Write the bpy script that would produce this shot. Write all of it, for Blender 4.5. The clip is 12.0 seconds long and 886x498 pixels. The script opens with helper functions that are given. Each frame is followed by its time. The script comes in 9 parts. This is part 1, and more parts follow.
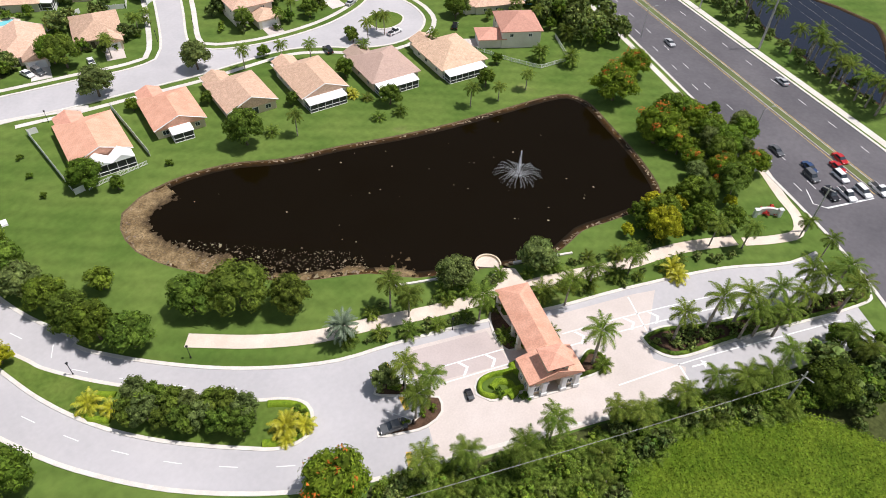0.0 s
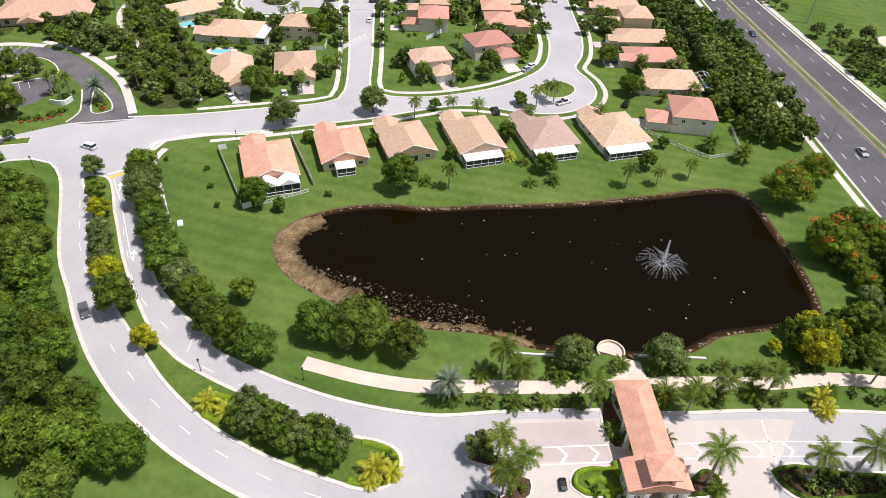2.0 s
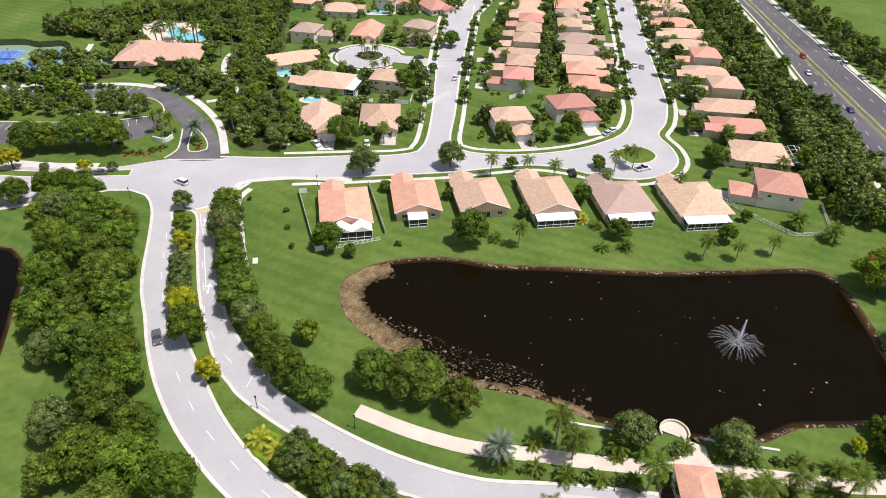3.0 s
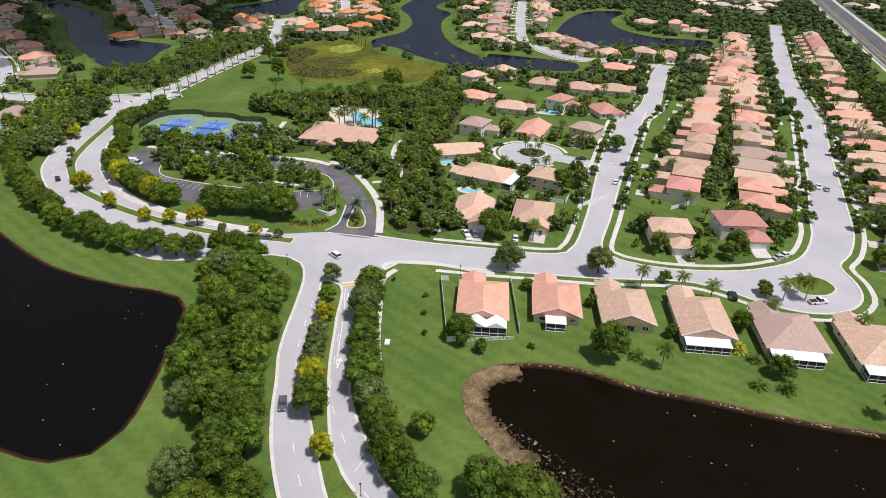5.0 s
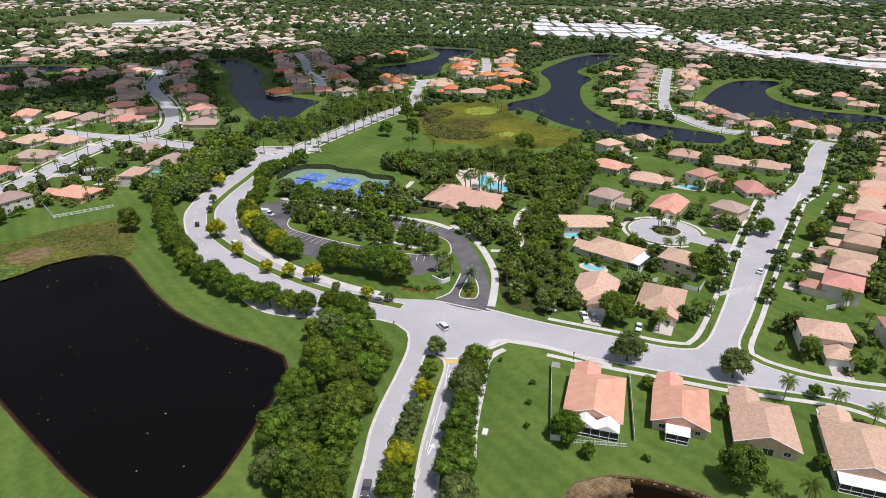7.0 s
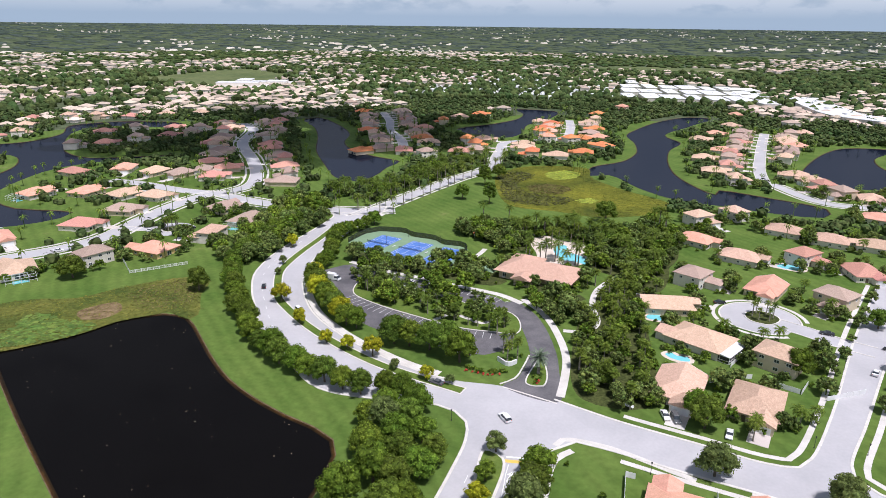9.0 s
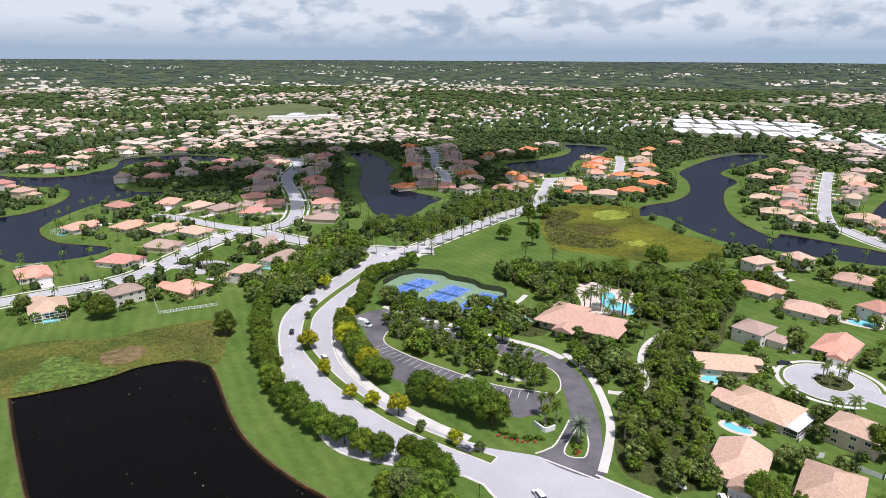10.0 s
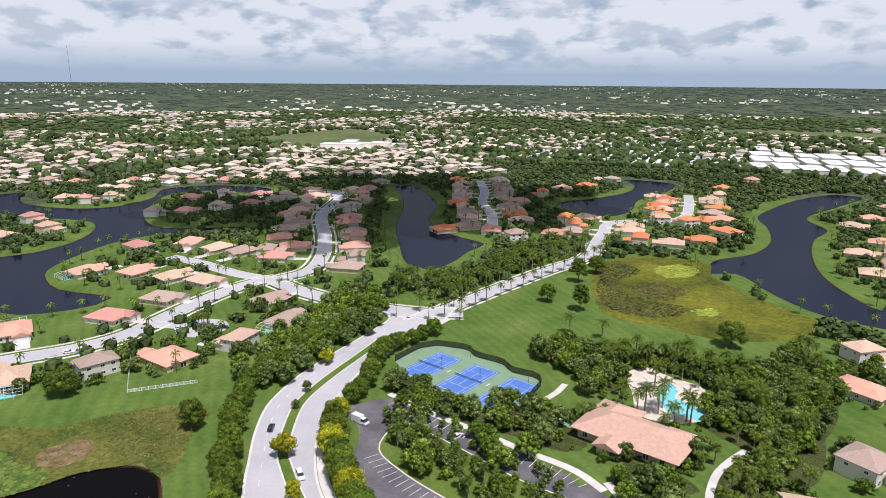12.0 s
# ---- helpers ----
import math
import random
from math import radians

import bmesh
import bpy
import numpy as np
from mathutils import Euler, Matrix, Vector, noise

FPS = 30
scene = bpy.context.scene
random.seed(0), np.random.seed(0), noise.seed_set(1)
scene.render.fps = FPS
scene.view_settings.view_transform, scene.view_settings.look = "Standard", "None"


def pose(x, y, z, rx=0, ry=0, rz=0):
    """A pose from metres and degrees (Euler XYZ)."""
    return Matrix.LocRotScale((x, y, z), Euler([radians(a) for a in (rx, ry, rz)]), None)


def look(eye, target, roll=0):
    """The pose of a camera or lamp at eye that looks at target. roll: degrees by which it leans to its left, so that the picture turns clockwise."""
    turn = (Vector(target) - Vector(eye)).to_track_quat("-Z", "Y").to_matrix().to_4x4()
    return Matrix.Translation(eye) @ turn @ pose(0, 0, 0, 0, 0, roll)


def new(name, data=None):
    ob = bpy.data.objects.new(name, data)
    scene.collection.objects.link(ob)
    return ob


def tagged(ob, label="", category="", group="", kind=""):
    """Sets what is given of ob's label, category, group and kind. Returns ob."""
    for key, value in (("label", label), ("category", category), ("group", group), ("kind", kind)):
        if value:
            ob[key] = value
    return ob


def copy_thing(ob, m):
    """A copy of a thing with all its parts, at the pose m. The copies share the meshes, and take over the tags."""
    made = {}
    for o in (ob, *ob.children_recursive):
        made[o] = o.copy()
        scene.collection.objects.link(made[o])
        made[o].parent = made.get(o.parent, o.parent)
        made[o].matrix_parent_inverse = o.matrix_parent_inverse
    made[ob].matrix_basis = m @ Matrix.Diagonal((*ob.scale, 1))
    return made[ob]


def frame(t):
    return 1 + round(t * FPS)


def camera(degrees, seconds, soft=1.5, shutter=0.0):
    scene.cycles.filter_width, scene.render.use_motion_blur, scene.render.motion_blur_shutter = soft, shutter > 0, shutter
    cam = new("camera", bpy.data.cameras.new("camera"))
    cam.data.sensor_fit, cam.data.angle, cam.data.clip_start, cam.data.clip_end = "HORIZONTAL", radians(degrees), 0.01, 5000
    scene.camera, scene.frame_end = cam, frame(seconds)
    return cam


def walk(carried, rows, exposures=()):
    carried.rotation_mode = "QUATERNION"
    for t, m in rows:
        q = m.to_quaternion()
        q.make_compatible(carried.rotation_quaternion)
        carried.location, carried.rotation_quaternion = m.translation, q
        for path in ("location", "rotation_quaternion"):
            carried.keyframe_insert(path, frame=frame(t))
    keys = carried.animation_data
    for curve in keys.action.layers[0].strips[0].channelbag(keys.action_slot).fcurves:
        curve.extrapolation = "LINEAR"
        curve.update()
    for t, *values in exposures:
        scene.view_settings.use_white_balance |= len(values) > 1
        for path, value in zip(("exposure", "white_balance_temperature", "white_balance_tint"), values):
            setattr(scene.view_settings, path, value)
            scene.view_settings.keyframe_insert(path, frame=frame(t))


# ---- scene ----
cam = camera(68.30, 12.0, soft=0.5)
PATH = [
    (0, (-10.00, -187.71, 98.81), (40.53, -137.33, 28.75), 2.90),
    (0.5, (-9.24, -188.23, 98.63), (38.60, -133.88, 29.66), 2.71),
    (1, (-8.53, -188.26, 99.28), (35.64, -129.86, 31.17), 2.68),
    (1.5, (-7.74, -188.33, 99.27), (32.37, -125.15, 32.94), 2.52),
    (2, (-6.73, -188.31, 99.53), (29.08, -120.61, 35.23), 2.25),
    (2.5, (-5.75, -188.26, 99.80), (25.79, -116.05, 38.23), 2.02),
    (3, (-4.82, -188.20, 99.99), (22.39, -111.64, 41.70), 1.79),
    (3.5, (-3.71, -187.75, 100.15), (18.82, -107.43, 45.01), 1.70),
    (3.7, (-3.27, -187.63, 100.34), (17.43, -105.98, 46.44), 1.54),
    (5.3, (-0.54, -182.59, 100.06), (1.91, -93.98, 53.78), 1.15),
    (5.5, (0.00, -181.25, 99.94), (0.00, -92.26, 54.33), 1.01),
    (6, (0.91, -178.70, 100.29), (-4.50, -89.08, 56.26), 0.93),
    (6.5, (1.58, -175.81, 100.85), (-8.21, -85.80, 58.39), 0.87),
    (7, (2.09, -172.45, 101.26), (-11.16, -81.82, 61.12), 0.83),
    (7.2, (2.33, -171.06, 101.43), (-12.13, -80.25, 62.15), 0.71),
    (9, (3.05, -156.96, 103.25), (-22.79, -66.03, 70.63), 0.64),
    (9.5, (2.94, -151.53, 103.77), (-26.04, -60.96, 72.86), 0.53),
    (10, (2.66, -140.50, 104.34), (-30.60, -50.47, 76.26), 0.32),
    (10.5, (2.11, -128.29, 105.19), (-35.08, -39.17, 79.22), 0.26),
    (11, (1.57, -114.94, 106.35), (-39.06, -26.91, 81.86), 0.10),
    (11.5, (-0.11, -100.49, 107.88), (-42.05, -12.81, 84.34), 0.29),
    (12, (-2.49, -85.08, 109.73), (-44.88, 2.01, 84.83), 0.47),
]
EXPOSURES = [(0, -0.12, 6300, 16), (4, -0.15, 6240, 17), (5.5, -0.44, 6120, 18), (7.2, -0.42, 6060, 18), (9, -0.18, 5910, 19), (12, -0.18, 6010, 19)]
walk(cam, [(t, look(eye, target, roll)) for t, eye, target, roll in PATH], EXPOSURES)

# ---- sky, sun ----
SUN_EL, SUN_AZ = radians(67), radians(-38)      # azimuth from +x towards +y
world = bpy.data.worlds.new("sky")
scene.world = world
world.use_nodes = True
wn, wl = world.node_tree.nodes, world.node_tree.links
wn.clear()


def wnode(kind, **values):
    n = wn.new(kind)
    for key, value in values.items():
        n.inputs[int(key[1:]) if key[0] == "_" else key].default_value = value
    return n


sky = wn.new("ShaderNodeTexSky")
sky.sky_type, sky.sun_disc = "NISHITA", False
sky.sun_elevation, sky.sun_rotation = SUN_EL, radians(90) - SUN_AZ
sky.air_density, sky.dust_density, sky.ozone_density = 1.0, 1.6, 1.0
# cumulus on a flat layer: the view direction cut with a plane overhead
tc = wn.new("ShaderNodeTexCoord")
sep = wn.new("ShaderNodeSeparateXYZ")
wl.new(tc.outputs["Generated"], sep.inputs[0])
# heaps of cumulus along the lower sky, clear blue overhead
stretch = wn.new("ShaderNodeVectorMath"); stretch.operation = "MULTIPLY"; stretch.inputs[1].default_value = (1.0, 1.0, 2.4)
wl.new(tc.outputs["Generated"], stretch.inputs[0])
raised = wn.new("ShaderNodeVectorMath"); raised.operation = "ADD"; raised.inputs[1].default_value = (0.010, -0.008, 0.036)
wl.new(stretch.outputs[0], raised.inputs[0])
puff = wnode("ShaderNodeTexNoise", Scale=12.0, Detail=12.0, Roughness=0.54, Distortion=0.15)
puff_above = wnode("ShaderNodeTexNoise", Scale=12.0, Detail=12.0, Roughness=0.54, Distortion=0.15)
wl.new(stretch.outputs[0], puff.inputs["Vector"]); wl.new(raised.outputs[0], puff_above.inputs["Vector"])
cover = wn.new("ShaderNodeValToRGB")
cover.color_ramp.elements[0].position, cover.color_ramp.elements[1].position = 0.33, 0.46
wl.new(puff.outputs["Fac"], cover.inputs[0])
# lit where the heap thins out towards the light above it, grey beneath
lit = wn.new("ShaderNodeMath"); lit.operation = "SUBTRACT"
wl.new(puff.outputs["Fac"], lit.inputs[0]); wl.new(puff_above.outputs["Fac"], lit.inputs[1])
spread = wn.new("ShaderNodeMapRange"); spread.inputs[1].default_value, spread.inputs[2].default_value = -0.11, 0.015
wl.new(lit.outputs[0], spread.inputs[0])
tone = wn.new("ShaderNodeValToRGB")
tone.color_ramp.elements[0].position, tone.color_ramp.elements[1].position = 0.0, 1.0
tone.color_ramp.elements[0].color, tone.color_ramp.elements[1].color = (0.60, 0.675, 0.71, 1), (0.84, 0.885, 0.875, 1)
wl.new(spread.outputs[0], tone.inputs[0])
# towards the horizon the air is milky
near0 = wn.new("ShaderNodeMapRange"); near0.inputs[1].default_value, near0.inputs[2].default_value = 0.010, 0.050
wl.new(sep.outputs[2], near0.inputs[0])
cover2 = wn.new("ShaderNodeMath"); cover2.operation = "MULTIPLY"
top0 = wn.new("ShaderNodeMapRange"); top0.inputs[1].default_value, top0.inputs[2].default_value = 0.22, 0.5
top0.inputs[3].default_value, top0.inputs[4].default_value = 1.0, 0.12
wl.new(sep.outputs[2], top0.inputs[0])
fade = wn.new("ShaderNodeMath"); fade.operation = "MULTIPLY"
wl.new(near0.outputs[0], fade.inputs[0]); wl.new(top0.outputs[0], fade.inputs[1])
wl.new(cover.outputs[0], cover2.inputs[0]); wl.new(fade.outputs[0], cover2.inputs[1])
back_blue = wn.new("ShaderNodeBackground"); back_blue.inputs[1].default_value = 0.075
wl.new(sky.outputs[0], back_blue.inputs[0])
back_milk = wn.new("ShaderNodeBackground"); back_milk.inputs[0].default_value = (0.47, 0.60, 0.70, 1); back_milk.inputs[1].default_value = 1.0
back_cloud = wn.new("ShaderNodeBackground"); back_cloud.inputs[1].default_value = 1.0
wl.new(tone.outputs[0], back_cloud.inputs[0])
milk = wn.new("ShaderNodeMapRange"); milk.inputs[1].default_value, milk.inputs[2].default_value = 0.0, 0.60
milk.inputs[3].default_value, milk.inputs[4].default_value = 0.9, 0.0
wl.new(sep.outputs[2], milk.inputs[0])
mix1 = wn.new("ShaderNodeMixShader"); mix2 = wn.new("ShaderNodeMixShader")
wl.new(milk.outputs[0], mix1.inputs[0]); wl.new(back_blue.outputs[0], mix1.inputs[1]); wl.new(back_milk.outputs[0], mix1.inputs[2])
wl.new(cover2.outputs[0], mix2.inputs[0]); wl.new(mix1.outputs[0], mix2.inputs[1]); wl.new(back_cloud.outputs[0], mix2.inputs[2])
wout = wn.new("ShaderNodeOutputWorld")
wl.new(mix2.outputs[0], wout.inputs[0])

sun = new("sun", bpy.data.lights.new("sun", "SUN"))
sun.data.energy, sun.data.angle, sun.data.color = 5.0, radians(0.53), (1.0, 0.955, 0.89)
SUN_DIR = Vector((math.cos(SUN_EL) * math.cos(SUN_AZ), math.cos(SUN_EL) * math.sin(SUN_AZ), math.sin(SUN_EL)))
sun.matrix_world = Matrix.Translation((60, 0, 300)) @ SUN_DIR.to_track_quat("Z", "Y").to_matrix().to_4x4()

# ---- unseen fair-weather clouds overhead, placed to shade the far estate ----
def cloud(at, size, seed):
    """A flat-based heap of rounded billows."""
    rr, bm = random.Random(seed), bmesh.new()
    for k in range(26):
        a, u = k * 2.4, math.sqrt((k + 0.5) / 26)
        q = 0.30 - 0.13 * u + rr.uniform(-0.03, 0.05)
        m = Matrix.Translation((size[0] * u * math.cos(a), size[1] * u * math.sin(a), rr.uniform(0, 12))) @ Matrix.Diagonal((size[0] * q, size[1] * q, 42 * (1.15 - u), 1))
        bmesh.ops.create_icosphere(bm, subdivisions=3, radius=1.0, matrix=m)
    for v in bm.verts:
        v.co += v.normal * 9 * noise.noise(v.co / 34)
        v.co.z = max(v.co.z, -6 + 3 * noise.noise(v.co / 50))
    me = bpy.data.meshes.new("cloud")
    bm.to_mesh(me)
    bm.free()
    me.materials.append(CLOUD_M)
    ob = new("cloud", me)
    ob.location = at
    return tagged(ob, "white fair-weather cumulus cloud in the sky", "cloud", kind="structure")


CLOUD_M = bpy.data.materials.new("cloud_white")
CLOUD_M.use_nodes = True
CLOUD_M.node_tree.nodes["Principled BSDF"].inputs["Base Color"].default_value = (0.9, 0.9, 0.92, 1)
CLOUD_M.node_tree.nodes["Principled BSDF"].inputs["Roughness"].default_value = 1.0
CLOUD_M.node_tree.nodes["Principled BSDF"].inputs["Alpha"].default_value = 0.58     # tuned for the depth of its shade; billows overlap in its middle
for gx, gy, sx, sy, k in ((-400, 335, 105, 75, 1), (-285, 350, 85, 95, 4), (-330, 510, 130, 95, 2), (-205, 470, 90, 115, 3)):
    lift = 460 / math.tan(SUN_EL)
    cloud((gx + lift * math.cos(SUN_AZ), gy + lift * math.sin(SUN_AZ), 460), (sx, sy), k)

# ---- materials ----
def surface(name, a, b, coarse=0.3, fine=4.0, rough=0.85, bump=0.25, c=None, vary=0.0, island=0.0, space="Object", metal=0.0, spec=0.35, depth=0.03, fine_mix=0.45):
    """Two-scale mottled surface: a and b blend by coarse noise, fine noise adds grain and relief, c comes in as rare patches."""
    m = bpy.data.materials.new(name)
    m.use_nodes = True
    n, l = m.node_tree.nodes, m.node_tree.links
    bsdf = n["Principled BSDF"]
    bsdf.inputs["Roughness"].default_value, bsdf.inputs["Metallic"].default_value = rough, metal
    bsdf.inputs["Specular IOR Level"].default_value = spec
    if space == "World":
        vec = n.new("ShaderNodeNewGeometry").outputs["Position"]
    else:
        vec = n.new("ShaderNodeTexCoord").outputs["Object"]
    big, small = n.new("ShaderNodeTexNoise"), n.new("ShaderNodeTexNoise")
    big.inputs["Scale"].default_value, big.inputs["Detail"].default_value, big.inputs["Roughness"].default_value = coarse, 6, 0.62
    small.inputs["Scale"].default_value, small.inputs["Detail"].default_value = fine, 5
    l.new(vec, big.inputs["Vector"]); l.new(vec, small.inputs["Vector"])
    ramp = n.new("ShaderNodeValToRGB")
    ramp.color_ramp.elements[0].position, ramp.color_ramp.elements[1].position = 0.34, 0.66
    ramp.color_ramp.elements[0].color, ramp.color_ramp.elements[1].color = (*a, 1), (*b, 1)
    if c:
        e = ramp.color_ramp.elements.new(0.8)
        e.color = (*c, 1)
    l.new(big.outputs["Fac"], ramp.inputs[0])
    grain = n.new("ShaderNodeMapRange")
    grain.inputs[1].default_value, grain.inputs[2].default_value = 0.25, 0.75
    grain.inputs[3].default_value, grain.inputs[4].default_value = 1 - fine_mix, 1 + fine_mix
    l.new(small.outputs["Fac"], grain.inputs[0])
    value = grain.outputs[0]
    if vary or island:
        rnd = n.new("ShaderNodeObjectInfo").outputs["Random"] if vary else n.new("ShaderNodeNewGeometry").outputs["Random Per Island"]
        span = n.new("ShaderNodeMapRange")
        span.inputs[3].default_value, span.inputs[4].default_value = 1 - (vary or island), 1 + (vary or island)
        l.new(rnd, span.inputs[0])
        both = n.new("ShaderNodeMath"); both.operation = "MULTIPLY"
        l.new(value, both.inputs[0]); l.new(span.outputs[0], both.inputs[1])
        value = both.outputs[0]
    hsv = n.new("ShaderNodeHueSaturation")
    l.new(ramp.outputs[0], hsv.inputs["Color"]); l.new(value, hsv.inputs["Value"])
    if vary or island:
        hue = n.new("ShaderNodeMapRange")
        hue.inputs[3].default_value, hue.inputs[4].default_value = 0.5 - 0.05 * (vary or island), 0.5 + 0.06 * (vary or island)
        wob = n.new("ShaderNodeMath"); wob.operation = "FRACT"
        seven = n.new("ShaderNodeMath"); seven.operation = "MULTIPLY"; seven.inputs[1].default_value = 7.31
        l.new(rnd, seven.inputs[0]); l.new(seven.outputs[0], wob.inputs[0]); l.new(wob.outputs[0], hue.inputs[0])
        l.new(hue.outputs[0], hsv.inputs["Hue"])
    l.new(hsv.outputs[0], bsdf.inputs["Base Color"])
    if bump:
        bp = n.new("ShaderNodeBump")
        bp.inputs["Strength"].default_value, bp.inputs["Distance"].default_value = bump, depth
        l.new(small.outputs["Fac"], bp.inputs["Height"]); l.new(bp.outputs[0], bsdf.inputs["Normal"])
    return m


def banded(m, axis, pitch, strength=0.5, depth=0.05):
    """Adds rows (roof tiles, siding, courses) to the relief of a material, across one axis of the object."""
    n, l = m.node_tree.nodes, m.node_tree.links
    w = n.new("ShaderNodeTexWave")
    w.wave_type, w.bands_direction, w.wave_profile = "BANDS", axis, "SAW"
    w.inputs["Scale"].default_value, w.inputs["Distortion"].default_value = 0.314 / pitch, 0.0
    l.new(n.new("ShaderNodeTexCoord").outputs["Object"], w.inputs["Vector"])
    bp = n.new("ShaderNodeBump")
    bp.inputs["Strength"].default_value, bp.inputs["Distance"].default_value = strength, depth
    l.new(w.outputs["Fac"], bp.inputs["Height"])
    old = n["Principled BSDF"].inputs["Normal"].links
    if old:
        l.new(old[0].from_socket, bp.inputs["Normal"])
    l.new(bp.outputs[0], n["Principled BSDF"].inputs["Normal"])
    return m


def water_like(name, tint, rough=0.06, ripple=0.12, scale=0.9, gloss=0.5):
    m = bpy.data.materials.new(name)
    m.use_nodes = True
    n, l = m.node_tree.nodes, m.node_tree.links
    b = n["Principled BSDF"]
    b.inputs["Base Color"].default_value, b.inputs["Roughness"].default_value, b.inputs["IOR"].default_value = (*tint, 1), rough, 1.33
    b.inputs["Specular IOR Level"].default_value = gloss
    noise_ = n.new("ShaderNodeTexNoise")
    noise_.inputs["Scale"].default_value, noise_.inputs["Detail"].default_value = scale, 4
    l.new(n.new("ShaderNodeNewGeometry").outputs["Position"], noise_.inputs["Vector"])
    bp = n.new("ShaderNodeBump")
    bp.inputs["Strength"].default_value, bp.inputs["Distance"].default_value = ripple, 0.08
    l.new(noise_.outputs["Fac"], bp.inputs["Height"]); l.new(bp.outputs[0], b.inputs["Normal"])
    return m


def deep_water(name, tint, gloss, rough):
    """Dark stained water: nearly black body with a weak even sheen."""
    m = bpy.data.materials.new(name)
    m.use_nodes = True
    n, l = m.node_tree.nodes, m.node_tree.links
    n.remove(n["Principled BSDF"])
    body, sheen, mix = n.new("ShaderNodeBsdfDiffuse"), n.new("ShaderNodeBsdfGlossy"), n.new("ShaderNodeMixShader")
    body.inputs["Color"].default_value, sheen.inputs["Color"].default_value = (*tint, 1), (0.85, 0.9, 1.0, 1)
    sheen.inputs["Roughness"].default_value, mix.inputs[0].default_value = rough, gloss
    ripple = n.new("ShaderNodeTexNoise")
    ripple.inputs["Scale"].default_value, ripple.inputs["Detail"].default_value = 0.7, 4
    bp = n.new("ShaderNodeBump")
    bp.inputs["Strength"].default_value, bp.inputs["Distance"].default_value = 0.12, 0.08
    l.new(n.new("ShaderNodeNewGeometry").outputs["Position"], ripple.inputs["Vector"])
    l.new(ripple.outputs["Fac"], bp.inputs["Height"]); l.new(bp.outputs[0], sheen.inputs["Normal"])
    l.new(body.outputs[0], mix.inputs[1]); l.new(sheen.outputs[0], mix.inputs[2]); l.new(mix.outputs[0], n["Material Output"].inputs[0])
    return m


def leaf_surface(name, a, b, coarse=0.5, fine=2.0, through_share=0.28, **more):
    """Foliage: a matt mottled leaf that lets some yellow-green light through."""
    m = surface(name, a, b, coarse, fine, 0.75, 0.0, spec=0.10, **more)
    n, l = m.node_tree.nodes, m.node_tree.links
    bsdf, out = n["Principled BSDF"], n["Material Output"]
    each, span = n.new("ShaderNodeHueSaturation"), n.new("ShaderNodeMapRange")
    span.inputs[3].default_value, span.inputs[4].default_value = 0.52, 1.55
    l.new(n.new("ShaderNodeNewGeometry").outputs["Random Per Island"], span.inputs[0])
    l.new(span.outputs[0], each.inputs["Value"])
    l.new(bsdf.inputs["Base Color"].links[0].from_socket, each.inputs["Color"])
    l.new(each.outputs[0], bsdf.inputs["Base Color"])
    glow, mix, warm = n.new("ShaderNodeBsdfTranslucent"), n.new("ShaderNodeMixShader"), n.new("ShaderNodeMix")
    warm.data_type, warm.blend_type = "RGBA", "MULTIPLY"
    warm.inputs[0].default_value, warm.inputs[7].default_value = 1.0, (1.25, 1.15, 0.45, 1)
    l.new(bsdf.inputs["Base Color"].links[0].from_socket, warm.inputs[6])
    l.new(warm.outputs[2], glow.inputs["Color"])
    mix.inputs[0].default_value = through_share
    l.new(bsdf.outputs[0], mix.inputs[1]); l.new(glow.outputs[0], mix.inputs[2]); l.new(mix.outputs[0], out.inputs[0])
    return m


def wet_below(m, low, high, tint):
    """Ground that is soaked dark towards the water line."""
    n, l = m.node_tree.nodes, m.node_tree.links
    bsdf = n["Principled BSDF"]
    dry = bsdf.inputs["Base Color"].links[0].from_socket
    split, span, mix = n.new("ShaderNodeSeparateXYZ"), n.new("ShaderNodeMapRange"), n.new("ShaderNodeMix")
    mix.data_type = "RGBA"
    l.new(n.new("ShaderNodeNewGeometry").outputs["Position"], split.inputs[0])
    l.new(split.outputs[2], span.inputs[0])
    span.inputs[1].default_value, span.inputs[2].default_value = low, high
    l.new(span.outputs[0], mix.inputs[0])
    mix.inputs[6].default_value = (*tint, 1)
    l.new(dry, mix.inputs[7]); l.new(mix.outputs[2], bsdf.inputs["Base Color"])
    return m


GRASS = surface("lawn", (0.074, 0.132, 0.024), (0.126, 0.184, 0.040), 0.045, 0.6, 0.95, 0.1, c=(0.220, 0.215, 0.090), space="World", spec=0.08, fine_mix=0.16)


def mown(m, pitch=3.6, share=0.07):
    """Faint swaths left by the mower, bending with the lawn."""
    n, l = m.node_tree.nodes, m.node_tree.links
    w, span, tone, hsv = n.new("ShaderNodeTexWave"), n.new("ShaderNodeMapRange"), n.new("ShaderNodeHueSaturation"), n["Principled BSDF"].inputs["Base Color"]
    w.wave_type, w.bands_direction = "BANDS", "DIAGONAL"
    w.inputs["Scale"].default_value, w.inputs["Distortion"].default_value, w.inputs["Detail Scale"].default_value = 0.314 / pitch, 14.0, 0.12
    w.inputs["Detail"].default_value = 0.5
    l.new(n.new("ShaderNodeNewGeometry").outputs["Position"], w.inputs["Vector"])
    span.inputs[3].default_value, span.inputs[4].default_value = 1 - share, 1 + share
    l.new(w.outputs["Fac"], span.inputs[0]); l.new(span.outputs[0], tone.inputs["Value"])
    l.new(hsv.links[0].from_socket, tone.inputs["Color"]); l.new(tone.outputs[0], hsv)
    return m


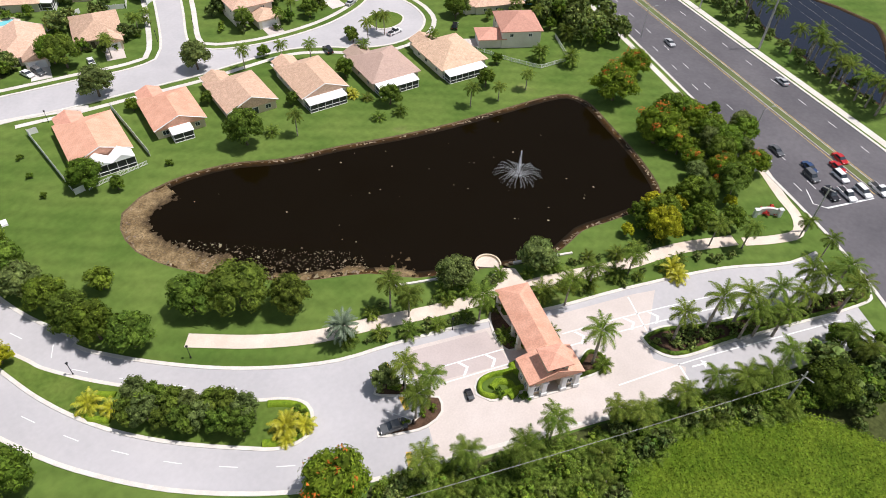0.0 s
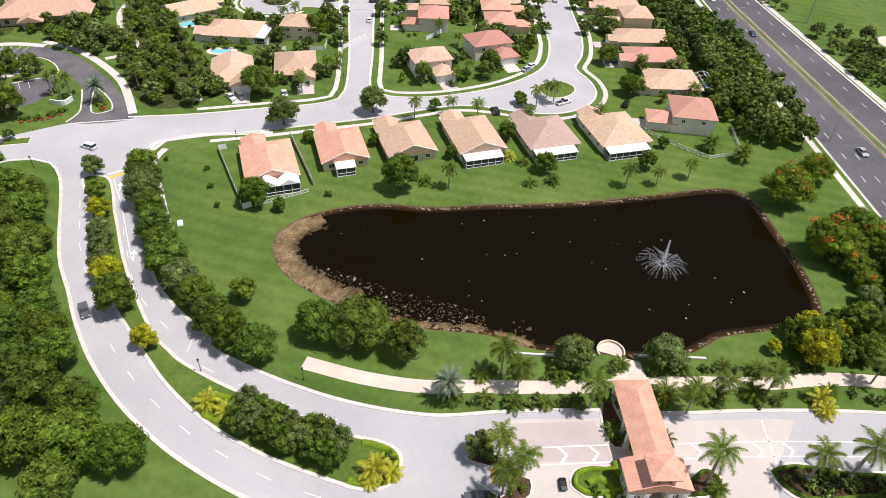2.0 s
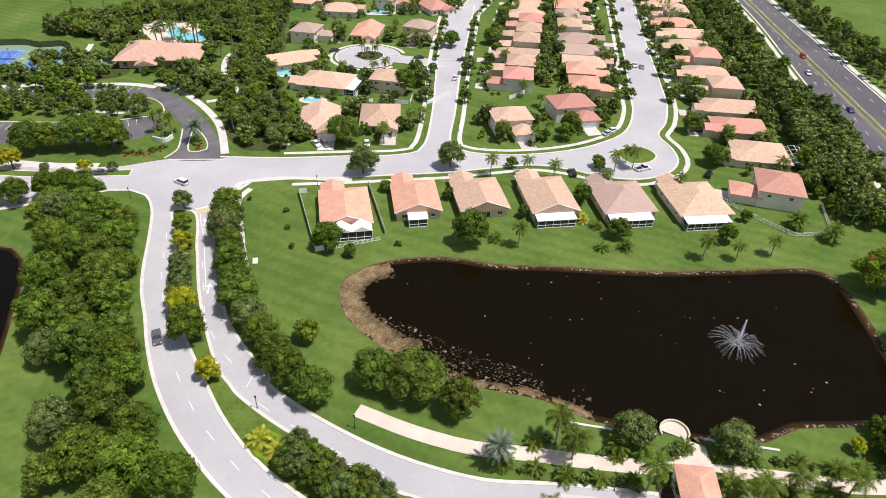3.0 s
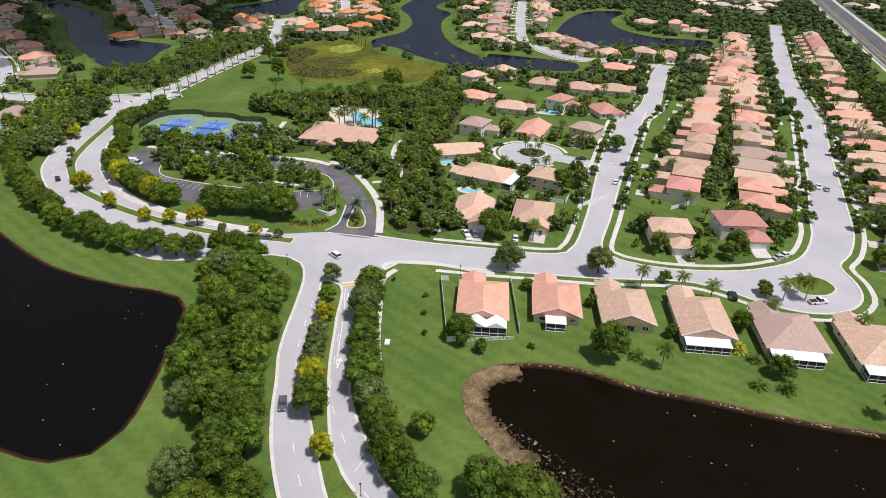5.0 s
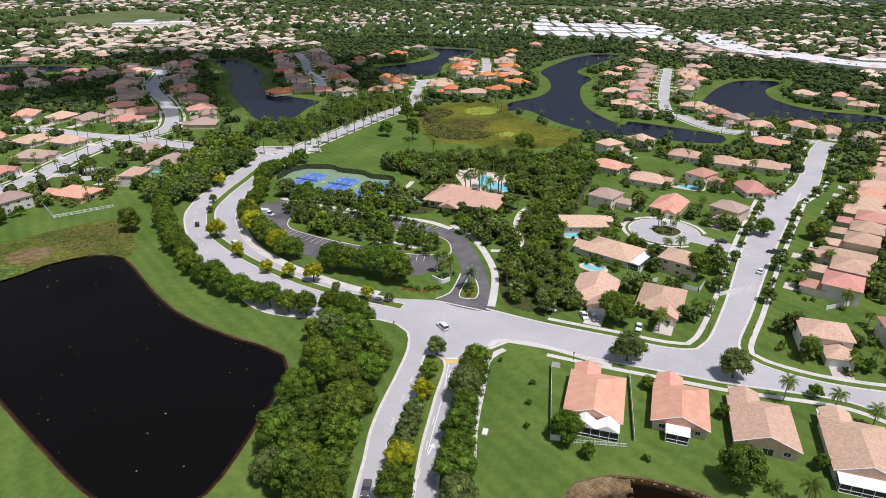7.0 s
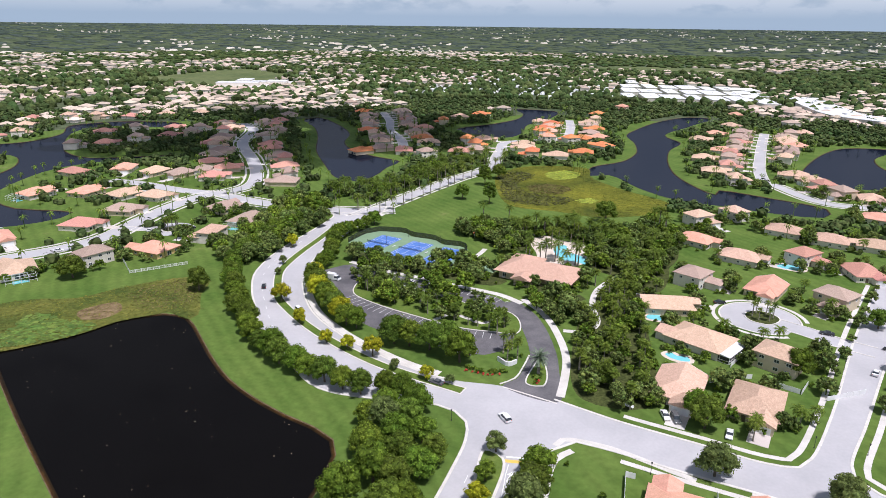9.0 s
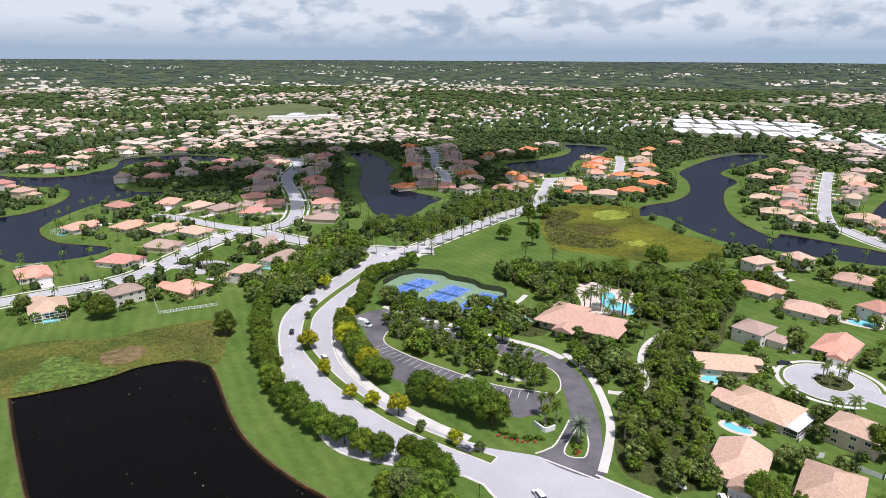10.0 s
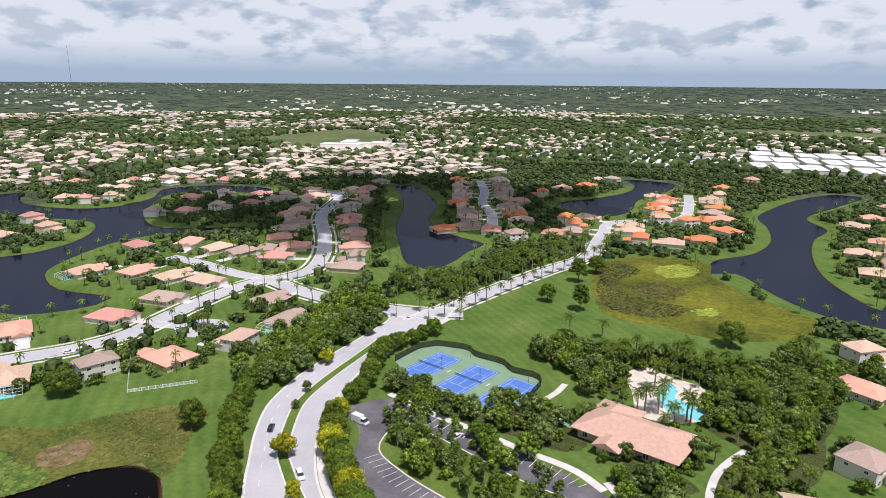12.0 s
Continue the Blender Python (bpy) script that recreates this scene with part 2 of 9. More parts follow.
mown(GRASS)
FAR_GROUND = surface("far_land", (0.046, 0.068, 0.032), (0.096, 0.118, 0.060), 0.012, 0.09, 0.95, 0.2, c=(0.15, 0.15, 0.09), space="World", spec=0.1, fine_mix=0.45)
FIELD_M = surface("dry_field", (0.088, 0.118, 0.044), (0.150, 0.172, 0.070), 0.012, 0.1, 0.95, 0.1, c=(0.20, 0.19, 0.10), space="World", spec=0.08, fine_mix=0.25)
UNDERGROWTH = surface("undergrowth", (0.046, 0.058, 0.018), (0.085, 0.098, 0.030), 0.2, 1.2, 0.95, 0.5, c=(0.10, 0.075, 0.045), space="World", spec=0.1, fine_mix=0.5)
VERGE = surface("verge_grass", (0.078, 0.134, 0.022), (0.134, 0.186, 0.038), 0.12, 1.2, 0.95, 0.15, c=(0.22, 0.20, 0.08), space="World", spec=0.08, fine_mix=0.2)
MARSH_M = surface("marsh_growth", (0.062, 0.080, 0.013), (0.190, 0.188, 0.022), 0.026, 0.4, 0.95, 0.4, c=(0.21, 0.13, 0.04), space="World", spec=0.08, fine_mix=0.35)
WETLAND = surface("sedge", (0.058, 0.085, 0.018), (0.155, 0.155, 0.035), 0.06, 0.6, 0.95, 0.4, c=(0.17, 0.105, 0.05), space="World", spec=0.08, fine_mix=0.4)
CONCRETE_ROAD = surface("worn_pale_asphalt", (0.42, 0.412, 0.418), (0.505, 0.492, 0.495), 0.045, 1.1, 0.9, 0.03, space="World", fine_mix=0.04, spec=0.15)
PAVER = surface("pink_pavers", (0.545, 0.485, 0.44), (0.625, 0.56, 0.515), 0.09, 3.0, 0.85, 0.06, space="World", fine_mix=0.06, spec=0.2)
PAVER_DARK = surface("grey_rose_pavers", (0.46, 0.395, 0.37), (0.53, 0.46, 0.435), 0.10, 3.0, 0.85, 0.06, space="World", fine_mix=0.06, spec=0.2)
ASPHALT = surface("dark_asphalt", (0.096, 0.092, 0.100), (0.138, 0.131, 0.139), 0.04, 0.8, 0.85, 0.05, space="World", fine_mix=0.10, spec=0.2)
LOT_ASPHALT = surface("lot_asphalt", (0.090, 0.087, 0.093), (0.170, 0.160, 0.163), 0.12, 2.0, 0.85, 0.1, space="World", fine_mix=0.2)
KERB = surface("kerb_concrete", (0.58, 0.55, 0.50), (0.70, 0.67, 0.61), 0.5, 6.0, 0.85, 0.15, space="World", fine_mix=0.1)
WALK = surface("walk_concrete", (0.56, 0.53, 0.48), (0.68, 0.65, 0.60), 0.2, 4.0, 0.9, 0.15, space="World", fine_mix=0.08)
WALK_PINK = surface("buff_walk", (0.60, 0.51, 0.42), (0.72, 0.63, 0.53), 0.2, 4.0, 0.9, 0.15, space="World", fine_mix=0.08)
PAINT = surface("road_paint", (0.72, 0.72, 0.70), (0.82, 0.82, 0.80), 0.6, 5.0, 0.7, 0.05, space="World", fine_mix=0.08)
PAINT_Y = surface("yellow_paint", (0.70, 0.46, 0.08), (0.80, 0.55, 0.12), 0.6, 5.0, 0.7, 0.05, space="World", fine_mix=0.08)
MUD = wet_below(surface("shore_mud", (0.105, 0.068, 0.026), (0.270, 0.195, 0.100), 0.30, 2.8, 0.95, 0.5, c=(0.34, 0.27, 0.16), space="World", fine_mix=0.55), -0.345, -0.285, (0.022, 0.012, 0.0035))
SHALLOW = wet_below(surface("peat_shallows", (0.020, 0.010, 0.003), (0.085, 0.042, 0.011), 0.12, 1.1, 0.6, 0.2, space="World", fine_mix=0.6, spec=0.1), -0.336, -0.225, (0.0080, 0.0052, 0.0014))
SHORE_M = surface("wet_bank", (0.075, 0.060, 0.026), (0.165, 0.120, 0.065), 0.5, 2.5, 0.95, 0.5, space="World", fine_mix=0.45)
MULCH = surface("mulch", (0.060, 0.034, 0.020), (0.105, 0.062, 0.036), 0.4, 4.0, 0.95, 0.6, space="World", fine_mix=0.4)
WATER = deep_water("tea_dark_water", (0.0066, 0.0042, 0.0012), 0.012, 0.05)
WATER_WEST = deep_water("black_pond_water", (0.0048, 0.0040, 0.0030), 0.018, 0.05)
WATER_FAR = deep_water("lake_water", (0.007, 0.010, 0.020), 0.075, 0.12)
POOL_M = water_like("pool_water", (0.20, 0.60, 0.65), 0.04, 0.15, 2.0)
ROOF_TERRA = banded(surface("terracotta_tiles", (0.64, 0.325, 0.225), (0.74, 0.41, 0.295), 0.35, 3.0, 0.8, 0.4, vary=0.08, fine_mix=0.14, spec=0.2), "Z", 0.16, 0.7)
ROOF_TAN = banded(surface("tan_tiles", (0.53, 0.350, 0.248), (0.66, 0.460, 0.335), 1.1, 3.2, 0.8, 0.4, vary=0.14, fine_mix=0.22, spec=0.2), "Z", 0.16, 0.7)
ROOF_SALMON = banded(surface("salmon_tiles", (0.53, 0.325, 0.235), (0.63, 0.405, 0.305), 0.9, 4.0, 0.75, 0.3, fine_mix=0.20), "Z", 0.16, 0.45)
ROOF_PINK = banded(surface("rose_tiles", (0.52, 0.245, 0.190), (0.60, 0.305, 0.235), 1.4, 3.2, 0.75, 0.3, vary=0.14, fine_mix=0.18), "Z", 0.16, 0.45)
ROOF_GREY = banded(surface("taupe_tiles", (0.385, 0.275, 0.220), (0.45, 0.33, 0.265), 1.4, 3.2, 0.75, 0.3, vary=0.14, fine_mix=0.22), "Z", 0.16, 0.45)
ROOF_ORANGE = banded(surface("orange_tiles", (0.60, 0.185, 0.070), (0.70, 0.26, 0.11), 0.6, 4.0, 0.75, 0.3, vary=0.16, fine_mix=0.18), "Z", 0.16, 0.45)
STUCCO = surface("cream_stucco", (0.58, 0.48, 0.34), (0.66, 0.56, 0.42), 0.4, 8.0, 0.9, 0.2, vary=0.08, fine_mix=0.06)
STUCCO_W = surface("pale_stucco", (0.66, 0.61, 0.53), (0.74, 0.69, 0.62), 0.4, 8.0, 0.9, 0.2, vary=0.08, fine_mix=0.06)
STUCCO_Y = surface("yellow_stucco", (0.66, 0.47, 0.20), (0.72, 0.54, 0.26), 0.4, 8.0, 0.9, 0.2, fine_mix=0.06)
WHITE = surface("white_paint", (0.76, 0.76, 0.75), (0.82, 0.82, 0.81), 0.6, 6.0, 0.55, 0.05, fine_mix=0.04)
WHITE_ROOF = surface("white_metal_roof", (0.78, 0.78, 0.77), (0.86, 0.86, 0.85), 0.3, 4.0, 0.45, 0.05, vary=0.12, fine_mix=0.05)
SCREEN = surface("dark_screen_mesh", (0.030, 0.033, 0.036), (0.055, 0.058, 0.060), 0.8, 9.0, 0.5, 0.1, fine_mix=0.25)
GLASS = surface("window_glass", (0.025, 0.032, 0.040), (0.050, 0.060, 0.070), 0.6, 3.0, 0.08, 0.0, spec=0.6)
DARK = surface("dark_metal", (0.020, 0.020, 0.022), (0.040, 0.040, 0.042), 0.8, 8.0, 0.5, 0.05, metal=0.3)
GALV = surface("galvanised_steel", (0.36, 0.37, 0.38), (0.48, 0.49, 0.50), 0.8, 8.0, 0.45, 0.05, metal=0.7)
POLE_M = surface("pole_concrete", (0.33, 0.32, 0.30), (0.42, 0.41, 0.38), 0.8, 6.0, 0.9, 0.1)
BARK = surface("bark", (0.105, 0.080, 0.058), (0.165, 0.130, 0.095), 2.0, 12.0, 0.95, 0.6, fine_mix=0.35)
PALM_BARK = surface("palm_bark", (0.24, 0.21, 0.17), (0.34, 0.30, 0.25), 1.5, 9.0, 0.9, 0.5, fine_mix=0.25)
LEAF = leaf_surface("oak_leaves", (0.064, 0.114, 0.012), (0.156, 0.222, 0.024), vary=0.24, fine_mix=0.42)
LEAF_D = leaf_surface("dark_leaves", (0.060, 0.102, 0.014), (0.140, 0.196, 0.026), vary=0.24, fine_mix=0.42)
LEAF_G = leaf_surface("grey_leaves", (0.080, 0.116, 0.032), (0.180, 0.226, 0.066), vary=0.16, fine_mix=0.42)
LEAF_Y = leaf_surface("yellow_leaves", (0.24, 0.27, 0.012), (0.44, 0.42, 0.022), vary=0.18, fine_mix=0.4)
LEAF_R = leaf_surface("flame_leaves", (0.095, 0.160, 0.012), (0.185, 0.250, 0.020), 0.7, 1.6, fine_mix=0.35)
BLOSSOM = surface("orange_blossom", (0.50, 0.10, 0.012), (0.66, 0.20, 0.03), 0.8, 3.0, 0.7, 0.0, vary=0.1, fine_mix=0.3, spec=0.2)
HEDGE_M = surface("clipped_hedge", (0.110, 0.190, 0.012), (0.220, 0.310, 0.022), 0.8, 5.0, 0.85, 0.8, fine_mix=0.4, depth=0.12, spec=0.1)
FROND = leaf_surface("palm_fronds", (0.068, 0.112, 0.014), (0.160, 0.212, 0.034), 0.8, 3.0, vary=0.24, fine_mix=0.34)
FROND_G = surface("silver_fronds", (0.105, 0.150, 0.085), (0.185, 0.235, 0.145), 0.8, 3.0, 0.5, 0.0, vary=0.12, fine_mix=0.3, spec=0.4)
FROND_Y = surface("golden_fronds", (0.27, 0.29, 0.014), (0.46, 0.43, 0.028), 0.8, 3.0, 0.5, 0.0, vary=0.12, fine_mix=0.3, spec=0.3)
LEAF_W = leaf_surface("wood_leaves", (0.070, 0.124, 0.014), (0.166, 0.234, 0.028), 0.05, 1.2, island=0.38, space="World", fine_mix=0.42)
LEAF_WD = leaf_surface("dark_wood_leaves", (0.074, 0.112, 0.028), (0.176, 0.224, 0.060), 0.05, 1.2, island=0.42, space="World", fine_mix=0.42)
WOOD_M = surface("far_woods", (0.040, 0.066, 0.020), (0.088, 0.116, 0.038), 0.02, 0.5, 0.9, 0.6, island=0.45, space="World", fine_mix=0.5, depth=0.4, spec=0.08)
# horizon woods: distance haze is put into this greyed, paler green
WOOD_HAZED = surface("pine_woods", (0.054, 0.076, 0.064), (0.086, 0.108, 0.088), 0.004, 0.06, 0.95, 0.0, island=0.14, space="World", fine_mix=0.25, spec=0.05)
VINE_M = leaf_surface("vine_leaves", (0.085, 0.150, 0.010), (0.150, 0.220, 0.018), 0.15, 1.6, island=0.24, space="World", fine_mix=0.36)
LILY_M = surface("lily_pads", (0.075, 0.130, 0.020), (0.145, 0.205, 0.036), 0.15, 1.6, 0.6, 0.0, island=0.35, space="World", fine_mix=0.3, spec=0.2)
LIME_M = surface("lime_weed", (0.20, 0.25, 0.018), (0.30, 0.34, 0.035), 0.15, 1.6, 0.8, 0.0, island=0.3, space="World", fine_mix=0.3)
SEDGE_M = surface("brown_sedge", (0.105, 0.095, 0.030), (0.190, 0.150, 0.055), 0.1, 1.0, 0.9, 0.0, island=0.3, space="World", fine_mix=0.3)
REED_M = surface("olive_reeds", (0.060, 0.080, 0.012), (0.200, 0.195, 0.022), 0.026, 0.4, 0.9, 0.0, c=(0.24, 0.15, 0.045), island=0.3, space="World", fine_mix=0.35)
MARSH_D = surface("wet_marsh", (0.040, 0.046, 0.012), (0.085, 0.088, 0.020), 0.08, 0.9, 0.6, 0.3, space="World", fine_mix=0.4)
FAR_ROOF = surface("far_roofs", (0.47, 0.36, 0.275), (0.64, 0.53, 0.42), 0.004, 0.5, 0.8, 0.0, c=(0.54, 0.31, 0.21), island=0.30, space="World", fine_mix=0.12)
FAR_WALL = surface("far_walls", (0.60, 0.53, 0.43), (0.70, 0.65, 0.57), 0.01, 0.5, 0.9, 0.0, island=0.15, space="World", fine_mix=0.12)
COURT_G = surface("court_green", (0.185, 0.285, 0.165), (0.225, 0.330, 0.195), 0.2, 3.0, 0.85, 0.05, space="World", fine_mix=0.07)
COURT_B = surface("court_blue", (0.070, 0.165, 0.46), (0.095, 0.205, 0.53), 0.2, 3.0, 0.8, 0.05, space="World", fine_mix=0.07)
NET_M = surface("court_net", (0.05, 0.06, 0.09), (0.08, 0.09, 0.12), 1.0, 8.0, 0.8, 0.0, fine_mix=0.1)
NET_M.node_tree.nodes["Principled BSDF"].inputs["Alpha"].default_value = 0.3
FLOWER = surface("red_flowers", (0.45, 0.03, 0.025), (0.60, 0.07, 0.05), 1.0, 7.0, 0.7, 0.5, fine_mix=0.4)
ROCK = surface("pale_rock", (0.13, 0.095, 0.055), (0.27, 0.22, 0.15), 0.8, 4.0, 0.9, 0.4, island=0.4, space="World", fine_mix=0.3)
DROPS = surface("fountain_drops", (0.80, 0.82, 0.84), (0.9, 0.91, 0.92), 1.0, 5.0, 0.3, 0.0)
RUBBER = surface("tyre_rubber", (0.018, 0.018, 0.018), (0.030, 0.030, 0.030), 2.0, 9.0, 0.8, 0.1)
CAR_PAINTS = {k: surface(k + "_car_paint", v, tuple(min(1, x * 1.12) for x in v), 1.0, 6.0, 0.22, 0.0, fine_mix=0.03, spec=0.6)
              for k, v in {"white": (0.74, 0.74, 0.74), "silver": (0.42, 0.43, 0.44), "black": (0.015, 0.015, 0.017), "grey": (0.10, 0.105, 0.11),
                           "red": (0.42, 0.02, 0.02), "blue": (0.03, 0.06, 0.14)}.items()}

# ---- mesh tools ----
from mathutils.geometry import delaunay_2d_cdt, tessellate_polygon


class Shape:
    """Collects corners and faces for one mesh."""

    def __init__(self):
        self.v, self.f = [], []

    def add(self, verts, faces, m=None):
        base = len(self.v)
        self.v += [tuple(m @ Vector(p)) for p in verts] if m is not None else [tuple(p) for p in verts]
        self.f += [tuple(i + base for i in f) for f in faces]
        return self

    def box(self, x, y, z, sx, sy, sz, m=None, taper=1.0, taper_y=None):
        """A block on its base centre (x, y, z); taper narrows its top."""
        ty = taper if taper_y is None else taper_y
        a, b = sx / 2, sy / 2
        p = [(x - a, y - b, z), (x + a, y - b, z), (x + a, y + b, z), (x - a, y + b, z)]
        a, b = a * taper, b * ty
        p += [(x - a, y - b, z + sz), (x + a, y - b, z + sz), (x + a, y + b, z + sz), (x - a, y + b, z + sz)]
        return self.add(p, [(3, 2, 1, 0), (4, 5, 6, 7), (0, 1, 5, 4), (1, 2, 6, 5), (2, 3, 7, 6), (3, 0, 4, 7)], m)

    def tube(self, p, q, r0, r1, n=8, m=None):
        p, q = Vector(p), Vector(q)
        turn = (q - p).to_track_quat("Z", "Y")
        ring = [turn @ Vector((math.cos(k * math.tau / n), math.sin(k * math.tau / n), 0)) for k in range(n)]
        vs = [p + r0 * e for e in ring] + [q + r1 * e for e in ring]
        fs = [(k, (k + 1) % n, n + (k + 1) % n, n + k) for k in range(n)]
        return self.add(vs, fs + [tuple(range(n))[::-1], tuple(range(n, 2 * n))], m)

    def slab(self, outline, z0, z1, m=None):
        """A flat plate with upright sides over any outline."""
        tris = tessellate_polygon([[Vector((*p, 0)) for p in outline]])
        n = len(outline)
        area = sum(outline[i][0] * outline[(i + 1) % n][1] - outline[(i + 1) % n][0] * outline[i][1] for i in range(n))
        vs = [(*p, z1) for p in outline] + [(*p, z0) for p in outline]
        fs = []
        for t in tris:
            a, b, c = (Vector(outline[i]) for i in t)
            fs.append(t if (b - a).cross(c - a) > 0 else t[::-1])
        for i in range(n):
            j = (i + 1) % n
            fs.append((i, n + i, n + j, j) if area > 0 else (j, n + j, n + i, i))
        return self.add(vs, fs, m)

    def strip(self, line, width, z0, z1, closed=False):
        """A raised ribbon along a line."""
        left, right = offset(line, width / 2, closed), offset(line, -width / 2, closed)
        n = len(line)
        vs = [(*p, z1) for p in left] + [(*p, z1) for p in right] + [(*p, z0) for p in left] + [(*p, z0) for p in right]
        fs = []
        for i in range(n if closed else n - 1):
            j = (i + 1) % n
            fs += [(i, n + i, n + j, j), (2 * n + i, i, j, 2 * n + j), (n + i, 3 * n + i, 3 * n + j, n + j)]
        if not closed:
            fs += [(0, 2 * n, 3 * n, n), (n - 1, 2 * n - 1, 4 * n - 1, 3 * n - 1)]
        return self.add(vs, fs)

    def mesh(self, name, smooth=False):
        me = bpy.data.meshes.new(name)
        me.from_pydata(self.v, [], self.f)
        if smooth:
            me.polygons.foreach_set("use_smooth", [True] * len(me.polygons))
        me.update()
        return me


def part(name, shape, material, parent=None, label="", smooth=False):
    """Links a shape as one mesh object, under its thing where a parent is given."""
    ob = new(name, shape.mesh(name, smooth))
    ob.data.materials.append(material)
    if parent:
        ob.parent = parent
    return tagged(ob, label)


def thing(name, label, category, group="", at=None):
    ob = new(name)
    ob.empty_display_size = 0.5
    if at is not None:
        ob.matrix_world = at
    return tagged(ob, label, category, group)


def setting(name, shape, material, label="", category=""):
    return tagged(part(name, shape, material), label, category, kind="structure")


def stuff(name, shape, material, label, category, smooth=False):
    return tagged(part(name, shape, material, smooth=smooth), label, category, kind="stuff")


def offset(line, d, closed=False):
    """The line moved d metres to its left."""
    n, out = len(line), []
    for i, p in enumerate(line):
        a = line[i - 1] if i or closed else p
        b = line[(i + 1) % n] if i < n - 1 or closed else p
        tx, ty = b[0] - a[0], b[1] - a[1]
        k = math.hypot(tx, ty) or 1
        out.append((p[0] - ty / k * d, p[1] + tx / k * d))
    return out


def curve(pts, step=3.0, closed=False):
    """A smooth line through the points (centripetal spline), a corner every step metres or so."""
    n, out = len(pts), []
    P = [Vector(p) for p in pts]
    for i in range(n if closed else n - 1):
        p1, p2 = P[i], P[(i + 1) % n]
        p0 = P[i - 1] if i or closed else p1 * 2 - p2
        p3 = P[(i + 2) % n] if i < n - 2 or closed else p2 * 2 - p1
        k = max(1, int((p2 - p1).length / step))
        t0 = 0.0
        t1 = t0 + max((p1 - p0).length, 0.01) ** 0.5
        t2 = t1 + max((p2 - p1).length, 0.01) ** 0.5
        t3 = t2 + max((p3 - p2).length, 0.01) ** 0.5
        for j in range(k):
            t = t1 + (t2 - t1) * j / k
            a1 = (t1 - t) / (t1 - t0) * p0 + (t - t0) / (t1 - t0) * p1
            a2 = (t2 - t) / (t2 - t1) * p1 + (t - t1) / (t2 - t1) * p2
            a3 = (t3 - t) / (t3 - t2) * p2 + (t - t2) / (t3 - t2) * p3
            b1 = (t2 - t) / (t2 - t0) * a1 + (t - t0) / (t2 - t0) * a2
            b2 = (t3 - t) / (t3 - t1) * a2 + (t - t1) / (t3 - t1) * a3
            c = (t2 - t) / (t2 - t1) * b1 + (t - t1) / (t2 - t1) * b2
            out.append((c.x, c.y))
    if not closed:
        out.append(tuple(P[-1]))
    return out


def inside(p, poly):
    hit, n = False, len(poly)
    for i in range(n):
        (x1, y1), (x2, y2) = poly[i], poly[i - 1]
        if (y1 > p[1]) != (y2 > p[1]) and p[0] < (x2 - x1) * (p[1] - y1) / (y2 - y1) + x1:
            hit = not hit
    return hit


def along(line, spacing, start=0.0):
    """Places and headings at even steps along a line."""
    out, need = [], start
    for (x0, y0), (x1, y1) in zip(line, line[1:]):
        seg = math.hypot(x1 - x0, y1 - y0)
        while need <= seg and seg > 0:
            k = need / seg
            out.append((x0 + (x1 - x0) * k, y0 + (y1 - y0) * k, math.atan2(y1 - y0, x1 - x0)))
            need += spacing
        need -= seg
    return out


def scatter(poly, spacing, rng, keep=1.0):
    """Jittered places inside an outline."""
    xs, ys = [p[0] for p in poly], [p[1] for p in poly]
    out, y, row = [], min(ys), 0
    while y < max(ys):
        x = min(xs) + (row % 2) * spacing / 2
        while x < max(xs):
            p = (x + rng.uniform(-0.35, 0.35) * spacing, y + rng.uniform(-0.35, 0.35) * spacing)
            if inside(p, poly) and rng.random() < keep:
                out.append(p)
            x += spacing
        y += spacing * 0.87
        row += 1
    return out

# ---- plan: outlines and lines on the ground, metres ----
POND = [(113.2, -138.5), (116.8, -134.5), (122.9, -124.5), (128.9, -111.1), (133.3, -99.9), (132.2, -93.6), (126.8, -90.7), (110.1, -86.4), (93, -81.8), (80.8, -77.6), (66.9, -71.8), (53.1, -67), (41.5, -60.2), (28.2, -57.5), (20, -58.7), (14.8, -61.4), (12.4, -66), (11.9, -74.8), (17.1, -86.9), (24.7, -96), (32.8, -104.3), (39.6, -108.6), (44.9, -112.1), (51.6, -119.5), (61.1, -124.8), (70.4, -130.7), (80.8, -133.8), (88.7, -133), (98, -135.6)]
WEST_POND = [(-157.3, 28.5), (-147, 28), (-141, 23.7), (-131, 14.5), (-119.5, 4), (-107.5, -5.5), (-96, -12), (-81.3, -18), (-71, -21), (-63.8, -24.7), (-60.3, -30.5), (-58.8, -40), (-58.9, -52), (-58.9, -66), (-60.2, -77.4), (-64.2, -84.2), (-71.7, -86.3), (-82.7, -82.8), (-92.6, -77.8), (-212.4, 5.3), (-197.4, 8.6), (-183.6, 20.2), (-167.6, 22.5)]
LAKE_A = [(-23.2, 319.3), (-23.4, 351.9), (-1.9, 382.3), (8.8, 423.4), (7, 474.6), (-1, 519.9), (7.4, 561.5), (37.2, 643.9), (69.5, 688), (91.4, 684.7), (63.3, 604), (36.6, 532.1), (49.2, 490.3), (38.3, 448.7), (34.5, 385.5), (40.5, 333.5), (59.8, 290), (63.3, 302.9), (92.4, 291.2), (121.6, 272.8), (114.8, 250.5), (89.3, 251), (65.8, 258.1), (34, 267.2), (11.7, 291.8), (-9.3, 326.6)]
LAKE_B = [(-353.3, 517.9), (-343.9, 532.2), (-296.7, 487.4), (-262.2, 437.1), (-245.7, 388.4), (-226.8, 361.3), (-196.6, 338.1), (-169.8, 325.2), (-171.3, 301.4), (-169.4, 270.8), (-174.4, 249.7), (-189.7, 252.9), (-224.6, 299.9), (-254.1, 346.7), (-283.8, 410), (-312.3, 460.3)]
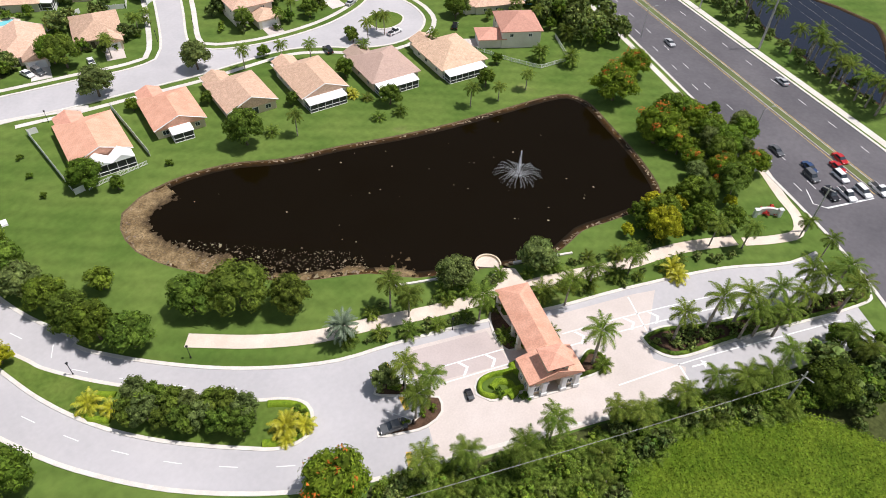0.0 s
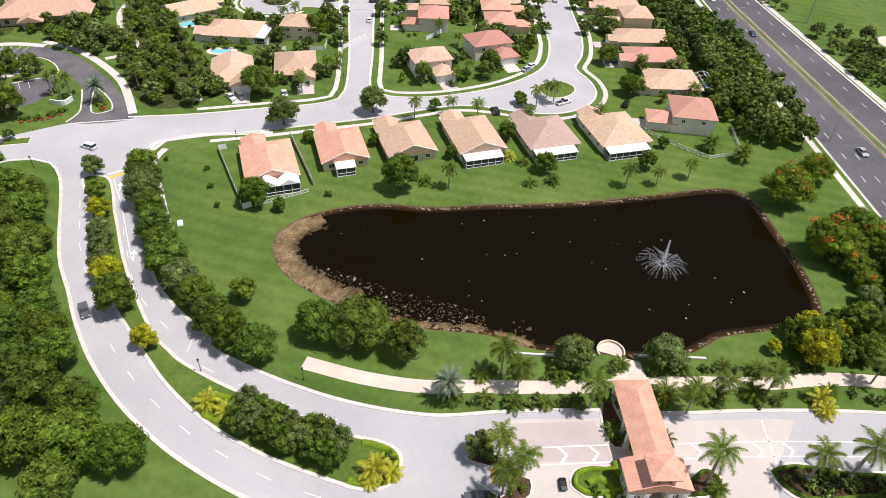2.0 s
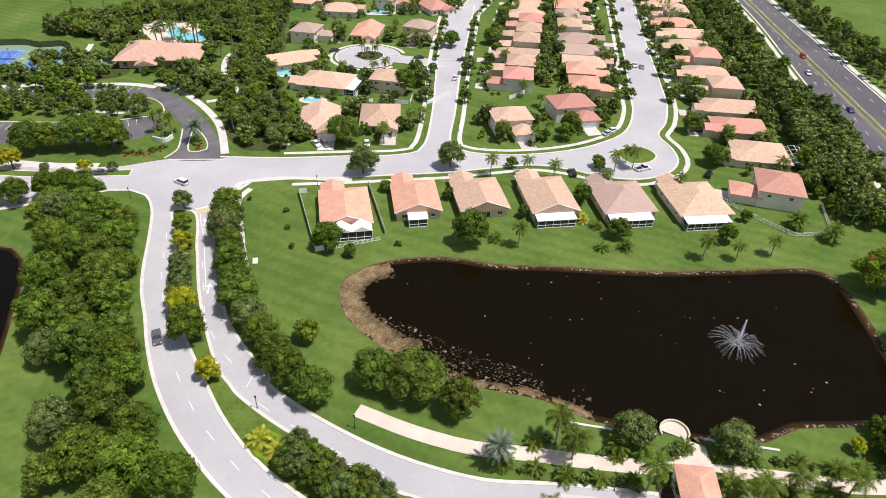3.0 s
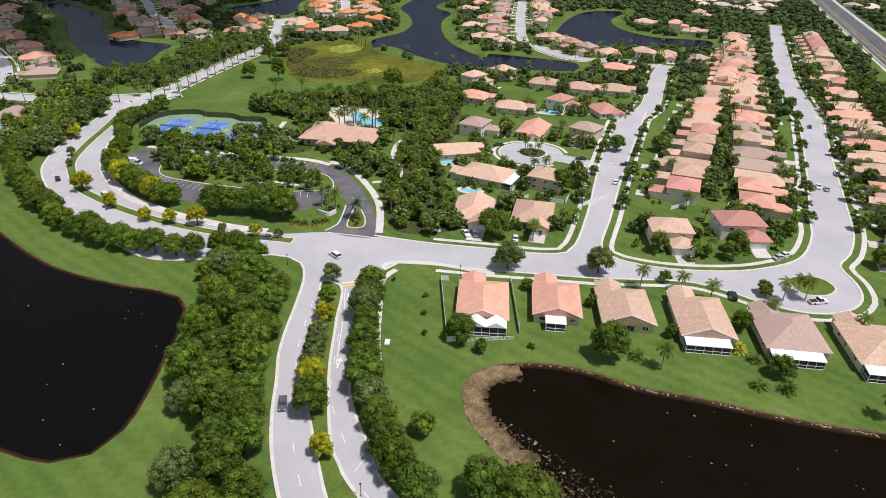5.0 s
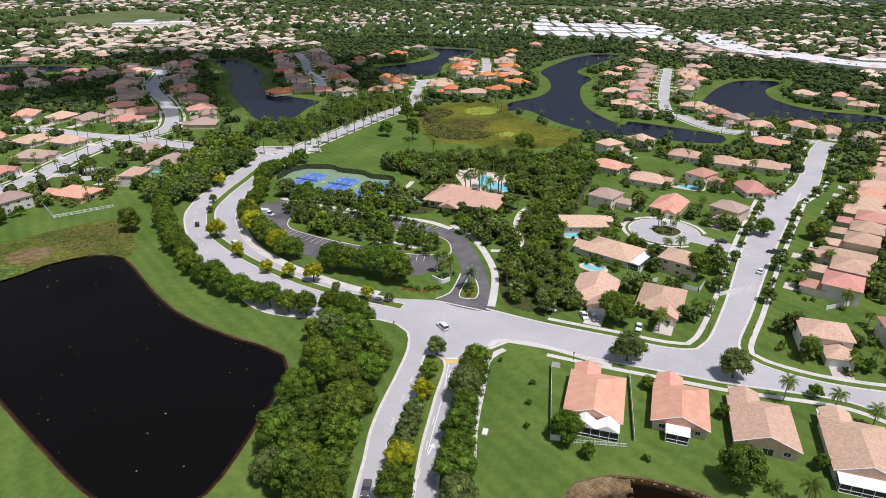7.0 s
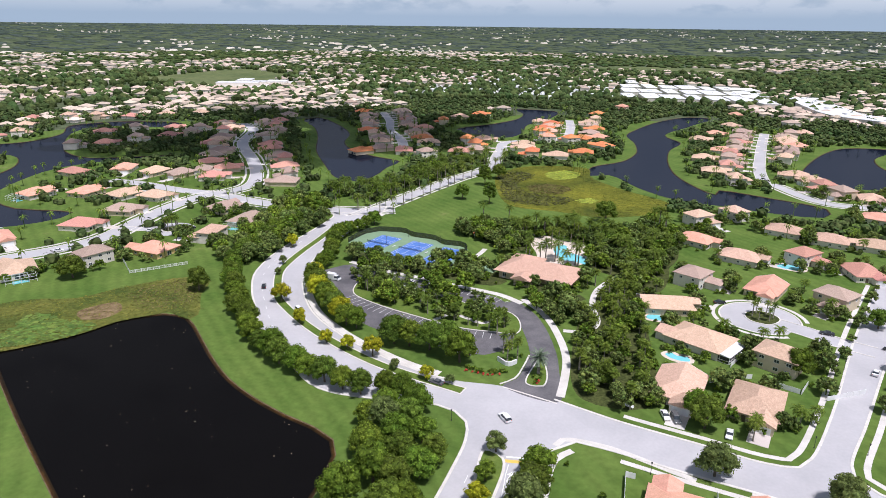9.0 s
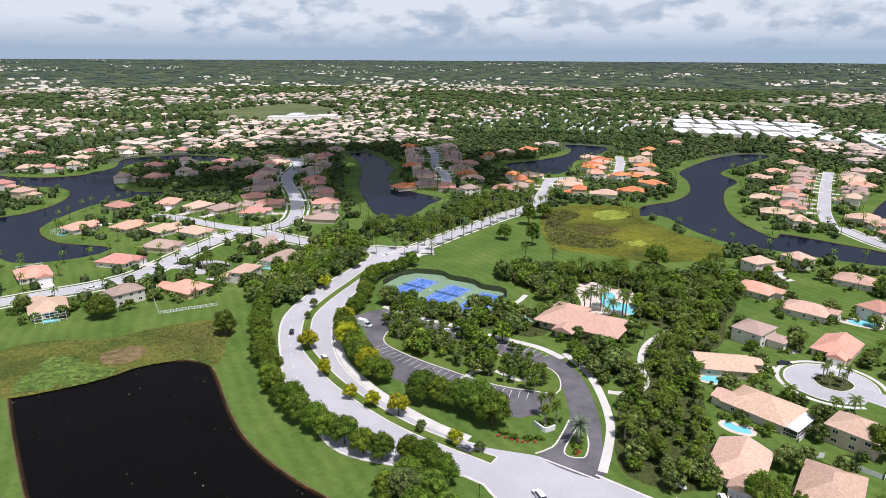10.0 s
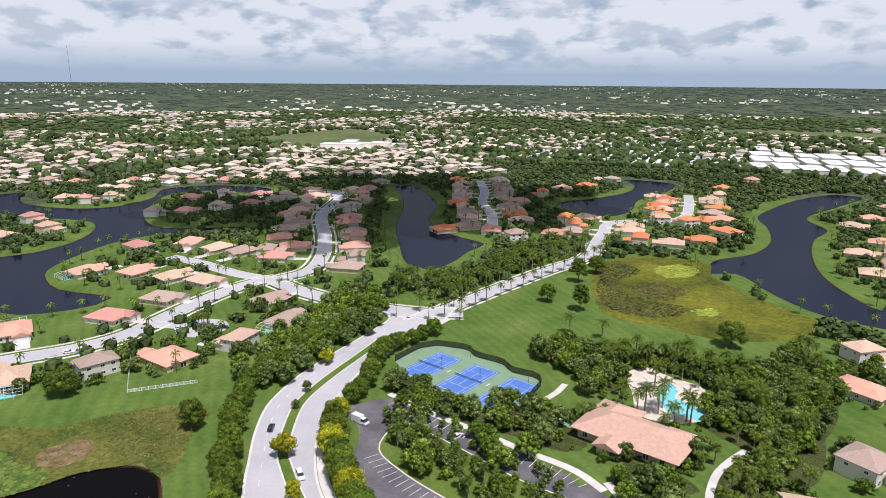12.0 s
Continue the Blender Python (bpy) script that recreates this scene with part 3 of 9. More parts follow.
LAKE_C = [(-170.9, 502.8), (-142.9, 552.9), (-124.8, 601.4), (-127.1, 652.2), (-145.1, 691.1), (-90.9, 686.4), (-88.2, 621.5), (-105.4, 555.5), (-101.8, 493.6), (-113, 465.1), (-150.2, 476.3)]
LAKE_D = [(-664, 289.9), (-659.8, 303.6), (-595.9, 271.8), (-536.4, 276.3), (-513.6, 297.7), (-518.3, 340.8), (-552.3, 390.9), (-526.2, 431.2), (-458.8, 442.4), (-444.9, 417.7), (-513.8, 395.6), (-519.7, 365.3), (-474, 301.3), (-440.7, 270.9), (-406.5, 258.5), (-351.4, 290.1), (-387.6, 246.9), (-398.5, 217.2), (-394.5, 192.2), (-384.6, 165.3), (-373.8, 145.4), (-356.3, 132.8), (-333.5, 124.9), (-295.9, 128.4), (-293.4, 116.8), (-304, 97.6), (-323, 87.7), (-428.1, 150.1), (-420.4, 166.8), (-424.9, 197.5), (-444.5, 227.2), (-473.3, 246.1), (-528.6, 236.3), (-568.6, 233.4)]
LAKE_E = [(128.6, 379.2), (192, 512.3), (231.9, 514.9), (201, 460.8), (195.9, 411.1), (212.4, 375.1), (254.7, 359.3), (244.8, 336), (175.8, 336.4), (140.7, 338.7), (128.3, 356.7)]
CANAL = [(263.5, -72.7), (243, -87.5), (227.3, -99.4), (214.8, -113.5), (212, -123.6), (203, -136.3), (202.4, -143.4), (197.9, -156.8), (254.1, -134.2), (257.2, -118.9), (257, -110.9), (258.3, -98.2), (274.4, -80.1)]
BL = [(109, -191.2), (88.9, -182.3), (67, -171.8), (52, -164.4), (38, -157.5), (29.1, -153.2), (20.5, -149.2), (12.7, -144.8), (4.9, -139.2), (-0.9, -134.1), (-7, -127.8), (-12.7, -120.4), (-18.1, -112), (-21.6, -104.9), (-24.7, -97.5), (-28.4, -84.6), (-30.3, -72.1), (-31, -62.4), (-32, -53.6), (-32, -44.4), (-30.9, -28.5), (-30.6, -14.7), (-32.5, -6.9), (-36.8, -2.8), (-42.5, -1.2)]
BR = [(123, -171.7), (115.6, -169.4), (102.7, -160.4), (80.9, -149.5), (66.6, -143.4), (52.9, -136.2), (37.3, -129.3), (27.1, -125.4), (18.6, -119.9), (10.9, -113.4), (3.9, -106), (-2.8, -97.6), (-7.1, -90.7), (-6.2, -90.2), (-10.8, -78.5), (-13.7, -67.7), (-14, -57.4), (-13.9, -48.6), (-13.7, -33.5), (-13.6, -18.9), (-6.2, -10.9), (-2.6, -7.4)]
MEDIAN = [(-24.9, -17.4), (-24.8, -31.1), (-24.4, -48.9), (-23.4, -69.5), (-21.1, -79.7), (-18.3, -90.8), (-16.4, -97.4), (-13, -105.8), (-9.3, -112.6), (-3.4, -120.6), (4.2, -128.8), (9.6, -133.6), (13.9, -134.6), (16.8, -132.5), (17.8, -129), (15.8, -125.9), (11.3, -122.2), (7.4, -117.8), (-1.9, -107.2), (-8.4, -98.8), (-13.2, -91.1), (-13.9, -89.1), (-15.8, -84.4), (-17.4, -74.3), (-18.8, -57.6), (-18.8, -38.9), (-19.4, -19.7)]
ENTRY_MED = [(73.3, -159.3), (72.4, -161.5), (73.8, -166.3), (86.3, -172.1), (98.4, -177.7), (111.2, -183.6), (118.4, -185.8), (120.9, -184.3), (111.3, -177.6), (104.5, -174.7), (86.6, -165.8), (77.7, -159.9)]
GATE_ISLE_W = [(41.5, -150), (40.5, -147.3), (42.9, -145), (45.8, -145.4), (49.3, -147.1), (50.6, -146.2), (50.3, -148.8), (50.8, -155.4), (48.5, -153.2)]
GATE_ISLE_E = [(53.1, -155.4), (60.6, -159.1), (63.4, -159.3), (64.9, -157.2), (63.5, -154.2), (59.7, -154.6)]
B2_OUT = [(-42.5, -1.2), (-78.3, -3.1), (-94.1, 8.1), (-111, 22), (-125.1, 38.8), (-128.5, 43.7), (-137.9, 56.8), (-146.9, 73.1), (-150.4, 85.7), (-152.4, 98), (-153.1, 117.3), (-152.5, 137.2), (-152.3, 153.1), (-154, 168.8), (-161.3, 173)]
B2_IN = [(-132.2, 195.5), (-130.1, 184.6), (-131.4, 172), (-134.1, 160.1), (-136.2, 143.4), (-134.7, 120.5), (-131.2, 98.1), (-128.3, 86.3), (-123, 71.5), (-105.7, 46.2), (-86.9, 31.2), (-68.5, 21.3), (-55.6, 16.2), (-42.7, 13.4), (-25.5, 14.4), (-19.6, 12.6)]
B2_MED = [(-37, 8.1), (-50.3, 11.1), (-66, 15.5), (-82.8, 23.1), (-101.2, 34.2), (-117, 46.8), (-123.5, 53), (-130.6, 64.4), (-138.1, 79.9), (-140.3, 90.9), (-141.8, 109.1), (-142.3, 126), (-143.6, 146.1)]
R2_UP = [(-10.6, 11.5), (-3.8, 9.2), (8.3, 5.4), (29.4, 0.7), (43.7, -2.6), (51.6, -1.9), (55.3, 2.7), (65.5, 26.2), (86.5, 83.5), (109.5, 139.4)]
R2_UP2 = [(131.4, 155.7), (89.2, 61.4), (73.6, 24), (64.3, 2.4), (63.8, -2.7), (67.6, -7.2), (79.5, -12.7), (99, -15.2), (112.9, -13.4), (126.2, -7.9), (138.5, 6.3), (146.4, 21), (168.9, 62.4), (207.6, 137.9)]
R2_LOW = [(219.3, 135.1), (191.5, 81.3), (168.1, 34), (154.3, 7.4), (144.6, -5.7), (136.7, -13.2), (135.2, -24), (131.4, -32.6), (123.3, -38.2), (112.5, -38.9), (101.5, -33.5), (96.2, -28.5), (85.5, -21.6), (67, -19.1), (57.7, -18.4), (40.2, -15.3), (23.1, -12.2), (6.5, -8.6), (-2.6, -7.4)]
ISLE2 = [(115.2, -21.4), (119.8, -18.4), (126.4, -20.3), (127.5, -26.2), (122.3, -30.1), (115.6, -29)]
S_PALM = [(-137.9, 178.8), (-127, 223.5), (-112.6, 276.6), (-97.2, 324.1), (-100.3, 365.7)]
S_SOUTH = [(-292, 12), (-266.5, 54.3), (-252, 76), (-246, 95), (-247.7, 114), (-250.3, 134.3), (-252, 158), (-249.4, 182.4), (-243, 196)]
S_LINK = [(-125, 189.9), (-145.4, 181.2), (-170.8, 177.5), (-199, 178.5), (-222, 183), (-245.8, 191)]
S_N = [(-242.2, 192.3), (-237.1, 214.2), (-249, 244.3), (-279.9, 289.9), (-330.9, 356), (-365.9, 431.1), (-396.6, 460.1)]
S_W = [(-245, 190.8), (-269.8, 190.5), (-308.6, 197.8), (-334.5, 199.3)]
S_CUL = [(-248, 110), (-238, 114), (-229, 117.2)]
S_LAKE = [(100.4, 334.4), (124.2, 286.8), (158.3, 280.6), (177.3, 265)]
PARK_WALKN = [(-113.9, 100.8), (-92.2, 94.2), (-74.2, 90.9), (-59.4, 87.2), (-40.7, 83.2), (-31.2, 77.4)]
COURTS = [(-126.2, 126), (-124, 141.3), (-118.2, 148.4), (-104.4, 150), (-99.5, 144.7), (-86.5, 143.3), (-80.7, 137.4), (-70.3, 137.1), (-66.9, 133.4), (-67.5, 115.8), (-71, 102.8), (-82.6, 105.8), (-96.9, 108), (-115.7, 116.7)]
POOLDECK = [(-40.4, 158), (-33.3, 167.4), (-26.2, 162.4), (-11.3, 156.5), (-9.3, 143), (-11, 131.1), (-19.3, 124.8), (-30.4, 125.6), (-34.8, 139.5)]
POOL = [(-27.3, 148.4), (-24.2, 155.2), (-20.7, 151.8), (-20.8, 144.2), (-16.8, 142.9), (-9.7, 136.1), (-10.9, 129.9), (-16.6, 132.6), (-21.2, 132.5), (-26.2, 141.5)]
PATH1 = [(3.5, 118), (0.8, 112.8), (-3.4, 102), (-4.8, 92), (-4.4, 82), (-1.8, 70), (-2.6, 64), (-7, 59), (-13, 58)]
PATH2 = [(-59.3, 137.3), (-60.2, 129.1), (-63.9, 117.6)]
PATH_POND = [(8.7, -103.1), (17.9, -111.6), (27.2, -118.2), (36.1, -122.3), (47.2, -127.8), (57.1, -132.1), (72.5, -138.4), (86.7, -145.3), (100.5, -150.5), (112.7, -157.5)]
MARSH = [(-86, 307.2), (-67.7, 339.6), (-27, 345.5), (-20.7, 314.1), (0.6, 284.3), (30.6, 255.4), (27.3, 235.4), (4.6, 216.3), (-13.5, 210.7), (-33.4, 215.9), (-60.1, 219), (-75.8, 250)]
T_EAST = [(-9.7, -23.4), (-10.9, -38.1), (-11.5, -48.4), (-10.5, -59.1), (-9.4, -68.2), (-7.7, -76.1), (-5.3, -86.2), (-0.9, -95.7), (3.8, -103.5)]
T_MED = [(-21.8, -17.8), (-22.1, -29.4), (-22.3, -37.7), (-22.9, -45.8), (-22.8, -55.1), (-22.5, -63.4), (-21.6, -73.7), (-17.8, -86.5)]
T_HEDGE = [(-5.3, -110.8), (-1.2, -115.5), (2.6, -119.8), (5.7, -123.5), (8.1, -126.6)]
T_BIG = [(13.4, -97.7), (20.7, -102.5), (27.4, -109.6)]
T_OUT = [(-51.9, -2.2), (-58.9, -0.8), (-65.1, -1.7), (-76.3, -0.1), (-87.3, 3.5), (-97.7, 8.1), (-112.1, 17.7), (-125, 30), (-138.1, 45.1), (-150.7, 64), (-161.5, 84.2), (-163.9, 103.3), (-162.8, 126.5), (-161.5, 153)]
T_IN = [(-121, 78.7), (-114.9, 68.4), (-103.5, 53.1), (-92.5, 42.5), (-80.9, 35.8)]
T_LOT = [(-68.5, 30.4), (-59, 30.2), (-49.2, 28.4), (-40.6, 23)]
T_YELLOW = [(-149.6, 111.9), (-121.4, 51.2), (-105, 35.3), (-89.4, 24.4), (-80.3, 22.1), (-70.8, 20.2), (-49.7, 11.7)]
T_SMALL = [(-141.6, 88.7), (-137, 76.5), (-61.1, 14.6), (-42, 11)]
W_PARK = [(-108.9, 90.6), (-91.2, 97.5), (-66, 88.3), (-37.7, 72.3), (-30.7, 52.7), (-44.7, 51.5), (-66.5, 56.5), (-86.8, 63.5)]
W_CLUB = [(-2.7, 14), (-8.7, 46.9), (-5.3, 90.4), (9.3, 140.8), (27.7, 209.6), (30.3, 151.8), (11, 98.6), (16.7, 59.2), (15.4, 14.7)]
W_HW = [(257.3, 126.2), (216.8, 50.1), (196.9, 7.5), (175.6, -37.6), (156.7, -69.7), (160.6, -86.1), (177, -64), (199, -23), (223, 30.4), (264, 120.1)]
W_POND = [(137.3, -116.4), (154.6, -125.3), (146.9, -143.3), (132.1, -151.9), (123.9, -142.1), (130.5, -122.8)]
W_POND2 = [(95.4, -135.1), (115.8, -140.8), (124.5, -150.9), (117, -155), (100.2, -147.8), (91.5, -140.3)]
W_FARJ = [(-183.8, 150.9), (-191, 190.2), (-174.2, 188.5), (-151.9, 154.9), (-153, 125.1), (-151.2, 107.2), (-154.1, 83.9), (-163.3, 79.2), (-176.9, 94.1), (-174, 114.4)]
W_LOTN = [(-115.5, 103.5), (-114.5, 114.6), (-96.9, 108), (-79.3, 103), (-67.5, 115.8), (-60.3, 112.6), (-49.6, 109.5), (-41.1, 98.3), (-46.5, 91.9), (-61.6, 93.4), (-86.3, 95.1)]
W_POOL = [(-69.4, 182), (-58.9, 170), (-47.4, 160.2), (-39.4, 142.2), (-46.9, 138.4), (-63.5, 152)]
W_HALL = [(-28.4, 78.8), (-26.3, 102.1), (-13.9, 95.1), (-7.3, 89.4)]
W_EASTPARK = [(-9.1, 152.6), (3.7, 164.2), (20.1, 157.9), (36.2, 209), (50, 210), (29.7, 172.4), (21.1, 106.6), (5.4, 95.8), (3.3, 117.1), (-8.8, 126)]
P_ROYAL = [(-34.5, 164.4), (-31.1, 126.1), (-23.9, 134.4), (-13.9, 125.9)]
W_HW_E = [(301.7, 115.8), (281.3, 66.2), (252.7, -1.3), (282, 25.6), (306.1, 76.6), (318.5, 114.3)]
MUDFLAT = [(15, -61.6), (20.1, -59.8), (20, -65.1), (17.3, -71.8), (17.8, -78.1), (23.4, -87.1), (26.1, -96), (17.4, -86.3), (12.6, -74.4)]
BITS = [(18.8, -76.2), (27.4, -84.7), (35.5, -94.1), (47.1, -106.4), (45.4, -111.5), (35.9, -105.8), (25.1, -95.5), (18.4, -86.8)]
MID_ISLE = [(55.7, -135.8), (58, -135.4), (57.2, -139), (56.1, -143.8), (54.5, -146.1), (51.9, -144.8), (51.8, -141.8)]
CONIFERS = [(-75.6, 221), (-93.7, 226), (-88.6, 267), (-83.2, 289), (-5.6, 205), (-158.6, 51), (-217.5, 47.1)]
COURT2 = [(-95.9, 137.4), (-85.5, 134.9), (-101.5, 114.1)]
P_GATE = [(61.5, -156.9)]
P_ENTRY = [(77.4, -163.9), (84.5, -166.7), (89.5, -169.6), (90.1, -173.7), (97.5, -172.4), (93.1, -176.3), (99.7, -176.5), (105.3, -174.7), (104.4, -177.7), (112.3, -179.3), (108.9, -182.4), (87.5, -172.2)]
P_SOUTH = [(22.7, -153.3), (29, -156.1), (35.8, -161.7), (43.1, -161.9), (53.6, -167.1), (55.9, -170.1), (64, -173), (71.1, -174.8), (73.9, -178.5), (77.2, -181.4), (85.3, -181.3), (98.2, -186.5), (96.6, -190.2)]
P_NORTH = [(42.1, -122), (43.4, -126), (52.9, -135.8), (68.6, -144.4), (76.4, -144.5), (85.6, -147.7)]
P_NBUSH = [(67.2, -140.1), (83, -146.2), (93.4, -152.8), (37.9, -121), (51.4, -128.1)]
P_GUARD = [(31.9, -138.3), (34.2, -142.2), (29.6, -143.7)]
P_DATE = [(30.3, -122.6)]
P_HW = [(214.5, -112.4), (207.4, -124.3), (204.3, -131.1), (200.4, -137.4), (198.9, -141.3), (196.9, -144.7), (194.8, -150.3), (193.5, -154), (191.2, -157.8), (219.1, -102.6), (224.4, -95.3)]
P_YARD = [(61.4, -61.4), (79.8, -26.2), (68.6, -23.7), (105.6, -80.3), (113.8, -83.2), (124.5, -84.1), (99.3, -40.6), (114.2, -28.3), (107.7, -32.2), (114.2, -32.4), (42.1, 6.5), (86.4, -31.6), (119.6, -49.1), (156.5, -59.4)]
P_YBUSH = [(56.6, -57.1), (82.2, -68.9), (88.3, -70.4), (83.9, -53.6), (86, -59.2), (83.9, -55.6)]
P_FANS = [(140.4, -75.6), (144.8, -83.7), (157.4, -71.7)]
T_YBIG = [(49.5, -56.6), (58.3, -15.1), (30.9, -11.6), (30.3, 9)]
T_YMID = [(13.5, -48.1), (82.2, -1), (103.1, -7.1), (88.7, -45.6), (140.2, -38.3), (89.3, -65.2), (116.3, -75.6)]
T_YSML = [(18, -53), (51.4, -33.5), (34.8, -24.1), (68.7, -48.5), (77, -20.6), (103.9, -28.2), (128.6, -68.5), (93.7, -2.2), (159.1, -64), (103.4, -30.3)]
T_FLAME = [(139.3, -104), (155.1, -99.6), (130.5, -123.9)]
T_YARD3 = [(107.5, -2.4), (149.4, -13.9), (141.6, -36.7), (131.8, 8.4), (194.4, 87.2), (110.1, 56.4), (116, 93.2), (96.6, 93.9), (28.5, 13.8), (3.6, 25.2)]
SOUTH_STRIP = [(19.3, -149.3), (30.3, -156), (44.7, -164.2), (55.7, -167.7), (70.9, -175.2), (86.3, -183.6), (87.6, -190), (76, -186.5), (64, -179.5), (51, -174.5), (40, -176), (30, -172), (14.2, -150)]
VINES = [(50, -173.5), (64.3, -178.6), (76.5, -185.8), (83, -194), (85, -202), (78, -210), (52, -196), (38, -182)]
SOUTH_GROUND = [(16, -148), (30.3, -155.5), (55.7, -167.2), (70.9, -174.7), (86.3, -182.6), (108, -190), (104, -200), (88, -216), (60, -206), (36, -186), (12, -155)]
SOUTH_E = [(93.5, -184.6), (110.6, -190.8), (85.1, -200.5), (83.3, -195.3), (83.6, -188.1)]
SOUTH_TREE = [(87.2, -189.1), (11.5, -145.6)]
MARSH_W = [(-225.9, 9), (-215.4, 23.8), (-199.4, 30), (-189.4, 45.5), (-172.6, 62), (-161.6, 62.4), (-155.4, 48), (-144.8, 31.2), (-145, 26.4), (-156.4, 29.7), (-162, 24.6), (-168.9, 17.2), (-173.1, 6.6), (-181.3, -4.9), (-189.8, -14), (-193.1, -15.3)]
LILIES = [(-192.3, -11.1), (-182.3, -4.1), (-175, 3.7), (-172.9, 12.4), (-185.4, 13.2), (-203.3, 13.6), (-200.8, 2.7), (-196.7, -8.8)]
SEDGE = [(-183.1, 40.2), (-177.6, 54.4), (-167.5, 62.7), (-156.9, 47.5), (-153.5, 35.3), (-165.3, 28.3)]
SAND_W = [(-188.9, 20.2), (-181.5, 31.4), (-173.9, 25), (-176.1, 16.8), (-181.7, 14.7)]
PATH_ISLE = [(-60.6, 46.7), (-58.8, 54), (-54.3, 59.3), (-47.6, 57.3), (-42.1, 55.1), (-37.3, 62.2)]
LOT_WALL = [(-31.1, 29.7), (-27.2, 27), (-24.9, 29.5)]
MALL = [(237.6, 928.6), (240, 807.7), (248.9, 723.9), (274.8, 695.1), (301, 673.8), (323.2, 638.4), (347.5, 615.8), (398.1, 613.5)]
MARSH_DARK = [(-78.9, 271.3), (-74.5, 286), (-59.5, 258.5), (-43.7, 251), (-28.3, 249.2), (-30.6, 234.2), (-47.8, 225.3), (-62.2, 228.8)]
MARSH_DARK2 = [(-86.7, 299.8), (-74, 316.4), (-61.1, 309), (-65.2, 288.3), (-74.9, 273.4)]
MARSH_LIME = [(-53.7, 317), (-39, 331.9), (-29.8, 322.6), (-34.3, 304.4), (-44.6, 299.1)]
MARSH_LIME2 = [(-25.1, 244.3), (-18, 253.6), (-12.6, 250.8), (-18.1, 238.9)]
MARSH_BROWN = [(-59.6, 275.4), (-42.6, 284.2), (-30.9, 273.3), (-38.9, 256.5), (-53.2, 256.4)]
P_CORNER = [(116.4, -146.7), (122.8, -149.5), (106.5, -154.6), (111.3, -159.9), (124.9, -166.8), (122.4, -173)]
PATH_CORNER = [(-7.7, -10.7), (-6.1, -7.5), (-4.2, -6.9), (5.9, -7.5), (22.1, -13.1), (26.6, -14.6)]
P_LOTE = [(-30.3, 34.8), (-28, 38.2), (-25.1, 32.2), (-27.9, 29.4)]
LOT_BED = [(-39.2, 21.5), (-34.9, 20.9), (-30.8, 20.9), (-27.9, 22.7)]
W_HW2 = [(198, 0.8), (211, -9.2), (193, -48.2), (175, -86.3), (169, -89.1), (162, -81.3), (166, -64.4), (178, -36.8)]
W_HWE2 = [(245, -23.2), (265.1, -25.9), (260.1, -40.5), (238.1, -70.8), (217.9, -98.4), (205.5, -106.1), (213.5, -87.4), (224.6, -64)]
BUNKER = [(267.4, -37.4), (275.2, -37.8), (276.2, -45), (267.2, -59.8), (260.4, -60.6), (260.3, -53.3), (262.9, -45.1)]
# ---- ground, water, roads ----
POND_L = curve(POND, 3, True)
WEST_L = curve(WEST_POND, 5, True)
LAKES = {"lake_1": curve(LAKE_A, 9, True), "lake_2": curve(LAKE_B, 9, True), "lake_3": curve(LAKE_C, 9, True),
         "lake_4": curve(LAKE_D, 10, True), "lake_5": curve(LAKE_E, 9, True)}
CANAL_L = curve(CANAL, 8, True)
WATERS = [("pond", POND_L, WATER, 2.4), ("west_pond", WEST_L, WATER_WEST, 1.5), ("canal", CANAL_L, WATER_FAR, 2.0)]
WATERS += [(k, v, WATER_FAR, 1.0) for k, v in LAKES.items()]


def rise(x, y):
    """Far land, drawn in towards the middle: it stands as high as the true, more distant land would look."""
    d = math.hypot(x, y)
    return 0.0 if d < 2500 else 108 - d * 108 / (2500 * math.exp((d - 2500) / 1000))


def inner_side(line):
    n = len(line)
    return 1 if sum(line[i - 1][0] * line[i][1] - line[i][0] * line[i - 1][1] for i in range(n)) > 0 else -1


def make_ground():
    vs, es = [], []
    for _, line, _, _ in WATERS:
        base = len(vs)
        vs += [Vector(p) for p in line]
        es += [(base + i, base + (i + 1) % len(line)) for i in range(len(line))]
    for r in [60, 150, 260, 400, 600, 900, 1300, 1800, 2150, 2500, 2700, 2900, 3150, 3400, 3700, 4000, 4350, 4700]:
        n = 40 if r < 1800 else 72
        ring = [Vector((r * math.cos(k * math.tau / n + r), r * math.sin(k * math.tau / n + r))) for k in range(n)]
        vs += [p for p in ring if r > 900 or not any(inside(p, w[1]) for w in WATERS)]
    v2, _, f2, *_ = delaunay_2d_cdt(vs, es, [], 0, 1e-4)
    s = Shape()
    faces = []
    for f in f2:
        c = sum((v2[i] for i in f), Vector((0, 0))) / len(f)
        if not any(inside(c, w[1]) for w in WATERS):
            faces.append(tuple(f))
    s.add([(p.x, p.y, rise(p.x, p.y)) for p in v2], faces)
    ob = setting("ground", s, GRASS, "mown green lawn and far suburban land", "ground")
    ob.data.materials.append(FAR_GROUND)
    for f in ob.data.polygons:
        f.material_index = 1 if math.hypot(f.center.x, f.center.y) > 640 else 0
    return ob


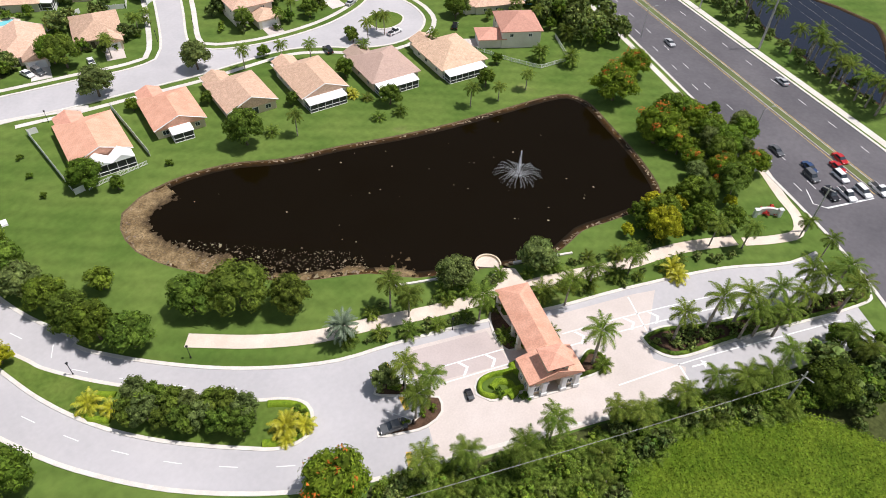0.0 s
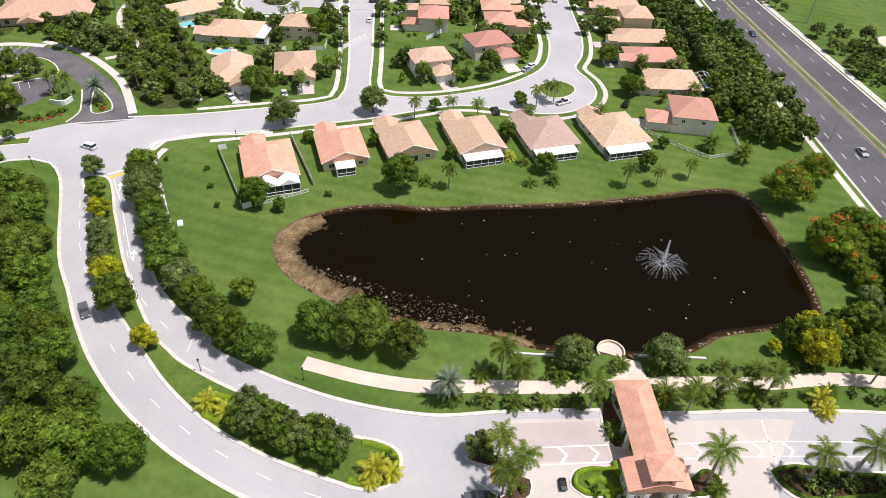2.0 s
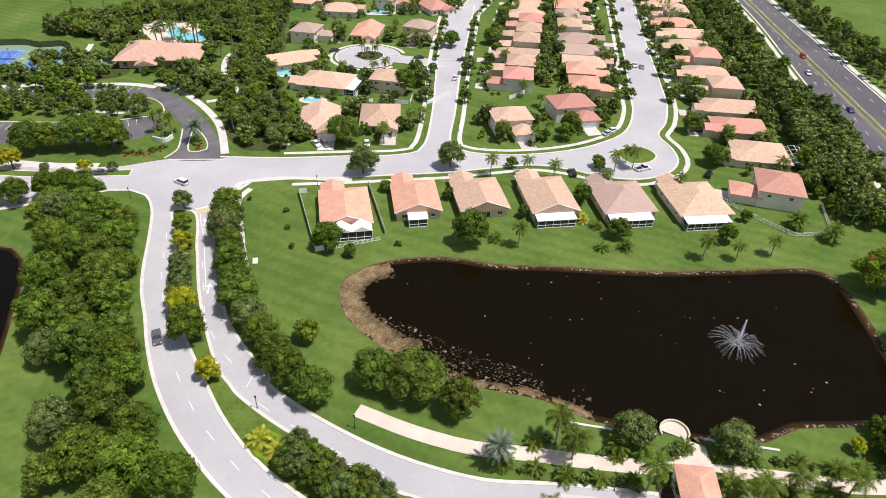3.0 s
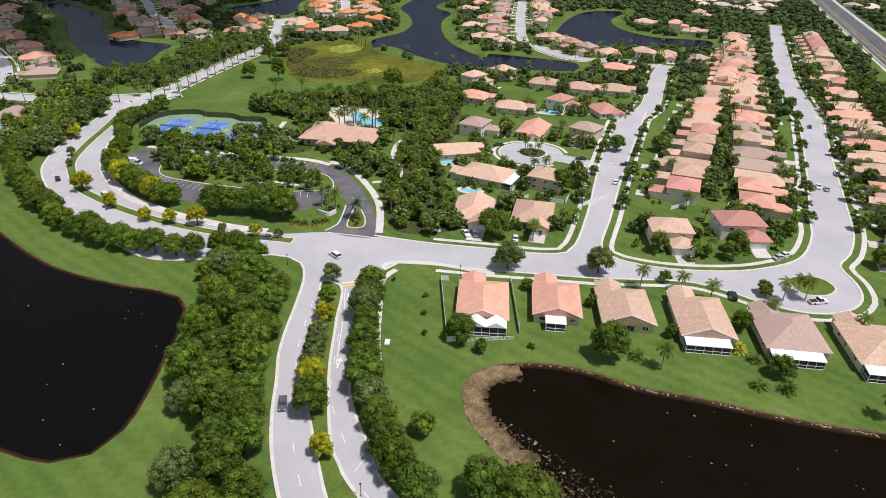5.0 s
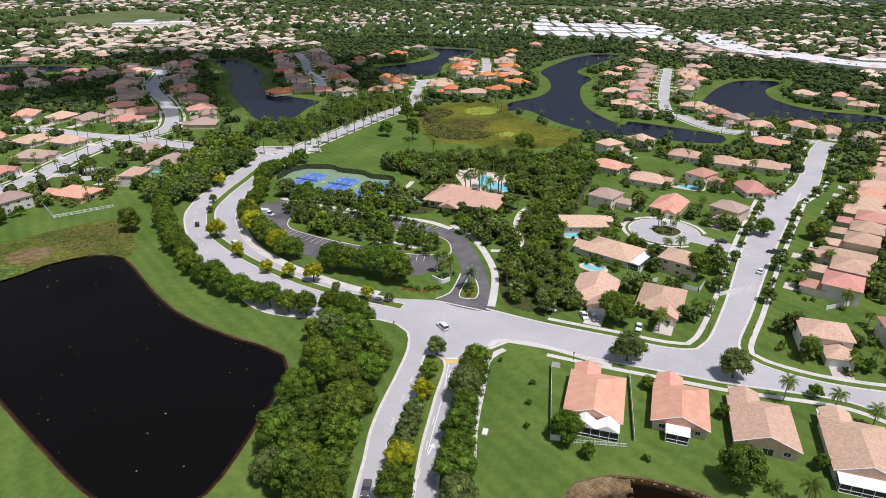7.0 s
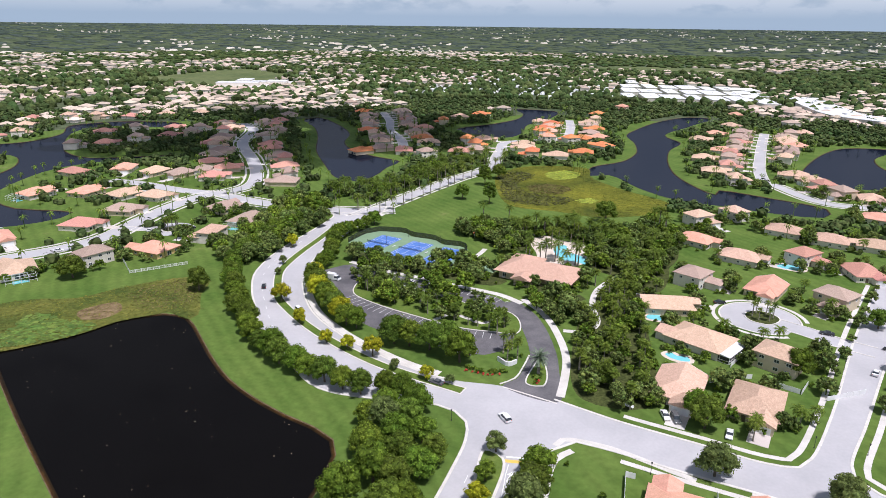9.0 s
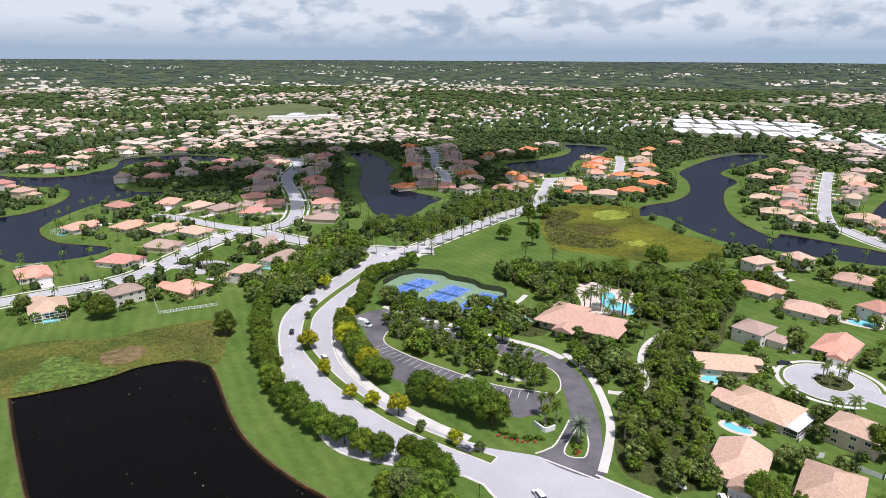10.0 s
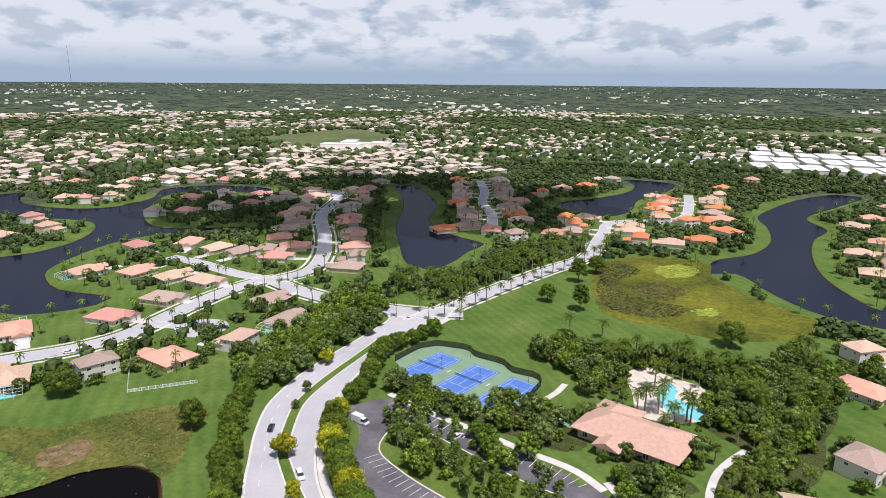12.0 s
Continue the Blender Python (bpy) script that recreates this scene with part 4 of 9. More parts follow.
make_ground()
for name, line, mat, bank in WATERS:
    side = inner_side(line)
    inner = offset(line, side * min(0.35, bank * 0.2), True)
    deep = offset(line, side * bank, True)
    n = len(line)
    s = Shape()
    vs = [(*p, 0.0) for p in line] + [(*p, -0.22) for p in inner]
    s.add(vs, [(i, (i + 1) % n, n + (i + 1) % n, n + i)[::side] for i in range(n)])
    setting("shore_" + name, s, SHORE_M, "brown muddy shore at the water's edge", "shore")
    s = Shape()
    vs = [(*p, -0.22) for p in inner] + [(*p, -0.36) for p in deep]
    s.add(vs, [(i, (i + 1) % n, n + (i + 1) % n, n + i)[::side] for i in range(n)])
    setting("shallows_" + name, s, SHALLOW, "rust-brown shallows under dark water", "shore")
    s = Shape()
    tris = tessellate_polygon([[Vector((*p, 0)) for p in inner]])
    fs = []
    for t in tris:
        a, b, c = (Vector(inner[i]) for i in t)
        fs.append(t if (b - a).cross(c - a) > 0 else t[::-1])
    s.add([(*p, -0.34) for p in inner], fs)
    setting("water_" + name, s, mat, "still dark water reflecting the sky", "water")

# roads: broad outlines first
BL_C, BR_C = curve(BL, 3), curve(BR, 3)
B2O_C, B2I_C = curve(B2_OUT, 4), curve(B2_IN, 4)
UP_C, UP2_C, LOW_C = curve(R2_UP, 3), curve(R2_UP2, 3), curve(R2_LOW, 3)
setting("road_boulevard", Shape().slab(BL_C + BR_C[::-1], -0.05, 0.030), CONCRETE_ROAD, "pale worn asphalt boulevard", "road")
setting("road_cross_street", Shape().slab(UP_C + UP2_C + LOW_C, -0.05, 0.034), CONCRETE_ROAD, "pale worn asphalt residential street", "road")
setting("road_far_boulevard", Shape().slab(B2O_C + B2I_C, -0.05, 0.038), CONCRETE_ROAD, "pale curving asphalt boulevard", "road")
JUNCTION = BL[-4:][::-1] + [BL[-5], BR[-3], BR[-2], BR[-1], (6.4, -9.0), (8.2, 5.0), R2_UP[1], B2_IN[-1], B2_IN[-3], (-45.0, 8.0)]
setting("road_junction", Shape().slab(JUNCTION, -0.05, 0.042), CONCRETE_ROAD, "wide pale asphalt junction", "road")


def road(name, pts, width, mat=CONCRETE_ROAD, z=0.026, kerbs=True, walks=0.0, label="pale asphalt residential street"):
    line = curve(pts, 4)
    setting("road_" + name, Shape().strip(line, width, -0.05, z), mat, label, "road")
    if kerbs:
        for k in (-1, 1):
            setting("kerb_" + name, Shape().strip(offset(line, k * (width / 2 + 0.25)), 0.5, -0.05, 0.14), KERB, "pale concrete kerb", "kerb")
    if walks:
        for k in (-1, 1):
            setting("pavement_" + name, Shape().strip(offset(line, k * (width / 2 + walks)), 1.5, -0.05, 0.05), WALK, "white concrete footpath", "pavement")
    return line


R3N = road("north_street", [(119.5, 142), (136.4, 165.3), (153, 203), (171.1, 244.2), (184, 268)], 9.5, walks=3.4)
R4N = road("east_street", [(212.6, 132.7), (246.4, 220.7), (280, 292), (317.8, 370.6), (352, 440)], 11, walks=3.4, z=0.022)
CULR = road("cul_de_sac", [(90, 72.5), (79, 77.4), (71, 83), (62, 88)], 8, walks=0, z=0.018)
ring = [(56.5 + 14.2 * math.cos(radians(a)), 91 + 14.2 * math.sin(radians(a))) for a in range(-10, 306, 8)]
setting("road_cul_bulb", Shape().slab(ring, -0.05, 0.014), CONCRETE_ROAD, "round turning place of pale asphalt", "road")
setting("kerb_cul_bulb", Shape().strip(ring, 0.6, -0.05, 0.14), KERB, "pale concrete kerb", "kerb")
setting("pavement_cul_bulb", Shape().strip([(56.5 + 16.4 * math.cos(radians(a)), 91 + 16.4 * math.sin(radians(a))) for a in range(0, 297, 8)], 1.5, -0.05, 0.05), WALK, "white concrete footpath", "pavement")
road("palm_avenue", [(-140, 168)] + S_PALM, 9, walks=2.5)
road("south_street", S_SOUTH, 10, walks=3.2, z=0.024)
road("park_close", S_CUL, 7, z=0.020)
bulb = [(-223 + 11.5 * math.cos(radians(a)), 118 + 11.5 * math.sin(radians(a))) for a in range(0, 360, 10)]
setting("road_close_bulb", Shape().slab(bulb, -0.05, 0.016), CONCRETE_ROAD, "round turning place of pale asphalt", "road")
road("link_street", S_LINK, 10, walks=3.0, z=0.020)
road("north_lane", S_N, 9, walks=3.2, z=0.028)
road("west_lane", S_W, 9, walks=0, z=0.032)
road("lake_street", S_LAKE, 8, walks=2.6, z=0.020)
road("lakeside_lane", [(96, 330), (100, 380), (108, 430), (120, 500), (135, 580)], 8, z=0.016)
road("orchid_lane", [(-101, 363), (-104, 400), (-106, 440), (-60, 480), (-58, 540), (-66, 610)], 8, z=0.014)
road("middle_lane", [(-186, 380), (-205, 425), (-232, 470), (-255, 530), (-290, 600)], 8, z=0.012)

# kerbs of the main roads, and their footpaths
for nm, line in (("boulevard", BL_C), ("boulevard", BR_C), ("street", UP_C), ("street", UP2_C), ("street", LOW_C), ("far_boulevard", B2O_C), ("far_boulevard", B2I_C[:-5])):
    setting("kerb_" + nm, Shape().strip(line, 0.75, -0.05, 0.15), KERB, "pale concrete kerb and gutter", "kerb")
for nm, line, d in (("street", UP_C[6:], 3.3), ("street", UP2_C[2:], 3.3), ("street", LOW_C[4:-4], 3.2)):
    setting("pavement_" + nm, Shape().strip(offset(line, d), 1.6, -0.05, 0.055), WALK, "white concrete footpath", "pavement")
setting("pavement_far_boulevard", Shape().strip(offset(B2I_C[3:-6], 2.0), 2.9, -0.05, 0.06), WALK, "broad white footpath along the boulevard", "pavement")
setting("pavement_corner_link", Shape().strip(curve(PATH_CORNER, 2), 1.8, -0.05, 0.054), WALK, "white concrete footpath at the corner", "pavement")
setting("pavement_pond", Shape().strip(curve(PATH_POND, 3), 3.2, -0.05, 0.055), WALK_PINK, "buff concrete path by the pond", "pavement")
setting("pavement_corner", Shape().strip(curve([(-3.2, -11.5), (-7, -16.5), (-7.8, -32), (-8.1, -46), (-7.4, -58)], 3), 1.9, -0.05, 0.052), WALK, "white concrete footpath", "pavement")
setting("pavement_park", Shape().strip(curve(PATH1, 3), 2.3, -0.05, 0.055), WALK, "winding white park path", "pavement")
setting("pavement_courts", Shape().strip(curve(PATH2, 3), 2.4, -0.05, 0.055), WALK, "white path beside the courts", "pavement")


def island(name, pts, top, h=0.17, step=1.5, label="raised planted island", kerb=0.45):
    line = curve(pts, step, True)
    side = inner_side(line)
    setting("kerb_" + name, Shape().strip(offset(line, side * kerb / 2, True), kerb, -0.02, h, True), KERB, "pale concrete island kerb", "kerb")
    setting("ground_" + name, Shape().slab(offset(line, side * kerb, True), 0.0, h - 0.015), top, label, "island")
    return line


MED_L = island("median", MEDIAN, VERGE, label="long grass median", kerb=0.7)
island("entry_median", ENTRY_MED, MULCH, label="mulched median with palms", kerb=0.6)
island("gate_west", GATE_ISLE_W, VERGE)
island("gate_east", GATE_ISLE_E, MULCH)
island("guard", [(22.5, -142.2), (25.5, -144.3), (30, -146.4), (34, -146), (35.6, -143.2), (34, -141.6), (30.5, -143.6), (26, -143), (23, -141.4)], MULCH)
island("barrier", [(29, -134), (32, -136), (34.5, -139.5), (33.5, -140.6), (29.5, -138), (27.2, -135.2)], MULCH)
island("mid_gate", MID_ISLE, MULCH)


def pond_bed():
    """The mud that rises out of the pond: broad at its west end, broken by water along the south-west bank, a narrow rim elsewhere."""
    ring = np.array(POND_L)
    nxt = np.roll(ring, -1, axis=0) - ring
    gap, sh, at = 0.33, Shape(), {}
    x0, y0, x1, y1 = *ring.min(0), *ring.max(0)
    for i in range(int((x1 - x0) / gap) + 1):
        for j in range(int((y1 - y0) / gap) + 1):
            p = np.array((x0 + i * gap, y0 + j * gap))
            u = np.clip(((p - ring) * nxt).sum(1) / np.maximum((nxt ** 2).sum(1), 1e-9), 0, 1)
            near = ring + nxt * u[:, None]
            ds = np.hypot(*(p - near).T)
            k = int(ds.argmin())
            d, (bx, by) = float(ds[k]), near[k]
            if d > 15 or not inside(p, POND_L):
                continue
            west = bx < 27 and by < -57
            south = west or (bx < 52 and by < -84)
            wide, far = (6.2, 13.0) if west and by > -93 else (2.6, 13.0) if south else (0.9, 3.2)
            q = Vector((p[0], p[1], 0))
            lumps, fine = noise.noise(q * 0.33), noise.noise(q * 0.9) + 0.5 * noise.noise(q * 2.2)
            h = 0.13 * (1 - d / wide) + 0.045 * lumps + 0.03 * fine
            if south:
                h = max(h, (fine * 0.6 + noise.noise(q * 0.2) * 0.35 - 0.24) * 0.24 * (1 - d / far) - 0.035 * d / far)
            if h > -0.03:
                at[i, j] = len(sh.v)
                sh.v.append((float(p[0]), float(p[1]), -0.34 + min(h, 0.15)))
    for (i, j), k in at.items():
        ring4 = [(i, j), (i + 1, j), (i + 1, j + 1), (i, j + 1)]
        if all(c in at for c in ring4):
            sh.f.append(tuple(at[c] for c in ring4))
    setting("ground_mudflat", sh, MUD, "bare brown mud rising out of the pond", "mud")


pond_bed()
island("roundabout", ISLE2, VERGE)
island("close_round", [(-223 + 5 * math.cos(a), 118 + 5 * math.sin(a)) for a in (0, 1, 2, 3, 4, 5)], UNDERGROWTH)
island("cul_round", [(57.5 + 6.4 * math.cos(a), 91.5 + 6.4 * math.sin(a)) for a in (0, 1, 2, 3, 4, 5)], UNDERGROWTH)
b2m = curve(B2_MED, 3)
island("far_median", offset(b2m, 2.0) + offset(b2m, -2.0)[::-1], VERGE, step=3, label="narrow grass median with young trees", kerb=0.5)

# gate forecourt paving
FORE = [(38, -158.6), (29.5, -154.6), (27, -152.4), (38, -131.5), (53.4, -138.4), (67.1, -145.6), (81.6, -151.8), (86, -154.2), (73, -161), (71, -164), (74, -169), (67.7, -172.6), (52.6, -165.3)]
setting("pavement_forecourt", Shape().slab(FORE, 0.0, 0.046), PAVER, "rose-grey paver forecourt at the gate", "paving")

# highway
HWL, HWM, HWR = curve([(112, -196), (125, -180)] + [(147.1, -140), (188.6, -60), (230.1, 20), (271.6, 100)] + [(311, 190), (402, 405), (570, 800)], 8), curve([(138, -215)] + [(156.1, -173), (188.7, -100), (224.5, -20), (260.4, 60), (289.4, 125)] + [(320, 195), (414, 415), (582, 800)], 8), curve([(156, -205)] + [(174.0, -170), (204.8, -100), (239.9, -20), (275.1, 60), (303.6, 125)] + [(335, 190), (428, 408), (595, 800)], 8)
setting("road_highway", Shape().slab(HWL + HWR[::-1], -0.05, 0.010), ASPHALT, "dark asphalt six-lane highway", "road")
for nm, line in (("highway", HWL), ("highway", HWR)):
    setting("kerb_" + nm, Shape().strip(line, 0.8, -0.05, 0.15), KERB, "pale kerb of the highway", "kerb")
setting("pavement_highway", Shape().strip(offset(HWL[6:], 2.6), 1.9, -0.05, 0.05), WALK, "white footpath along the highway", "pavement")
setting("pavement_highway_east", Shape().strip(offset(HWR, -2.4), 2.4, -0.05, 0.05), WALK, "white footpath along the highway", "pavement")
setting("kerb_highway_median", Shape().strip(HWM[5:], 2.5, -0.02, 0.16), KERB, "pale kerb of the highway median", "kerb")
setting("ground_highway_median", Shape().strip(HWM[5:], 2.1, 0.0, 0.175), FIELD_M, "narrow grass highway median", "island")

# marsh, courts, pool, parking
MARSH_L = curve(MARSH, 6, True)
setting("ground_marsh", Shape().slab(MARSH_L, -0.05, 0.06), MARSH_M, "yellow-green marsh growth", "marsh")
setting("ground_wetland", Shape().slab(curve(MARSH_W, 5, True), -0.05, 0.05), WETLAND, "brown and green sedge at the pond", "marsh")
LOT = [(-121.9, 82.5), (-112.6, 77.2), (-107.5, 70.9), (-102.2, 59.5), (-91.3, 48), (-79.8, 40.5), (-62, 35.5), (-48, 33), (-36, 32), (-31.5, 36), (-29.5, 43), (-28.8, 54), (-30.5, 64), (-38, 77), (-41.2, 80), (-54.3, 83.5), (-68.8, 87), (-87.4, 91), (-110.2, 99), (-118.5, 91)]
setting("road_parking", Shape().slab(curve(LOT, 4, True), -0.05, 0.028), LOT_ASPHALT, "dark worn car park asphalt", "car park")
setting("road_park_entrance", Shape().strip(curve([(-16.5, 11.5), (-16.4, 24), (-17.2, 36.5), (-21.6, 52), (-28, 66), (-37, 77)], 3), 8.6, -0.05, 0.047), LOT_ASPHALT, "dark asphalt park entrance", "road")
setting("pavement_entrance", Shape().strip(offset(curve([(-16.5, 13.5), (-16.4, 24), (-17.2, 36.5), (-21.6, 52), (-28, 66), (-37, 77)], 3), -7.4), 2.6, -0.05, 0.06), WALK, "white path beside the entrance", "pavement")
setting("pavement_lot", Shape().strip(curve(PARK_WALKN, 3), 2.8, -0.05, 0.06), WALK, "white path along the car park", "pavement")
setting("road_park_mouth", Shape().slab(curve([(-26.5, 14.8), (-9.4, 10.2), (-11.0, 27.7), (-14.5, 43.9), (-20, 54.7), (-21.4, 42.3), (-22.0, 28.5), (-23.2, 20)], 2, True), -0.05, 0.0435), LOT_ASPHALT, "dark asphalt mouth of the park entrance", "road")
island("park_entrance", [(-20.0, 17.8), (-17, 16.9), (-14.6, 17.8), (-14.1, 24.2), (-17.6, 35.5), (-20.0, 26.0)], VERGE)
setting("kerb_park_mouth", Shape().strip(curve([(-27.5, 15.4), (-23.8, 20), (-22.4, 28.5), (-21.8, 36)], 2), 0.5, -0.05, 0.14), KERB, "pale concrete kerb at the park entrance", "kerb")
setting("stop_line", Shape().strip([(-26.2, 14.0), (-9.6, 9.6)], 0.6, 0.046, 0.052), KERB, "pale gutter across the park entrance", "road marking")
LOT_ISLE = [(-101, 77), (-98, 67), (-86, 60), (-68, 54), (-48, 49), (-36, 49.5), (-28.5, 50.5), (-28.0, 57), (-33, 67), (-54, 72), (-72, 78), (-92, 84), (-100, 85)]
island("lot", LOT_ISLE, VERGE, label="wooded car park island", step=3)
setting("ground_courts", Shape().slab(COURTS, -0.05, 0.05), COURT_G, "green tennis court surround", "court")
setting("pavement_pool", Shape().slab(curve(POOLDECK, 3, True), -0.05, 0.07), WALK_PINK, "pale pool deck", "pool deck")
setting("water_pool", Shape().slab(curve(POOL, 1.5, True), 0.0, 0.085), POOL_M, "turquoise swimming pool", "pool")
setting("ground_basketball", Shape().slab([(-62.5, 113), (-49, 106.5), (-46.5, 113.5), (-60.4, 118.5)], -0.05, 0.04), COURT_G, "green basketball court", "court")

setting("pavement_lot_island", Shape().strip(curve(PATH_ISLE, 2), 1.8, 0.1, 0.19), WALK, "curving white path across the car park island", "pavement")
setting("wall_entrance", Shape().strip(curve(LOT_WALL, 1), 0.5, 0.0, 1.5), WHITE, "low curved white wall at the park entrance", "wall")


def tufts(name, outline, gap, size, mat, label, cat="reeds"):
    """Many small blades standing in clumps."""
    rr = random.Random(len(name))
    s = Shape()
    for x, y in scatter(curve(outline, 5, True), gap, rr, 0.85):
        for _ in range(3):
            a, h = rr.uniform(0, math.tau), size * rr.uniform(0.6, 1.3)
            dx, dy = math.cos(a) * size * 0.55, math.sin(a) * size * 0.55
            ox, oy = x + rr.uniform(-0.8, 0.8) * gap, y + rr.uniform(-0.8, 0.8) * gap
            s.add([(ox - dx, oy - dy, 0.03), (ox + dx, oy + dy, 0.03), (ox + rr.uniform(-1.0, 1.0) * size, oy + rr.uniform(-1.0, 1.0) * size, 0.05 + h * 0.4)], [(0, 1, 2)])
    return stuff(name, s, mat, label, cat)


def pads(name, outline, gap, size, mat, label):
    """Flat round leaves lying side by side."""
    rr = random.Random(len(name) + 3)
    s = Shape()
    for k, (x, y) in enumerate(scatter(curve(outline, 4, True), gap, rr, 0.9)):
        q, z, a0 = size * rr.uniform(0.6, 1.2), 0.10 + 0.02 * (k % 5), rr.uniform(0, 6)
        ring = [(x + q * math.cos(a0 + j), y + q * math.sin(a0 + j), z + rr.uniform(0, 0.12)) for j in range(6)]
        s.add(ring + [(x, y, z + 0.05)], [(j, (j + 1) % 6, 6) for j in range(6)])
    return stuff(name, s, mat, label, "water plants")


tufts("marsh_reeds", MARSH, 1.7, 0.6, REED_M, "yellow-green marsh reeds")
for nm, line in (("marsh_dark_sedge", MARSH_DARK), ("marsh_dark_reeds", MARSH_DARK2)):
    tufts(nm, line, 1.5, 1.2, MARSH_D, "dark wet sedge in the marsh")
tufts("marsh_sedge", MARSH_BROWN, 1.3, 1.1, SEDGE_M, "brown sedge in the marsh")
pads("marsh_lime_weed", MARSH_LIME, 1.5, 1.3, LIME_M, "lime-green weed in the marsh")
pads("marsh_lime_patch", MARSH_LIME2, 1.5, 1.3, LIME_M, "lime-green weed in the marsh")
pads("lily_pads", LILIES, 1.3, 1.0, LILY_M, "bright green lily pads at the pond's edge")
tufts("pond_sedge", SEDGE, 1.4, 0.7, SEDGE_M, "brown sedge beside the pond")
tufts("wetland_reeds", MARSH_W, 1.5, 0.6, REED_M, "olive reeds beside the pond")
setting("ground_sand", Shape().slab(curve(SAND_W, 3, True), 0.0, 0.09), MUD, "bare sandy patch at the pond", "mud")
for k, (nm, line) in enumerate((("club", W_CLUB), ("court", W_LOTN), ("east_park", W_EASTPARK), ("hall", W_HALL), ("playground", W_POOL))):
    setting("ground_" + nm, Shape().slab(curve(line, 4, True), -0.05, 0.008 + 0.004 * k), UNDERGROWTH, "dark leaf litter and undergrowth beneath the trees", "undergrowth")
setting("ground_bunker", Shape().slab(curve(BUNKER, 3, True), -0.05, 0.03), WALK_PINK, "pale sand bunker on the golf course", "bunker")
# ---- trees ----
def blob(rng, sub=1):
    """A lumpy ball: corners and faces of a rough unit sphere."""
    bm = bmesh.new()
    bmesh.ops.create_icosphere(bm, subdivisions=sub, radius=1.0)
    vs = [v.co * rng.uniform(0.78, 1.16) for v in bm.verts]
    fs = [tuple(v.index for v in f.verts) for f in bm.faces]
    bm.free()
    return vs, fs


def leafy(seed, r, h, lobes, leaves, leaf, base, core=True):
    """A crown of lumpy lobes covered with many folded leaf clumps; r, h: half width and height, base: height of its underside."""
    rng = random.Random(seed)
    s = Shape()
    cs = []
    for k in range(lobes):
        a, u = k * 2.4 + rng.uniform(-0.4, 0.4), (k + 0.5) / lobes
        rad = r * (0.70 * math.sqrt(1 - (u * 0.92) ** 2)) * rng.uniform(0.75, 1.15)
        cs.append((Vector((rad * math.cos(a), rad * math.sin(a), base + h * (0.24 + 0.62 * u))), r * rng.uniform(0.22, 0.36)))
    cs.append((Vector((0, 0, base + h * 0.46)), r * 0.62))
    for c, q in cs if core else ():
        vs, fs = blob(rng)
        s.add([c + Vector((v.x, v.y, v.z * 0.82)) * q * 0.80 for v in vs], fs)
    for _ in range(leaves):
        c, q = cs[rng.randrange(len(cs) + 2) % len(cs)]
        d = Vector((rng.gauss(0, 1), rng.gauss(0, 1), rng.gauss(0.25, 0.9))).normalized()
        p = c + Vector((d.x, d.y, d.z * 0.82)) * q * rng.uniform(0.82, 1.14)
        n = (d + Vector((rng.gauss(0, 0.26), rng.gauss(0, 0.26), rng.gauss(0.1, 0.26)))).normalized()
        t = n.orthogonal().normalized()
        t.rotate(Matrix.Rotation(rng.uniform(0, math.tau), 3, n))
        b = n.cross(t)
        w, l = leaf * rng.uniform(0.5, 0.95), leaf * rng.uniform(0.8, 1.4)
        s.add([p - t * l, p + b * w * 1.4, p + t * l - n * w * 0.4], [(0, 1, 2)])
    return s


def trunk_shape(seed, h, r, limbs=5, spread=2.0, top=3.0):
    rng = random.Random(seed)
    s = Shape().tube((0, 0, -0.2), (rng.uniform(-0.15, 0.15), rng.uniform(-0.15, 0.15), h), r * 1.25, r * 0.8, 8)
    for k in range(limbs):
        a = k * math.tau / limbs + rng.uniform(-0.4, 0.4)
        e = (spread * math.cos(a) * rng.uniform(0.6, 1), spread * math.sin(a) * rng.uniform(0.6, 1), h + top * rng.uniform(0.5, 1))
        s.tube((0, 0, h * 0.9), e, r * 0.55, r * 0.2, 6)
    return s


PROTO = {}


def keep(key, maker):
    """A shared mesh, made once."""
    if key not in PROTO:
        PROTO[key] = maker()
    return PROTO[key]


TREES = {  # half width, crown height, clear trunk, lobes, leaf clumps, leaf size
    "oak": (4.0, 6.2, 1.4, 30, 2700, 0.25),
    "big": (5.6, 8.0, 1.6, 40, 3900, 0.28),
    "small": (2.2, 3.4, 0.8, 17, 1200, 0.19),
    "tall": (3.0, 8.0, 1.2, 26, 1600, 0.27),
    "mound": (2.6, 2.0, -0.7, 9, 800, 0.15),
    "shrub": (1.3, 1.8, 0.1, 6, 480, 0.15),
}


